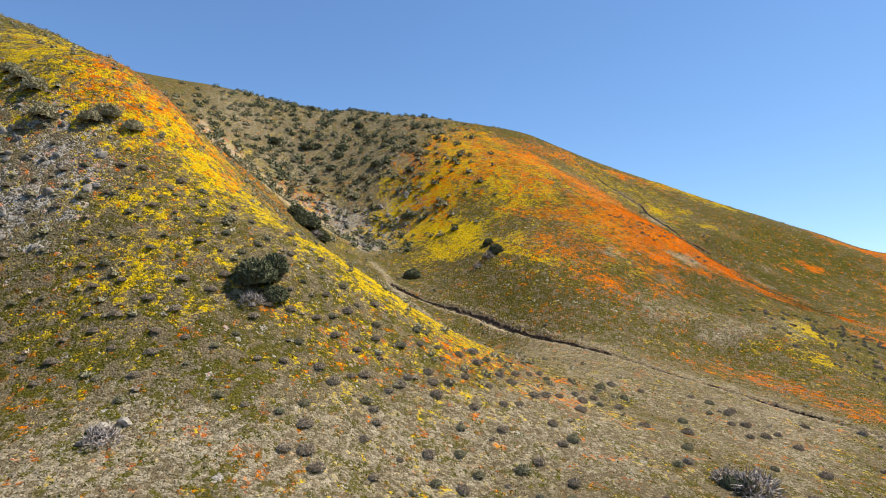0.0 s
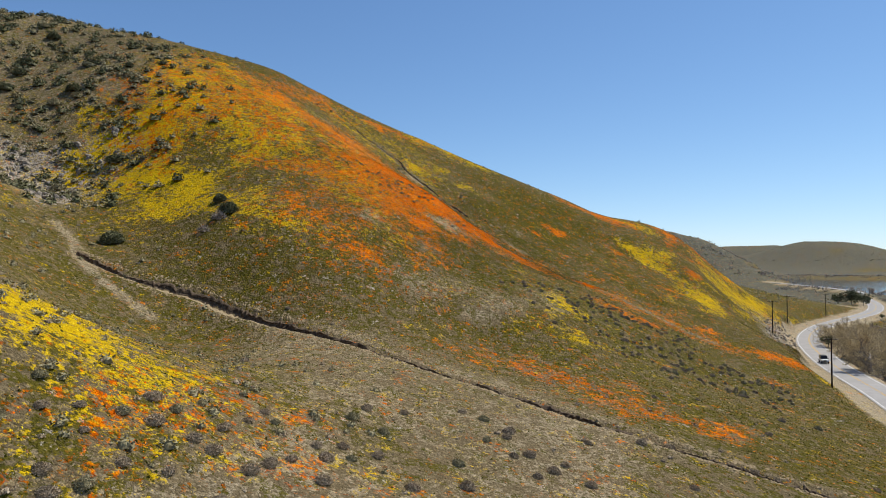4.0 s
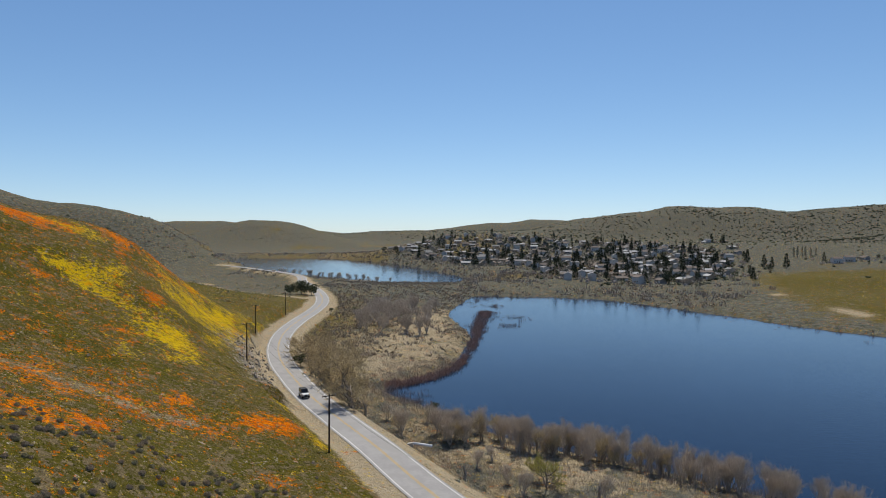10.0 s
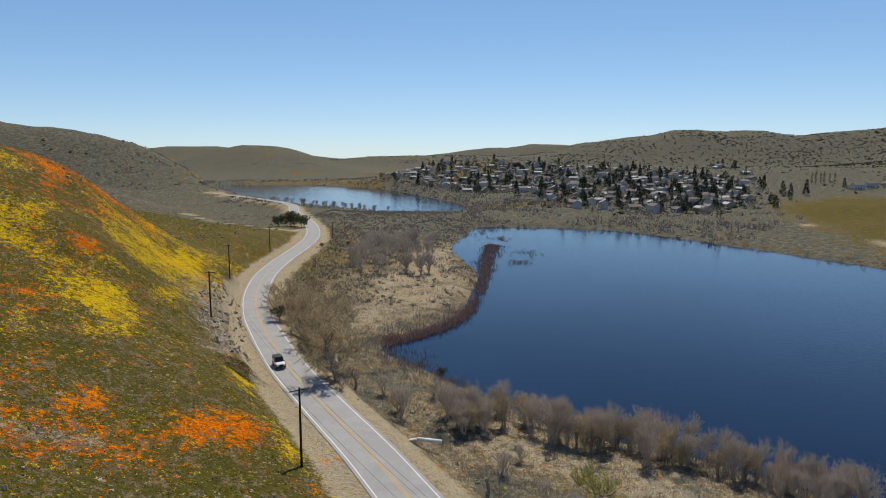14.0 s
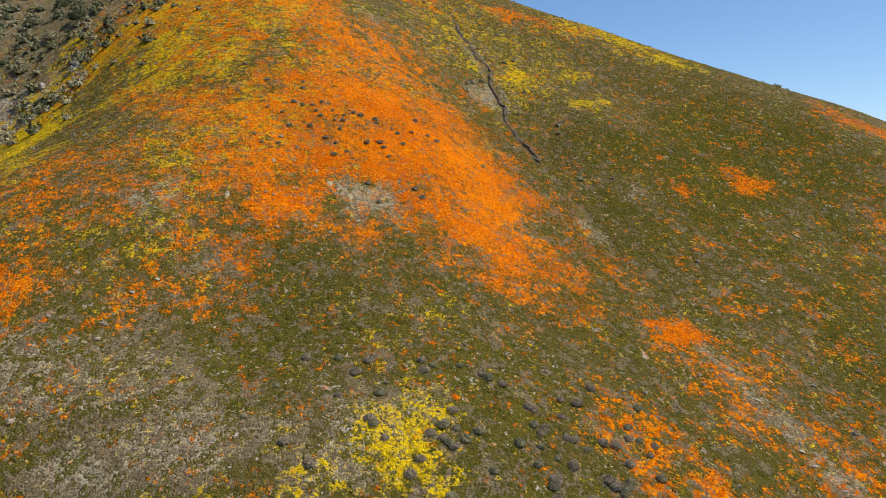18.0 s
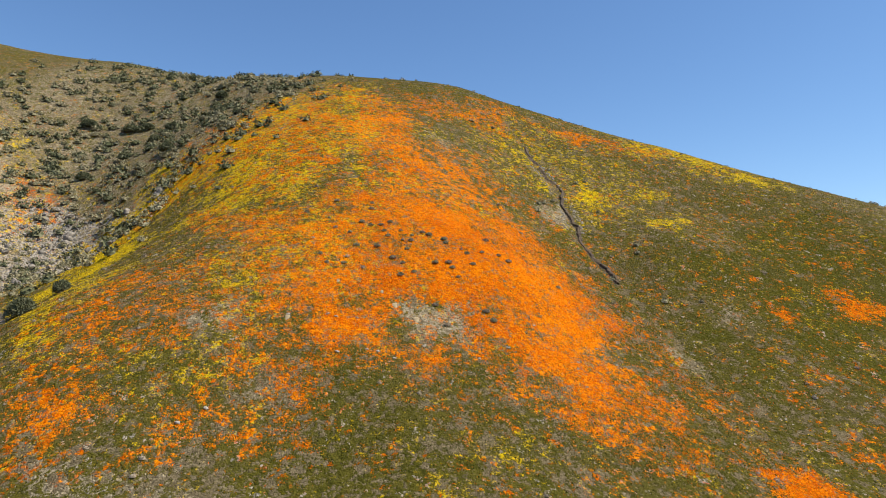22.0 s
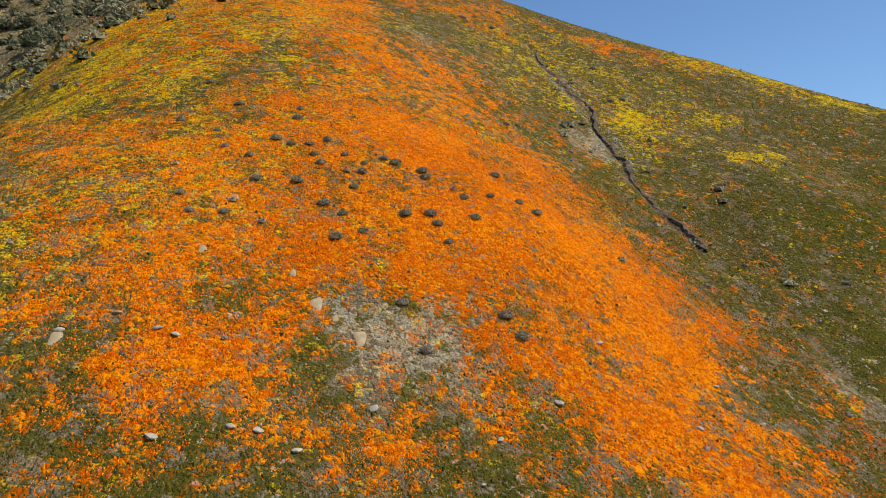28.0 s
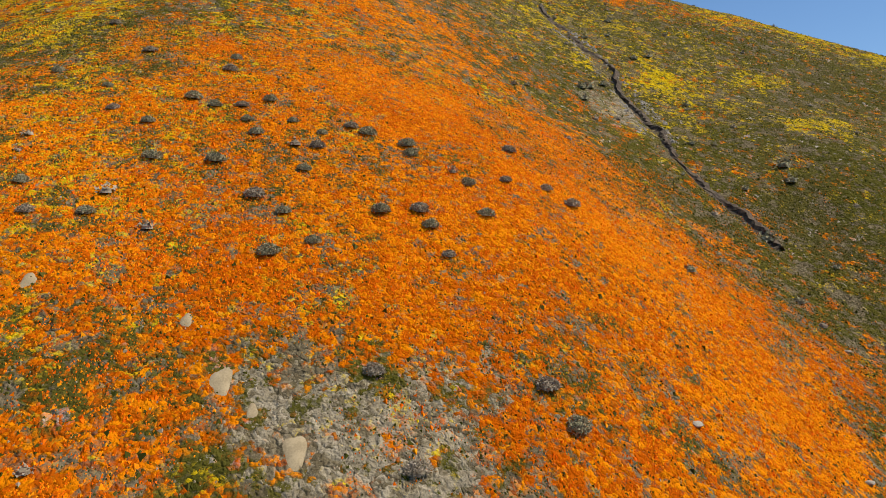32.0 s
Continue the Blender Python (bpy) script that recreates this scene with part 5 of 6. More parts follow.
def far_shrubs():
    rng = np.random.default_rng(23)

    def region(count, box, want):
        x, y = rng.uniform(box[0], box[1], count), rng.uniform(box[2], box[3], count)
        keep = want(x, y) > rng.random(count)
        return x[keep], y[keep]
    # canyon head and the ridge behind
    x, y = region(2600, (-235, -100, -75, 34), lambda a, b: smooth(62, 22, np.hypot((a + 172) / 1.35, b + 22)) * (0.75 + 0.5 * fractal(a, b, 12, 3, 3)))
    dusk = rng.random(len(x)) < 0.45
    shrub_stuff("canyon_shrubs", x[~dusk], y[~dusk], rng.uniform(0.9, 2.8, (~dusk).sum()), "shrub_green", "dense grey-green shrubs over the canyon head", rng, 50)
    shrub_stuff("canyon_thicket", x[dusk], y[dusk], rng.uniform(1.4, 3.6, dusk.sum()), "shrub_dark", "dark grey-green thickets over the canyon head", rng, 50)
    # rocky canyon wall and south hill
    x, y = region(2100, (-155, -5, -100, -6), lambda a, b: 0.6 * smooth(-6, -22, b) * smooth(-6, -16, a) * (0.7 + fractal(a, b, 9, 3, 8)))
    shrub_stuff("slope_shrubs", x, y, rng.uniform(0.45, 1.25, len(x)), "shrub_green", "small grey-green shrubs over the rocky slope", rng, 46)
    x, y = region(800, (-52, 10, -88, -18), lambda a, b: 0.5 + 0.5 * fractal(a, b, 14, 3, 9) - 0.3 * (a > -12))
    shrub_stuff("low_slope_shrubs", x, y, rng.uniform(0.35, 0.75, len(x)), "shrub_grey", "low flat grey shrubs over the near slope", rng, 50, 0.5)
    # ridge line and north gully
    x, y = region(900, (-205, -90, -10, 150), lambda a, b: 0.7 * np.maximum(smooth(14, 4, polyline_near(a, b, [(*p, 0) for p in GULLY])[0]), smooth(9, 2, polyline_near(a, b, [(*p[:2], 0) for p in MAIN_RIDGE[3:10]])[0])))
    shrub_stuff("ridge_shrubs", x, y, rng.uniform(0.5, 1.5, len(x)), "shrub_green", "small grey-green shrubs along the ridge and gully", rng, 46)
    # sprinkled over the whole hill
    x, y = region(900, (-165, 12, -40, 150), lambda a, b: 0.55 + 0.4 * fractal(a, b, 18, 3, 14))
    away = polyline_near(x, y, ROAD)[0] > 12
    x, y = x[away], y[away]
    shrub_stuff("scattered_shrubs", x, y, rng.uniform(0.3, 0.85, len(x)), "shrub_grey", "small scattered grey shrubs on the hill", rng, 34)


far_shrubs()

# ---------- stones, mounds and outcrops ----------
def stone_mesh(name, seed, mat, rough=0.25, flat=0.6):
    rng = np.random.default_rng(seed)
    bm = bmesh.new()
    bmesh.ops.create_icosphere(bm, subdivisions=2, radius=0.5)
    cuts = unit(rng.normal(size=(9, 3)))
    for v in bm.verts:
        p = np.array(v.co)
        for c in cuts:
            over = p @ c - 0.36
            if over > 0:
                p = p - c * over * 0.85
        p = p * (1 + rough * rng.uniform(-0.3, 0.3))
        v.co = Vector((p[0], p[1], p[2] * flat))
    return from_bm(name, bm, MAT[mat])


STONES = [tagged(new("stone", stone_mesh("stone", 60 + k, "stone")), "pale angular stone lying among the flowers", "stone", "pale stones on the spur") for k in range(3)]
BOULDERS = [tagged(new("boulder", stone_mesh("boulder", 70 + k, "rock", 0.5, 0.75)), "weathered grey boulder of the rocky outcrop", "boulder", "outcrop boulders") for k in range(4)]
PALE_STONES = [(-76.7, 32.1), (-77.9, 34.1), (-72.1, 37.6), (-72.8, 40.4), (-72.8, 41.5), (-74.6, 46.1), (-73.9, 51.6), (-80.4, 67.9), (-81.9, 58.9), (-82.6, 66.3), (-71.7, 50.5), (-76.6, 55.0), (-77.8, 62.8), (-72.2, 43.1), (-91.6, 72.7), (-77.3, 36.1), (-77.1, 37.0), (-63.6, 25.6), (-65.2, 27.4), (-60.6, 33.0)]
STRIP_STONES = [(-54.9, 81.5), (-53.0, 81.5), (-50.8, 81.6), (-49.2, 81.8), (-47.8, 81.9), (-45.6, 82.8), (-43.5, 83.6), (-58.5, 64.2), (-61.8, 83.0), (-57.0, 89.3), (-68.5, 93.0), (-88.3, 117.8), (-55.3, 113.1), (-39.6, 86.3), (-42.0, 85.0), (-40.6, 85.6)]


OUTCROPS = [ROCKY[1], ROCKY[2], ROCKY[0]]


def lay_stones():
    rng = np.random.default_rng(5)
    for k, (x, y) in enumerate(PALE_STONES + STRIP_STONES):
        s = rng.uniform(0.28, 0.6)
        ob = put(STONES[k % 3], pose(x, y, float(on_ground(x, y)[0]) + 0.04, rng.uniform(-20, 20), rng.uniform(-20, 20), rng.uniform(0, 360)))
        ob.scale = (s, s * rng.uniform(0.6, 1.2), s * 0.7)
    for x, y, s in ((-2.6, -63.7, 1.9), (-3.4, -62.6, 1.1), (-1.8, -64.6, 0.8)):
        ob = put(BOULDERS[0], pose(x, y, float(on_ground(x, y)[0]) + 0.1 * s, 10, -15, 40 * x))
        ob.scale = (s, 0.8 * s, 0.8 * s)
    made = 0
    while made < 80:
        zone = OUTCROPS[0 if made < 46 else 1 if made < 66 else 2][1]
        a = np.array(zone)
        x, y = rng.uniform(*np.sort(a[:, 0])[[0, -1]]), rng.uniform(*np.sort(a[:, 1])[[0, -1]])
        if polygon_distance(np.array([x]), np.array([y]), zone)[0] < 1:
            s = rng.uniform(0.9, 2.4) if made < 46 else rng.uniform(0.5, 1.3) if made < 66 else rng.uniform(0.35, 0.9)
            ob = put(BOULDERS[made % 4], pose(x, y, float(on_ground(x, y)[0]) + 0.1 * s, rng.uniform(-35, 35), rng.uniform(-35, 35), rng.uniform(0, 360)))
            ob.scale = (s, s * rng.uniform(0.5, 1.0), s * rng.uniform(0.6, 1.1))
            made += 1
    # broken rock between the boulders
    verts, faces, k = [], [], 0
    base = stone_mesh("rubble", 77, "rock", 0.5)
    bv = np.array([v.co[:] for v in base.vertices])
    bf = np.array([p.vertices[:] for p in base.polygons])
    for strength, zone in ROCKY:
        a = np.array(zone)
        for _ in range(620 if strength > 0.6 else 60):
            x, y = rng.uniform(a[:, 0].min(), a[:, 0].max()), rng.uniform(a[:, 1].min(), a[:, 1].max())
            if polygon_distance(np.array([x]), np.array([y]), zone)[0] > 0.5:
                continue
            turn = np.array(Euler(rng.uniform(0, 6, 3)).to_matrix())
            s = rng.uniform(0.25, 1.0) ** 1.5 * 1.3
            verts.append((bv * (1, rng.uniform(0.5, 1), 0.8)) @ turn * s + (x, y, float(on_ground(x, y)[0]) + 0.05))
            faces.append(bf + k)
            k += len(bv)
    tagged(new("rubble", mesh_from("rubble", np.concatenate(verts), np.concatenate(faces), MAT["rock"])), "broken grey rock over the outcrop", "rocks", kind="stuff")


lay_stones()


def clods():
    """Crumbled soil along the lips of the ditch and the upper gully."""
    rng = np.random.default_rng(17)
    for name, line, count, reach, mat, label in (("soil_clods", DITCH, 1500, 1.1, "sand", "pale crumbled soil along the eroded ditch"),
                                                 ("gully_clods", GULLY[2:6], 260, 0.8, "rock", "broken soil along the dark gully")):
        p = np.array(catmull([(*q, 0) for q in line], 40))[:, :2]
        w = np.gradient(p, axis=0)
        w /= np.linalg.norm(w, axis=1)[:, None]
        k = rng.integers(0, len(p), count)
        off = rng.choice([-1, 1], count) * (reach + np.abs(rng.normal(size=count)) * 0.5)
        x, y = p[k, 0] - w[k, 1] * off, p[k, 1] + w[k, 0] * off
        r = rng.uniform(0.08, 0.30, count)
        tufts(name, x, y, r, r * 0.5, MAT[mat], label, "soil", 5)


clods()


def cut_bank(line, tall, seed, wander, lips):
    """The steep broken wall on the uphill side of a washed-out channel, with its floor and crumbled lips."""
    rng = np.random.default_rng(seed)
    p = np.array(catmull([(*q, 0) for q in line], 30))[:, :2]
    w = np.gradient(p, axis=0)
    w /= np.linalg.norm(w, axis=1)[:, None]
    side = np.stack([-w[:, 1], w[:, 0]], 1)
    side *= np.sign(side[:, 1:2])
    n = len(p)
    jag = wander * fractal(p[:, 0], p[:, 1], 4.5, 4, seed) + 0.10 * rng.normal(size=n)
    deep = tall * np.clip(0.65 + 0.9 * fractal(p[:, 0], p[:, 1], 4.0, 4, seed + 5), 0.0, 1.4)

    def strip(name, profile, mat):
        verts = []
        for off, up in profile:
            q = p + side * (off + jag + 0.08 * rng.normal(size=n))[:, None]
            verts.append(np.column_stack([q, on_ground(q[:, 0], q[:, 1]) + up * deep]))
        f = [(k * n + i, k * n + i + 1, (k + 1) * n + i + 1, (k + 1) * n + i) for k in range(len(profile) - 1) for i in range(n - 1)]
        return name, mesh_from(name, np.concatenate(verts), f, MAT[mat])
    # the wall's dark colour draws the channel's shadow line
    yield strip("channel_wall", ((-0.30, -0.10), (0.0, 0.05), (0.08, 0.5), (0.16, 0.95), (0.30, 0.85), (0.7, -0.12)), "shaded_soil")
    if lips:
        yield strip("channel_lip", ((-1.15, -0.12), (-0.9, 0.09), (-0.62, 0.13), (-0.40, -0.1)), "sand")


for name, line, tall, wander, lips, label in (("eroded_ditch", DITCH, 0.6, 0.6, True, "jagged dark eroded ditch with pale crumbled lips"),
                                              ("eroded_gully", GULLY[1:8], 0.42, 1.5, False, "narrow dark eroded gully on the flowered flank")):
    bank = thing(name, label, "ditch")
    for part_name, me in cut_bank(line, tall, 19, wander, lips):
        part(part_name, me, bank)


def mound(x, y, size, seed):
    """A dug-out heap of bare sandy soil with its burrow mouth uphill."""
    rng = np.random.default_rng(seed)
    n, rings = 18, 4
    verts, faces = [], []
    for r in range(rings + 1):
        for k in range(n):
            a = 6.2832 * k / n
            rad = size * r / rings * (1 + 0.14 * math.sin(3 * a + seed) + 0.05 * rng.normal())
            px, py = x + 1.25 * rad * math.cos(a), y + 0.8 * rad * math.sin(a)
            verts.append((px, py, float(on_ground(px, py)[0]) + 0.20 * size * (1 - (r / rings) ** 2) - 0.03 * (r == rings)))
    for r in range(rings):
        for k in range(n):
            faces.append((r * n + k, (r + 1) * n + k, (r + 1) * n + (k + 1) % n, r * n + (k + 1) % n))
    me = mesh_from("soil_mound", verts, faces, MAT["sand"], True)
    return tagged(new("soil_mound", me), "bare pale sandy mound dug out among poppies", "soil mound", "dug-out mounds")


for k, (x, y, size) in enumerate(((-80.4, 43.1, 0.42), (-78.6, 45.4, 0.44), (-76.3, 32.1, 0.36), (-83.0, 36.6, 0.3), (-79.6, 44.1, 0.22), (-82.4, 41.6, 0.25))):
    mound(x, y, size, k)

# ---------- power line ----------
def power_pole(x, y, turn, tall=10.0, label="dark wooden utility pole beside the road"):
    """A pole with a crossarm, its brace and insulators."""
    z = float(on_ground(x, y)[0])
    ob = thing("utility_pole", label, "utility pole", "roadside power line", x, y, z)
    ob.rotation_euler = (0, 0, radians(turn))
    n, rows = 10, 5
    verts = [(r * math.cos(6.2832 * k / n), r * math.sin(6.2832 * k / n), h) for h, r in ((-0.4, 0.17), (2.5, 0.16), (5, 0.15), (7.5, 0.135), (tall, 0.12)) for k in range(n)]
    faces = [(i * n + k, i * n + (k + 1) % n, (i + 1) * n + (k + 1) % n, (i + 1) * n + k) for i in range(rows - 1) for k in range(n)]
    me = mesh_from("pole", verts, faces, MAT["pole"], True)
    part("pole", me, ob)
    v, f = tubes([((-1.25, 0.15, tall - 0.35), (1.25, 0.15, tall - 0.35), 0.075, 0.075)])
    part("crossarm", mesh_from("crossarm", v, f, MAT["pole"]), ob)
    v, f = tubes([((-0.7, 0.15, tall - 0.4), (0, 0.13, tall - 1.15), 0.025, 0.025), ((0.7, 0.15, tall - 0.4), (0, 0.13, tall - 1.15), 0.025, 0.025)])
    part("brace", mesh_from("brace", v, f, MAT["wire"]), ob)
    v, f = tubes([((0, 0, -0.05), (0, 0, 0.08), 0.03, 0.06), ((0, 0, 0.08), (0, 0, 0.2), 0.06, 0.03)])
    cup = mesh_from("insulator", v, f, MAT["glassy"])
    for ox in (-1.15, -0.55, 0.55, 1.15):
        part("insulator", cup, ob, "small pale insulator").location = (ox, 0.15, tall - 0.26)
    return ob


POLES = [(36.0, 20.0), (9.9, 57.2), (-19.3, 98.2), (-52.7, 157.5), (-66.0, 207.0), (-74.0, 276.0)]


def power_line():
    tops = []
    for k, (x, y) in enumerate(POLES):
        a, b = POLES[max(k - 1, 0)], POLES[min(k + 1, len(POLES) - 1)]
        way = math.degrees(math.atan2(b[1] - a[1], b[0] - a[0]))
        ob = power_pole(x, y, way - 90)
        m = Matrix.Translation(ob.location) @ Matrix.Rotation(radians(way - 90), 4, "Z")
        tops.append([m @ Vector((ox, 0.15, 9.94)) for ox in (-1.15, 0.55, 1.15)])
    for a, b in zip(tops, tops[1:]):
        for p, q in zip(a, b):
            sag = [p.lerp(q, u) - Vector((0, 0, 0.9 * 4 * u * (1 - u))) for u in np.linspace(0, 1, 13)]
            v = [s + o for s in sag for o in (Vector((0.011, 0, -0.006)), Vector((-0.011, 0, -0.006)), Vector((0, 0, 0.011)))]
            f = [(3 * i + k, 3 * i + (k + 1) % 3, 3 * i + 3 + (k + 1) % 3, 3 * i + 3 + k) for i in range(12) for k in range(3)]
            tagged(new("wire", mesh_from("wire", v, f, MAT["wire"])), "thin dark power wire hanging between poles", "wire", "power line wires")


power_line()


def far_pole(x, y, tall=8.0):
    z = float(on_ground(x, y)[0])
    ob = thing("utility_pole", "distant dark utility pole", "utility pole", "far poles", x, y, z)
    v, f = tubes([((0, 0, -0.3), (0, 0, tall), 0.15, 0.11)])
    part("pole", mesh_from("pole", v, f, MAT["pole"]), ob)
    v, f = tubes([((-1, 0.1, tall - 0.4), (1, 0.1, tall - 0.4), 0.07, 0.07)])
    part("crossarm", mesh_from("crossarm", v, f, MAT["pole"]), ob)


for x, y in ((-60.5, 338), (-60, 372)):
    far_pole(x, y)


# ---------- trees ----------
def bare_tree(name, seed, height, label, twig_mat, lean=0.35, stems=1, thick=0.26, twigs=5, group="lakeside trees", category="tree", droop=0.0, depth=4, upright=0.0, bark="bark"):
    """A leafless broad tree: trunk, forking limbs and a haze of twigs."""
    rng = np.random.default_rng(seed)
    ob = thing(name, label, category, group)
    trunk, limbs, tips = [], [], []

    def grow(p, way, length, radius, level):
        bend = unit(way + rng.normal(size=3) * 0.22)
        mid = p + bend * length * 0.5
        end = mid + unit(bend + rng.normal(size=3) * 0.25 + (0, 0, 0.12 - droop * level / 4)) * length * 0.5
        store = trunk if level == 0 else limbs
        store.append((p, mid, radius, radius * 0.85))
        store.append((mid, end, radius * 0.85, radius * 0.62))
        if level >= 2:
            tips.append((mid, unit(end - p), length))
        if level >= depth:
            tips.append((end, unit(end - mid), length))
            return
        for _ in range(3 if level < 2 else int(rng.integers(2, 4))):
            out = unit(unit(end - mid) + rng.normal(size=3) * (0.62 + 0.1 * level) * (1 - 0.45 * upright) * (1, 1, 0.75) + (0, 0, 0.10 + 0.7 * upright))
            grow(end if rng.random() < 0.7 else mid, out, length * rng.uniform(0.6, 0.82), radius * 0.55, level + 1)
    for s in range(stems):
        w = unit(np.array((rng.normal() * lean, rng.normal() * lean, 1.0)))
        grow(np.array((0.25 * rng.normal() * (stems > 1), 0.25 * rng.normal() * (stems > 1), -0.15)), w, height * 0.30, thick / math.sqrt(stems), 0)
    v, f = tubes(trunk)
    part("trunk", mesh_from("trunk", v, f, MAT[bark]), ob)
    v, f = tubes(limbs)
    part("branching", mesh_from("branching", v, f, MAT[bark]), ob)
    base = np.repeat(np.array([t[0] for t in tips]), twigs, 0)
    way = np.repeat(np.array([t[1] for t in tips]), twigs, 0)
    size = np.repeat(np.array([t[2] for t in tips]), twigs)
    way = unit(way + rng.normal(size=way.shape) * 0.55 + (0, 0, 0.45 - droop))
    v, f = slivers(rng, base + rng.normal(size=base.shape) * 0.05, way, size * rng.uniform(0.6, 1.5, len(size)), rng.uniform(0.018, 0.042, len(size)))
    v2, f2 = slivers(rng, base + way * (size * rng.uniform(0.3, 0.9, len(size)))[:, None], unit(way + rng.normal(size=way.shape) * 0.7), size * rng.uniform(0.3, 0.8, len(size)), rng.uniform(0.012, 0.034, len(size)))
    part("crown", mesh_from("crown", np.concatenate([v, v2]), np.concatenate([f, f2 + len(v)]), MAT[twig_mat]), ob)
    return ob


def stand(kind, x, y, scale, rng, z=None, wide=1.0):
    z = max(float(on_ground(x, y)[0]), -0.3) if z is None else z
    ob = put(kind, pose(x, y, z, 0, 0, rng.uniform(0, 360)))
    ob.scale = (scale * wide, scale * wide, scale)
    return ob


def lakeside_trees():
    rng = np.random.default_rng(31)
    big = [bare_tree("willow_tree", 100 + k, 11, "large spreading bare willow tree by the road", "twigs_bud", 0.5, 2, 0.62, 7, "large roadside willows", depth=5) for k in range(2)]
    grey = [bare_tree("bare_tree", 110 + k, 7, "slender grey leafless tree on the lake shore", "twigs", 0.22, 4, 0.25, 3, upright=0.62, bark="pale_bark") for k in range(4)]
    bud = [bare_tree("budding_tree", 120 + k, 6, "leafless tree with yellowish buds near the water", "twigs_bud", 0.35, 3, 0.26, 5) for k in range(2)]
    lime = bare_tree("willow_tree", 131, 6.5, "low spreading willow with fresh yellow-green shoots", "twigs_lime", 0.6, 3, 0.34, 9, "young willow")
    for x, y, s in ((-21.4, 133.4, 1.4), (-26, 147, 1.35), (-31, 160, 1.4), (-37, 175, 1.3), (-43, 192, 1.3), (-32, 186, 1.15), (-44, 210, 1.1), (-28, 172, 1.2), (-22, 152, 1.0), (-35, 166, 1.3), (-29, 153, 1.3), (-39, 184, 1.3)):
        stand(big[int(rng.integers(2))], x, y, s, rng)
    for x, y, s in ((-10, 130, 0.85), (-13.5, 138, 0.7), (1, 121, 0.9), (3, 126, 1.0), (7, 131, 1.0), (-1, 130, 0.95), (-4, 137, 0.8), (14, 128, 0.95), (17, 119, 0.9)):
        stand(bud[int(rng.integers(2))] if rng.random() < 0.5 else grey[int(rng.integers(4))], x, y, s, rng)
    for k in range(26):
        u = rng.random()
        x, y = -14 + 42 * u + rng.normal() * 2.0, 131 - 13 * u + rng.normal() * 3.2
        stand(bud[int(rng.integers(2))] if rng.random() < 0.4 else grey[int(rng.integers(4))], x, y, rng.uniform(0.9, 1.3), rng, wide=0.85)
    stand(lime, 17.5, 98.5, 1.15, rng)
    for x, y, s in ((11, 100, 0.6), (13, 95, 0.7), (26, 93, 0.7), (6, 108, 0.6), (9, 112, 0.5)):
        stand(grey[int(rng.integers(4))], x, y, s, rng)
    # the thick row along the near shore
    ring = np.array([(24, 118), (32, 114), (40, 109), (48, 103), (56, 96), (64, 86), (70, 76), (76, 62), (82, 48), (88, 36)], float)
    for k in range(105):
        u = k / 104 * (len(ring) - 1.001)
        i = int(u)
        p = ring[i] * (1 - (u - i)) + ring[i + 1] * (u - i)
        x, y = p + rng.normal(size=2) * 2.8
        kind = grey[int(rng.integers(4))] if rng.random() < 0.85 else bud[int(rng.integers(2))]
        stand(kind, x, y, rng.uniform(0.75, 1.2), rng, wide=0.72)
    # trees across the lakeside flat and along the far lake
    for k in range(40):
        x, y = rng.uniform(-42, -8), rng.uniform(255, 345)
        stand(grey[int(rng.integers(4))], x, y, rng.uniform(0.9, 1.5), rng)
    for k in range(30):
        u = k / 29
        x, y = -182 + 120 * u + rng.normal() * 3, 655 - 98 * u + rng.normal() * 4
        stand(grey[int(rng.integers(4))], x, y, rng.uniform(0.75, 1.15), rng, wide=0.8)
    # broken trunks
    for x, y, tall, seed in ((-18.8, 136.5, 4.2, 3), (3.7, 101.5, 2.6, 4), (24.5, 91.0, 3.6, 5), (27.5, 78.0, 3.8, 6)):
        r = np.random.default_rng(seed)
        rows, p = [], np.array((0.0, 0, -0.2))
        for _ in range(5):
            q = p + unit(np.array((0.25 * r.normal(), 0.25 * r.normal(), 1))) * tall / 5
            rows.append((p, q, 0.30 - 0.03 * len(rows), 0.27 - 0.03 * len(rows)))
            p = q
        rows.append((rows[3][0], rows[3][0] + np.array((0.9, 0.3, 0.5)), 0.12, 0.04))
        v, f = tubes(rows)
        me = mesh_from("tree_stump", v, f, MAT["bark"])
        ob = tagged(new("tree_stump", me), "dark broken dead trunk standing in brush", "tree stump", "dead trunks")
        ob.location = (x, y, float(on_ground(x, y)[0]))


lakeside_trees()


def leafy_tree(name, seed, height, width, label, mat, group, clumps=26, leaves=34, category="tree"):
    """A dense evergreen: trunk and a lumpy crown of leaf clumps."""
    rng = np.random.default_rng(seed)
    ob = thing(name, label, category, group)
    v, f = tubes([((0, 0, -0.2), (0.1, 0, height * 0.35), 0.035 * height, 0.025 * height), ((0.1, 0, height * 0.35), (0, 0.1, height * 0.75), 0.025 * height, 0.01 * height)])
    part("trunk", mesh_from("trunk", v, f, MAT["bark"]), ob)
    c = unit(rng.normal(size=(clumps, 3))) * rng.uniform(0.35, 1.0, (clumps, 1)) * (width / 2, width / 2, height * 0.36) + (0, 0, height * 0.60)
    d = unit(rng.normal(size=(clumps, leaves, 3)))
    base = (c[:, None, :] + d * width * 0.16).reshape(-1, 3)
    way = unit(0.4 * d.reshape(-1, 3) + rng.normal(size=(clumps * leaves, 3)) * 0.8)
    s = width * rng.uniform(0.06, 0.13, len(base))
    v, f = slivers(rng, base, way, s, s * 0.8, d.reshape(-1, 3))
    part("crown", mesh_from("crown", v, f, MAT[mat]), ob)
    return ob


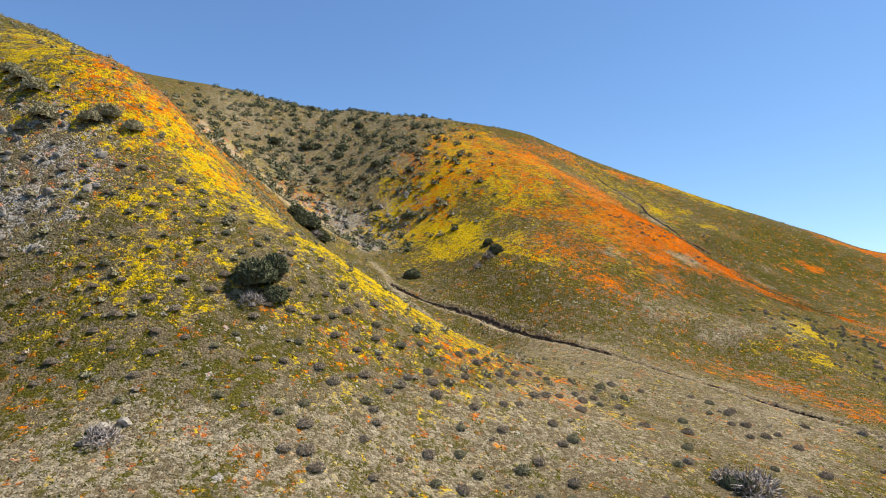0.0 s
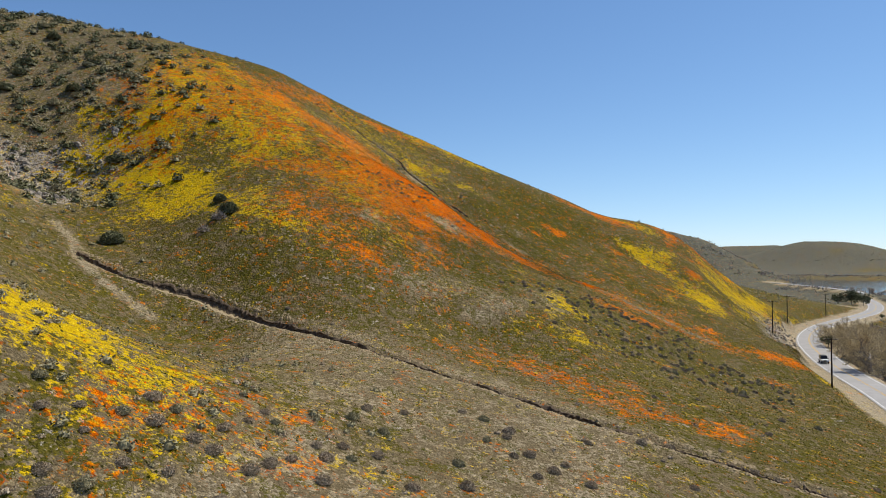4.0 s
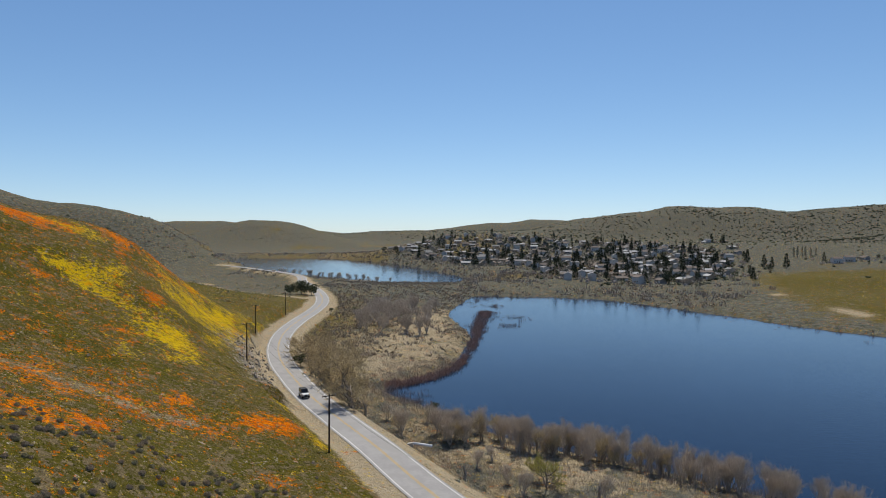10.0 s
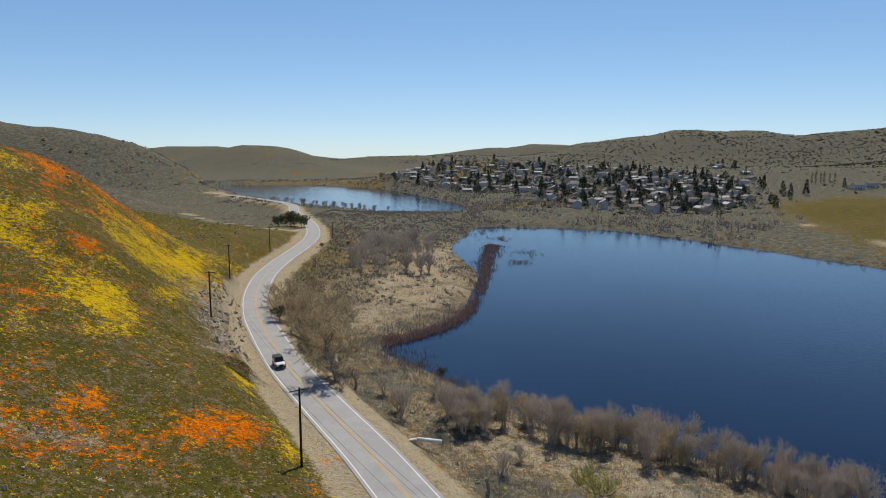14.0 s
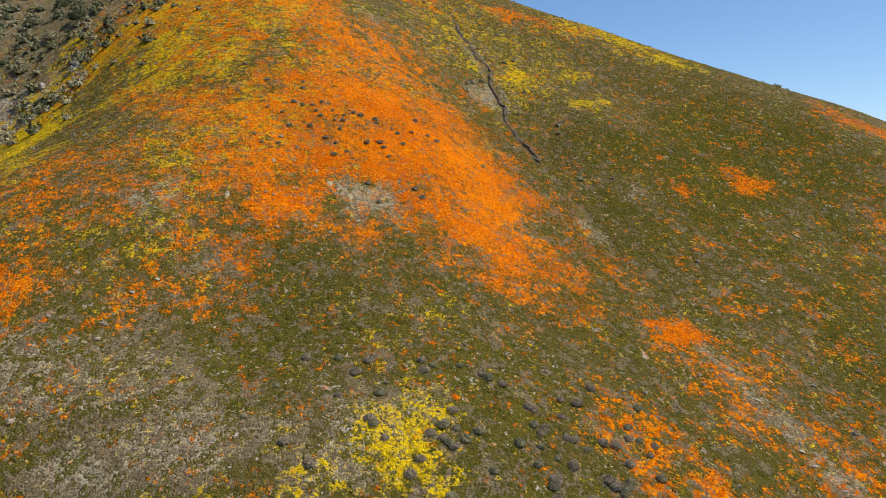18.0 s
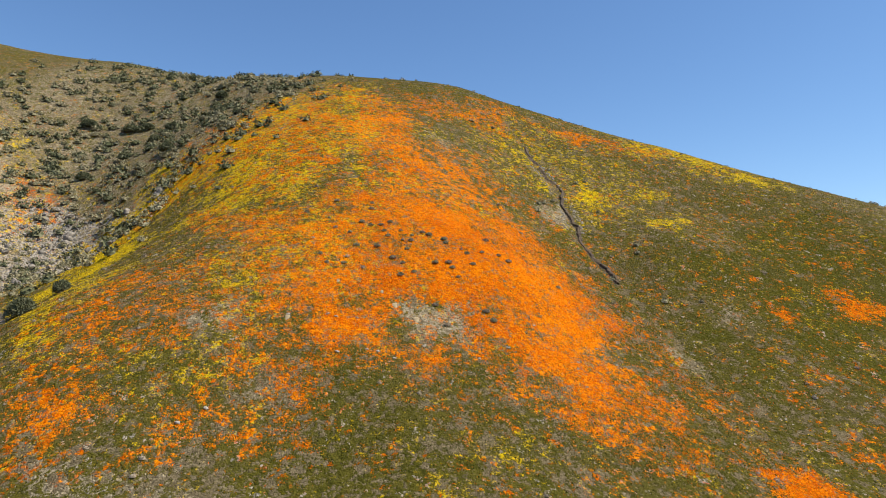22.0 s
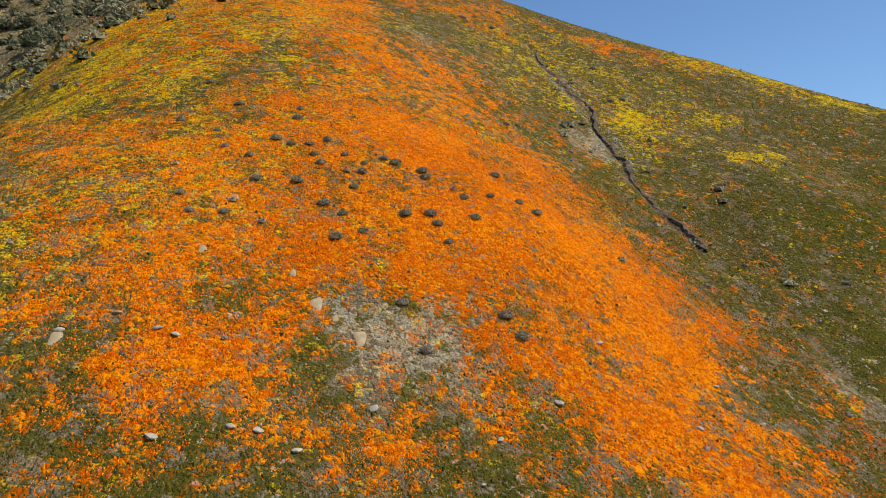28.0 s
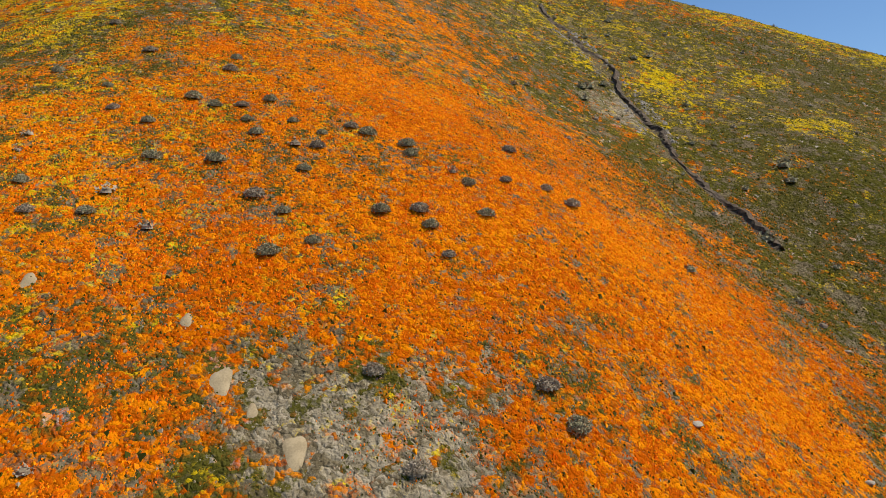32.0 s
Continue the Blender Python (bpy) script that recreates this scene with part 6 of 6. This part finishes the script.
def conifer_tree(name, seed, height, width, label, group, point=1.0):
    rng = np.random.default_rng(seed)
    ob = thing(name, label, "tree", group)
    v, f = tubes([((0, 0, -0.2), (0, 0, height * 0.9), 0.025 * height, 0.006 * height)])
    part("trunk", mesh_from("trunk", v, f, MAT["bark"]), ob)
    n = 240
    h = rng.uniform(0.06, 1.0, n) ** 0.9
    a = rng.uniform(0, 6.283, n)
    r = width / 2 * np.minimum(1, (1 - h) ** point * 1.15 + 0.06) * rng.uniform(0.3, 1.0, n)
    base = np.stack([r * np.cos(a), r * np.sin(a), h * height], 1)
    way = unit(np.stack([np.cos(a), np.sin(a), rng.normal(-0.1, 0.5, n)], 1))
    v, f = slivers(rng, base, way, width * rng.uniform(0.12, 0.3, n), width * rng.uniform(0.12, 0.28, n), way + (0, 0, 0.6))
    part("crown", mesh_from("crown", v, f, MAT["conifer"]), ob)
    return ob


def bend_trees():
    rng = np.random.default_rng(41)
    oak = leafy_tree("oak_tree", 201, 7, 8, "dark evergreen tree at the road bend", "shrub_dark", "evergreens at the bend")
    for x, y, s in ((-84, 372, 1.0), (-92, 380, 1.25), (-98, 376, 0.9)):
        stand(oak, x, y, s, rng)
    bush = leafy_tree("evergreen_bush", 202, 3.4, 3.4, "dark green bushy evergreen beside the road", "shrub_dark", "roadside evergreens", 16, category="bush")
    for x, y, s in ((-42, 172, 1.1), (24, 70, 1.0), (27, 66, 1.2), (-3, 152, 0.7), (-58, 300, 0.7), (-50, 320, 0.7)):
        stand(bush, x, y, s, rng)


bend_trees()


# ---------- brush, reeds and drift ----------
def brush_stuff(name, x, y, tall, mat, label, seed, blades=14, spread=0.9, category="brush", thick=(0.03, 0.09), floor=-0.2):
    rng = np.random.default_rng(seed)
    n = len(x)
    z = np.maximum(on_ground(x, y), floor)
    base = np.stack([x, y, z], 1)[:, None, :] + rng.normal(size=(n, blades, 3)) * np.array([spread, spread, 0.0]) * 0.5
    way = unit(rng.normal(size=(n, blades, 3)) * (0.45, 0.45, 0.2) + (0, 0, 1.0))
    size = np.repeat(tall, blades) * rng.uniform(0.5, 1.1, n * blades)
    v, f = slivers(rng, base.reshape(-1, 3), way.reshape(-1, 3), size, rng.uniform(*thick, n * blades) * (1 + 0.2 * size))
    return tagged(new(name, mesh_from(name, v, f, MAT[mat])), label, category, kind="stuff")


def lakeside_brush():
    rng = np.random.default_rng(51)

    def region(count, box):
        x, y = rng.uniform(box[0], box[1], count), rng.uniform(box[2], box[3], count)
        d, _, side = polyline_near(x, y, ROAD)
        shore = np.minimum(polygon_distance(x, y, SHORE_NEAR), polygon_distance(x, y, SHORE_FAR))
        return x, y, d, side, shore
    # close brush under the trees
    x, y, d, side, shore = region(16000, (-50, 92, 20, 215))
    bare = patch(x, y, LAKE_SAND, 1.0, 6)
    keep = (side > 0) & (d > 8.5) & (shore > -2.5) & (shore < 40) & (fractal(x, y, 9, 3, 6) + 0.45 - 0.7 * bare > rng.uniform(-0.5, 0.5, len(x)))
    x, y, shore = x[keep], y[keep], shore[keep]
    brush_stuff("lakeside_brush", x, y, rng.uniform(0.5, 1.3, len(x)) * (1.6 - 0.9 * smooth(2, 14, shore)), "brush", "leafless grey-brown brush between road and lake", 52, 20, 1.5, thick=(0.02, 0.06))
    # low sage on the road side of it
    x, y, d, side, shore = region(2600, (-70, 60, 20, 330))
    keep = (side > 0) & (d > 6.5) & (d < 26) & (shore > 4) & (fractal(x, y, 6, 3, 16) + 0.15 > rng.uniform(-0.2, 0.6, len(x)))
    x, y = x[keep], y[keep]
    shrub_stuff("roadside_sage", x, y, rng.uniform(0.5, 1.3, len(x)), "sage", "pale grey-green sage along the road shoulder", rng, 34)
    # farther flat
    x, y, d, side, shore = region(5200, (-95, 20, 205, 520))
    bare = 0.55 * patch(x, y, LAKE_SAND[:1], 1.0, 6)
    keep = (side > 0) & (d > 9) & (shore > 0) & (fractal(x, y, 24, 3, 26) + 0.42 - bare > rng.uniform(-0.3, 0.7, len(x)))
    x, y = x[keep], y[keep]
    half = rng.random(len(x)) < 0.55
    shrub_stuff("flat_scrub", x[half], y[half], rng.uniform(0.9, 2.4, half.sum()), "shrub_grey", "grey scrub over the lakeside flat", rng, 30)
    brush_stuff("flat_brush", x[~half], y[~half], rng.uniform(0.8, 2.2, (~half).sum()), "brush", "tall leafless brush on the lakeside flat", 53, 16, 2.2, thick=(0.08, 0.2))
    # red-brown reed belt along the spit and tufts standing in the water
    spit = [(-17, 178, 0), (-8, 186, 0), (2, 203, 0), (8, 236, 0), (12, 270, 0), (14, 300, 0), (18, 335, 0), (20, 352, 0)]
    p = np.array(catmull(spit, 30))
    p = p[rng.integers(0, len(p), 1500)]
    p = p[fractal(p[:, 0], p[:, 1], 7, 3, 44) > -0.25]
    wide = 1.0 + 1.6 * smooth(230, 330, p[:, 1])
    brush_stuff("reed_belt", p[:, 0] + rng.normal(size=len(p)) * 0.8 * wide, p[:, 1] + rng.normal(size=len(p)) * 1.6, rng.uniform(0.8, 2.0, len(p)), "reeds", "red-brown reed belt standing in the lake", 54, 12, 1.3, "reeds", (0.06, 0.16))
    x = np.concatenate([c + rng.normal(size=34) * s for c, s in ((34, 5), (30, 3), (27, 2), (22, 3), (60, 16), (105, 22), (-16, 4), (-11, 4), (150, 8), (178, 10), (16, 3))])
    y = np.concatenate([c + rng.normal(size=34) * s for c, s in ((330, 7), (300, 4), (380, 4), (430, 9), (436, 5), (418, 7), (178, 6), (165, 5), (345, 12), (300, 12), (405, 20))])
    brush_stuff("drowned_brush", x, y, rng.uniform(0.7, 2.0, len(x)), "reeds", "dark bare bushes standing in shallow water", 55, 10, 1.2, "brush", (0.05, 0.14))
    # far shores
    x, y, d, side, shore = region(30000, (-460, 420, 330, 1180))
    keep = (shore > 0.5) & (shore < 170) & ((x > 5) | (y > 540)) & (x - 0.9 * y < -170) & (fractal(x, y, 30, 3, 36) + 0.62 - 0.006 * shore > rng.uniform(0, 0.8, len(x)))
    x, y = x[keep], y[keep]
    half = rng.random(len(x)) < 0.5
    shrub_stuff("shore_scrub", x[half], y[half], rng.uniform(1.5, 4.0, half.sum()), "shrub_grey", "brown scrub along the far shores", rng, 22)
    brush_stuff("shore_brush", x[~half], y[~half], rng.uniform(1.5, 4.0, (~half).sum()), "brush", "tall bare brush along the far shores", 56, 10, 4.0, thick=(0.2, 0.5))


lakeside_brush()


# ---------- roadside things ----------
def road_sign():
    x, y = 16.3, 73.2
    z = float(on_ground(x, y)[0])
    ob = thing("road_sign", "orange diamond warning sign on a post with a square plate", "road sign", "", x, y, z)
    ob.rotation_euler = (0, 0, radians(58))
    v, f = tubes([((0, 0, -0.3), (0, 0, 3.2), 0.05, 0.05)])
    part("post", mesh_from("post", v, f, MAT["pole"]), ob)

    def plate(name, corners, z0, mat, y0, deep=0.02):
        bm = bmesh.new()
        a = [bm.verts.new((px, y0, z0 + pz)) for px, pz in corners]
        b = [bm.verts.new((px, y0 + deep, z0 + pz)) for px, pz in corners]
        bm.faces.new(a)
        bm.faces.new(b[::-1])
        for i in range(len(a)):
            bm.faces.new((a[i], b[i], b[(i + 1) % len(a)], a[(i + 1) % len(a)]))
        bmesh.ops.recalc_face_normals(bm, faces=bm.faces)
        return part(name, from_bm(name, bm, MAT[mat]), ob)
    plate("diamond_plate", ((0, -0.62), (0.62, 0), (0, 0.62), (-0.62, 0)), 2.75, "sign", -0.075)
    plate("square_plate", ((-0.36, -0.33), (0.36, -0.33), (0.36, 0.33), (-0.36, 0.33)), 1.75, "sign", -0.075)
    plate("arrow", ((-0.05, -0.34), (0.06, -0.34), (0.10, 0.02), (0.0, 0.10), (0.06, 0.34), (-0.06, 0.34), (-0.10, 0.08), (-0.02, -0.02)), 2.75, "ink", -0.081, 0.004)


road_sign()


def culvert():
    x, y = -6.6, 112.4
    z = float(on_ground(x, y)[0])
    ob = thing("culvert", "broken concrete headwall with a white metal drain pipe", "culvert", "", x, y, z)
    bm = bmesh.new()
    bmesh.ops.create_cube(bm, size=1.0)
    for v in bm.verts:
        v.co = Vector((v.co.x * 1.3 * (1 - 0.2 * (v.co.z > 0)), v.co.y * 0.7, v.co.z * 0.9 + 0.2 + 0.15 * v.co.x))
    bmesh.ops.bevel(bm, geom=list(bm.edges), offset=0.06, segments=2, affect="EDGES")
    part("headwall", from_bm("headwall", bm, MAT["concrete"]), ob)
    n = 12
    verts = [(0.6 + 3.6 * s, 0.6 + 0.9 * s + r * 0.28 * math.cos(6.2832 * k / n), 0.35 - 0.8 * s + r * 0.28 * math.sin(6.2832 * k / n)) for s, r in ((0, 1), (1, 1), (1, 0.86), (0, 0.86)) for k in range(n)]
    faces = [(i * n + k, i * n + (k + 1) % n, ((i + 1) % 4) * n + (k + 1) % n, ((i + 1) % 4) * n + k) for i in range(4) for k in range(n)]
    part("pipe", mesh_from("pipe", verts, faces, MAT["galvanised"], True), ob, "white metal drain pipe")


culvert()


# ---------- the car ----------
def offroad_car(x, y, turn, label, paint="silver", top="roofing", group=""):
    z = 7.0 + 0.09
    ob = thing("car", label, "car", group, x, y, z)
    ob.rotation_euler = (0, 0, radians(turn))

    def block(name, rows, mat, bevel=0.05, label=""):
        """A hull lofted through rows of (y, half width, bottom, top)."""
        bm = bmesh.new()
        loops = [[bm.verts.new(c) for c in ((-w, py, lo), (w, py, lo), (w * 0.96, py, hi), (-w * 0.96, py, hi))] for py, w, lo, hi in rows]
        for a, b in zip(loops, loops[1:]):
            for i in range(4):
                bm.faces.new((a[i], a[(i + 1) % 4], b[(i + 1) % 4], b[i]))
        bm.faces.new(loops[0][::-1])
        bm.faces.new(loops[-1])
        bmesh.ops.recalc_face_normals(bm, faces=bm.faces)
        bmesh.ops.bevel(bm, geom=list(bm.edges), offset=bevel, segments=2, affect="EDGES", clamp_overlap=True)
        return part(name, from_bm(name, bm, MAT[mat]), ob, label)
    block("body", ((-2.05, 0.84, 0.5, 1.05), (0.55, 0.86, 0.45, 1.08), (1.95, 0.76, 0.5, 1.0)), paint)
    block("cabin", ((-2.0, 0.80, 1.05, 1.80), (0.10, 0.80, 1.06, 1.82), (0.62, 0.78, 1.06, 1.12)), "dark_glass", 0.04, "dark tinted windows")
    block("roof", ((-2.03, 0.78, 1.74, 1.86), (0.12, 0.76, 1.76, 1.88)), top, 0.04)
    block("front_bumper", ((1.95, 0.80, 0.46, 0.66), (2.16, 0.78, 0.48, 0.64)), "chassis", 0.03)
    block("rear_bumper", ((-2.2, 0.78, 0.48, 0.64), (-2.05, 0.80, 0.46, 0.66)), "chassis", 0.03)
    block("grille", ((1.93, 0.36, 0.70, 0.96), (1.975, 0.36, 0.70, 0.95)), "chassis", 0.01)
    for s in (-1, 1):
        bm = bmesh.new()
        bmesh.ops.create_cone(bm, cap_ends=True, segments=14, radius1=0.11, radius2=0.10, depth=0.06, matrix=Matrix.Translation((s * 0.55, 1.97, 0.84)) @ Matrix.Rotation(radians(90), 4, "X"))
        part("headlight", from_bm("headlight", bm, MAT["lamp"]), ob, "round clear headlight")
        bm = bmesh.new()
        bmesh.ops.create_cube(bm, size=1.0, matrix=Matrix.Translation((s * 0.93, 0.45, 1.18)) @ Matrix.Diagonal((0.16, 0.1, 0.16, 1)))
        bmesh.ops.bevel(bm, geom=list(bm.edges), offset=0.02, segments=1, affect="EDGES")
        part("mirror", from_bm("mirror", bm, MAT["chassis"]), ob)
        for py in (-1.25, 1.2):
            bm = bmesh.new()
            bmesh.ops.create_cone(bm, cap_ends=True, segments=22, radius1=0.40, radius2=0.40, depth=0.26, matrix=Matrix.Translation((s * 0.80, py, 0.40)) @ Matrix.Rotation(radians(90), 4, "Y"))
            bmesh.ops.bevel(bm, geom=list(bm.edges), offset=0.03, segments=1, affect="EDGES")
            wheel = part("wheel", from_bm("wheel", bm, MAT["tyre"]), ob, "black tyre")
            bm = bmesh.new()
            bmesh.ops.create_cone(bm, cap_ends=True, segments=16, radius1=0.22, radius2=0.20, depth=0.05, matrix=Matrix.Translation((s * 0.935, py, 0.40)) @ Matrix.Rotation(radians(90), 4, "Y"))
            part("rim", from_bm("rim", bm, MAT["rim"]), wheel)
    return ob


offroad_car(-33.1, 138.6, 208, "silver off-road car with dark soft top on the road")
offroad_car(-98.5, 425, 18, "white pickup far along the road", "glassy", "glassy")

# ---------- the town across the valley ----------
WALLS = [speckled("house_wall_%s" % n, a, b, 0.6) for n, a, b in (
    ("cream", (0.40, 0.35, 0.27), (0.48, 0.43, 0.34)), ("grey", (0.26, 0.25, 0.235), (0.34, 0.33, 0.31)),
    ("tan", (0.34, 0.27, 0.19), (0.43, 0.34, 0.25)), ("white", (0.46, 0.445, 0.42), (0.56, 0.545, 0.52)))]
ROOFS = [speckled("house_roof_%s" % n, a, b, 0.8) for n, a, b in (
    ("brown", (0.13, 0.105, 0.085), (0.20, 0.16, 0.13)), ("grey", (0.17, 0.165, 0.155), (0.26, 0.25, 0.24)), ("pale", (0.36, 0.35, 0.335), (0.46, 0.45, 0.43)))]


def house(seed, wall, roof, label):
    """A low gabled house with a wing, roof overhangs, windows, a door and a garage door."""
    rng = np.random.default_rng(seed)
    ob = thing("house", label, "house", "houses of the town")
    long, deep, tall, rise = rng.uniform(11, 16), rng.uniform(7.5, 9.5), rng.uniform(2.7, 3.4) * (2 if seed % 4 == 3 else 1), rng.uniform(1.5, 2.3)

    def gabled(name, cx, cy, w, d, h, top, mat, parent, lift=0.0, over=0.0, slab=False):
        x0, x1, y0, y1 = cx - w / 2 - over, cx + w / 2 + over, cy - d / 2 - over, cy + d / 2 + over
        if slab:
            v = [(x, y, z + k) for k in (0, 0.22) for x in (x0, x1) for y, z in ((y0, h - over * top / (d / 2)), (cy, h + top), (y1, h - over * top / (d / 2)))]
            f = [(6, 9, 10, 7), (7, 10, 11, 8), (0, 1, 4, 3), (1, 2, 5, 4), (0, 3, 9, 6), (2, 8, 11, 5), (0, 6, 7, 1), (1, 7, 8, 2), (3, 4, 10, 9), (4, 5, 11, 10)]
        else:
            v = [(x, y, z) for x in (x0, x1) for y, z in ((y0, -1.6), (y0, h), (cy, h + top), (y1, h), (y1, -1.6))]
            f = [(0, 5, 6, 1), (4, 3, 8, 9), (1, 6, 7, 2), (2, 7, 8, 3)]
            bm = bmesh.new()
            vs = [bm.verts.new(p) for p in v]
            for q in f + [(0, 1, 2, 3, 4), (9, 8, 7, 6, 5)]:
                bm.faces.new([vs[i] for i in q])
            bmesh.ops.recalc_face_normals(bm, faces=bm.faces)
            return part(name, from_bm(name, bm, mat), parent)
        return part(name, mesh_from(name, v, f, mat), parent)
    body = gabled("wall", 0, 0, long, deep, tall, rise, wall, ob)
    gabled("roof", 0, 0, long, deep, tall + 0.04, rise, roof, ob, over=0.5, slab=True)
    v, f = tubes([((long * 0.25, 0.6, tall + 0.4), (long * 0.25, 0.6, tall + rise + 0.9), 0.4, 0.4)])
    part("chimney", mesh_from("chimney", v, f, MAT["concrete"]), ob)

    def pane(name, cx, cy, w, h, z, mat, face):
        y = -deep / 2 - 0.06 if face < 0 else deep / 2 + 0.06
        v = [(cx - w / 2, y, z), (cx + w / 2, y, z), (cx + w / 2, y, z + h), (cx - w / 2, y, z + h)]
        v += [(a, y - 0.1 * (1 if face > 0 else -1), c) for a, _, c in v]
        f = [(0, 1, 2, 3), (7, 6, 5, 4), (0, 4, 5, 1), (1, 5, 6, 2), (2, 6, 7, 3), (3, 7, 4, 0)]
        part(name, mesh_from(name, v, f, mat), ob)
    for face in (-1, 1):
        for k in range(3):
            pane("window", -long / 2 + long * (k + 0.5) / 4, 0, 1.7, 1.2, 1.0, MAT["dark_glass"], face)
    pane("garage_door", long * 0.36, 0, 3.6, 2.2, 0.05, MAT["glassy"], -1)
    pane("door", long * 0.12, 0, 0.95, 2.05, 0.05, MAT["pole"], -1)
    return ob


def town():
    rng = np.random.default_rng(61)
    names = {0: "cream", 1: "grey", 2: "tan", 3: "white"}
    roofs = {0: "brown", 1: "grey", 2: "pale"}
    stock = []
    for k in range(8):
        w, r = k % 4, (k * 2 + 1) % 3
        stock.append(house(300 + k, WALLS[w], ROOFS[r], "%s %s house with a %s gabled roof" % ("two-storey" if (300 + k) % 4 == 3 else "low", names[w], roofs[r])))
    trees = [conifer_tree("conifer_tree", 400 + k, 13, 5.5, "dark tall conifer among the houses", "town conifers") for k in range(3)]
    cypress = conifer_tree("cypress_tree", 410, 13, 2.6, "narrow dark cypress among the houses", "town cypresses", 0.45)
    round_trees = [leafy_tree("garden_tree", 420 + k, 8, 8, "dark round garden tree between houses", "conifer", "town garden trees", 14, 20) for k in range(2)]
    bare = [bare_tree("street_tree", 430, 8, "pale leafless street tree in the town", "twigs", 0.4, 2, 0.3, 5, "bare town trees")]
    spots = []

    def free(x, y, gap):
        return all((x - a) ** 2 + (y - b) ** 2 > gap * gap for a, b in spots)
    outline = [(-110, 1060), (-60, 930), (12, 740), (88, 690), (96, 530), (134, 495), (181, 458), (235, 540), (335, 745), (330, 890), (268, 970), (154, 1000), (53, 1040), (-20, 1120)]
    outlying = [(411, 1020), (396, 990), (430, 1005), (428, 703), (450, 716), (482, 739), (505, 730), (380, 860), (362, 800)]
    made = 0
    while made < 300:
        x, y = rng.uniform(-110, 336), rng.uniform(455, 1120)
        if made < len(outlying):
            x, y = outlying[made]
        elif polygon_distance(np.array([x]), np.array([y]), outline)[0] > 0 or not free(x, y, 14):
            continue
        spots.append((x, y))
        z = float(on_ground(x, y)[0])
        put(stock[int(rng.integers(8))], pose(x, y, z + 0.4, 0, 0, rng.choice([0, 90, 180, 270]) + rng.uniform(-14, 14))).scale = (0.74, 0.74, 0.74)
        made += 1
    for x, y, s in ((327, 660, 1.1), (336, 662, 0.9), (348, 656, 1.2), (250, 520, 0.8)):
        stand(trees[0], x, y, s, rng)
    for x, y, s in ((412, 762, 1.0), (417, 763, 1.1), (422, 762, 1.0), (427, 764, 1.05), (432, 762, 0.9), (440, 765, 0.9), (177, 452, 0.8), (180, 454, 1.0)):
        stand(cypress, x, y, s, rng)
    grown = 0
    while grown < 820:
        a, b = spots[int(rng.integers(len(spots)))]
        x, y = a + rng.normal() * 14, b + rng.normal() * 14
        if not free(x, y, 6):
            continue
        k = rng.random()
        kind = trees[int(rng.integers(3))] if k < 0.20 else cypress if k < 0.25 else round_trees[int(rng.integers(2))] if k < 0.52 else bare[0]
        stand(kind, x, y, rng.uniform(0.6, 1.15), rng)
        grown += 1

    a = np.array(spots)
    pick = a[rng.integers(0, len(a), 3800)] + rng.normal(size=(3800, 2)) * 17
    away = np.array([np.min(np.hypot(a[:, 0] - px, a[:, 1] - py)) > 7.0 for px, py in pick])
    x, y = pick[away].T
    kind = rng.random(len(x))
    for lo, hi, name, mat, label in ((0, 0.45, "town_brush", "brush", "bare brown trees and hedges between the houses"), (0.45, 0.75, "town_hedges", "conifer", "dark hedges and bushes between the houses"), (0.75, 1, "town_bushes", "shrub_green", "grey-green garden bushes in the town")):
        k = (kind >= lo) & (kind < hi)
        shrub_stuff(name, x[k], y[k], rng.uniform(2.2, 5.6, k.sum()), mat, label, rng, 18, 0.9)


town()


def far_scrub():
    """Dark chaparral clumps over the hills round the valley."""
    rng = np.random.default_rng(71)
    x, y = rng.uniform(-700, 1900, 42000), rng.uniform(300, 2500, 42000)
    z = on_ground(x, y)
    ridge = smooth(900, 1500, x * 0.55 + y * 0.6)
    want = smooth(8, 30, z) * (0.45 + 0.55 * ridge) * (0.55 + 0.9 * fractal(x, y, 140, 4, 8))
    hill = (x < 20) & (y < 330)
    keep = (want > rng.random(len(x))) & ~hill
    x, y, ridge = x[keep], y[keep], ridge[keep]
    near = ridge < 0.35
    shrub_stuff("hill_brush", x[near], y[near], rng.uniform(2.0, 5.0, near.sum()), "shrub_dark", "olive brush over the nearer dry hills", rng, 16, 0.55)
    x, y, ridge = x[~near], y[~near], ridge[~near]
    shrub_stuff("hill_scrub", x, y, rng.uniform(2.4, 5.0, len(x)) * (1 + 0.9 * ridge), "conifer", "dark chaparral scrub over the far hills", rng, 16, 0.55)
    x, y = rng.uniform(-300, -90, 2600), rng.uniform(170, 480, 2600)
    keep = (0.35 + fractal(x, y, 40, 3, 3) > rng.random(2600)) & (polyline_near(x, y, ROAD)[0] > 12) & (polyline_near(x, y, [(*p, 0) for p in TRAIL])[0] > 4)
    shrub_stuff("north_scrub", x[keep], y[keep], rng.uniform(0.7, 2.0, keep.sum()), "shrub_green", "green scrub on the slope beyond the hill", rng, 22, 0.6)


far_scrub()
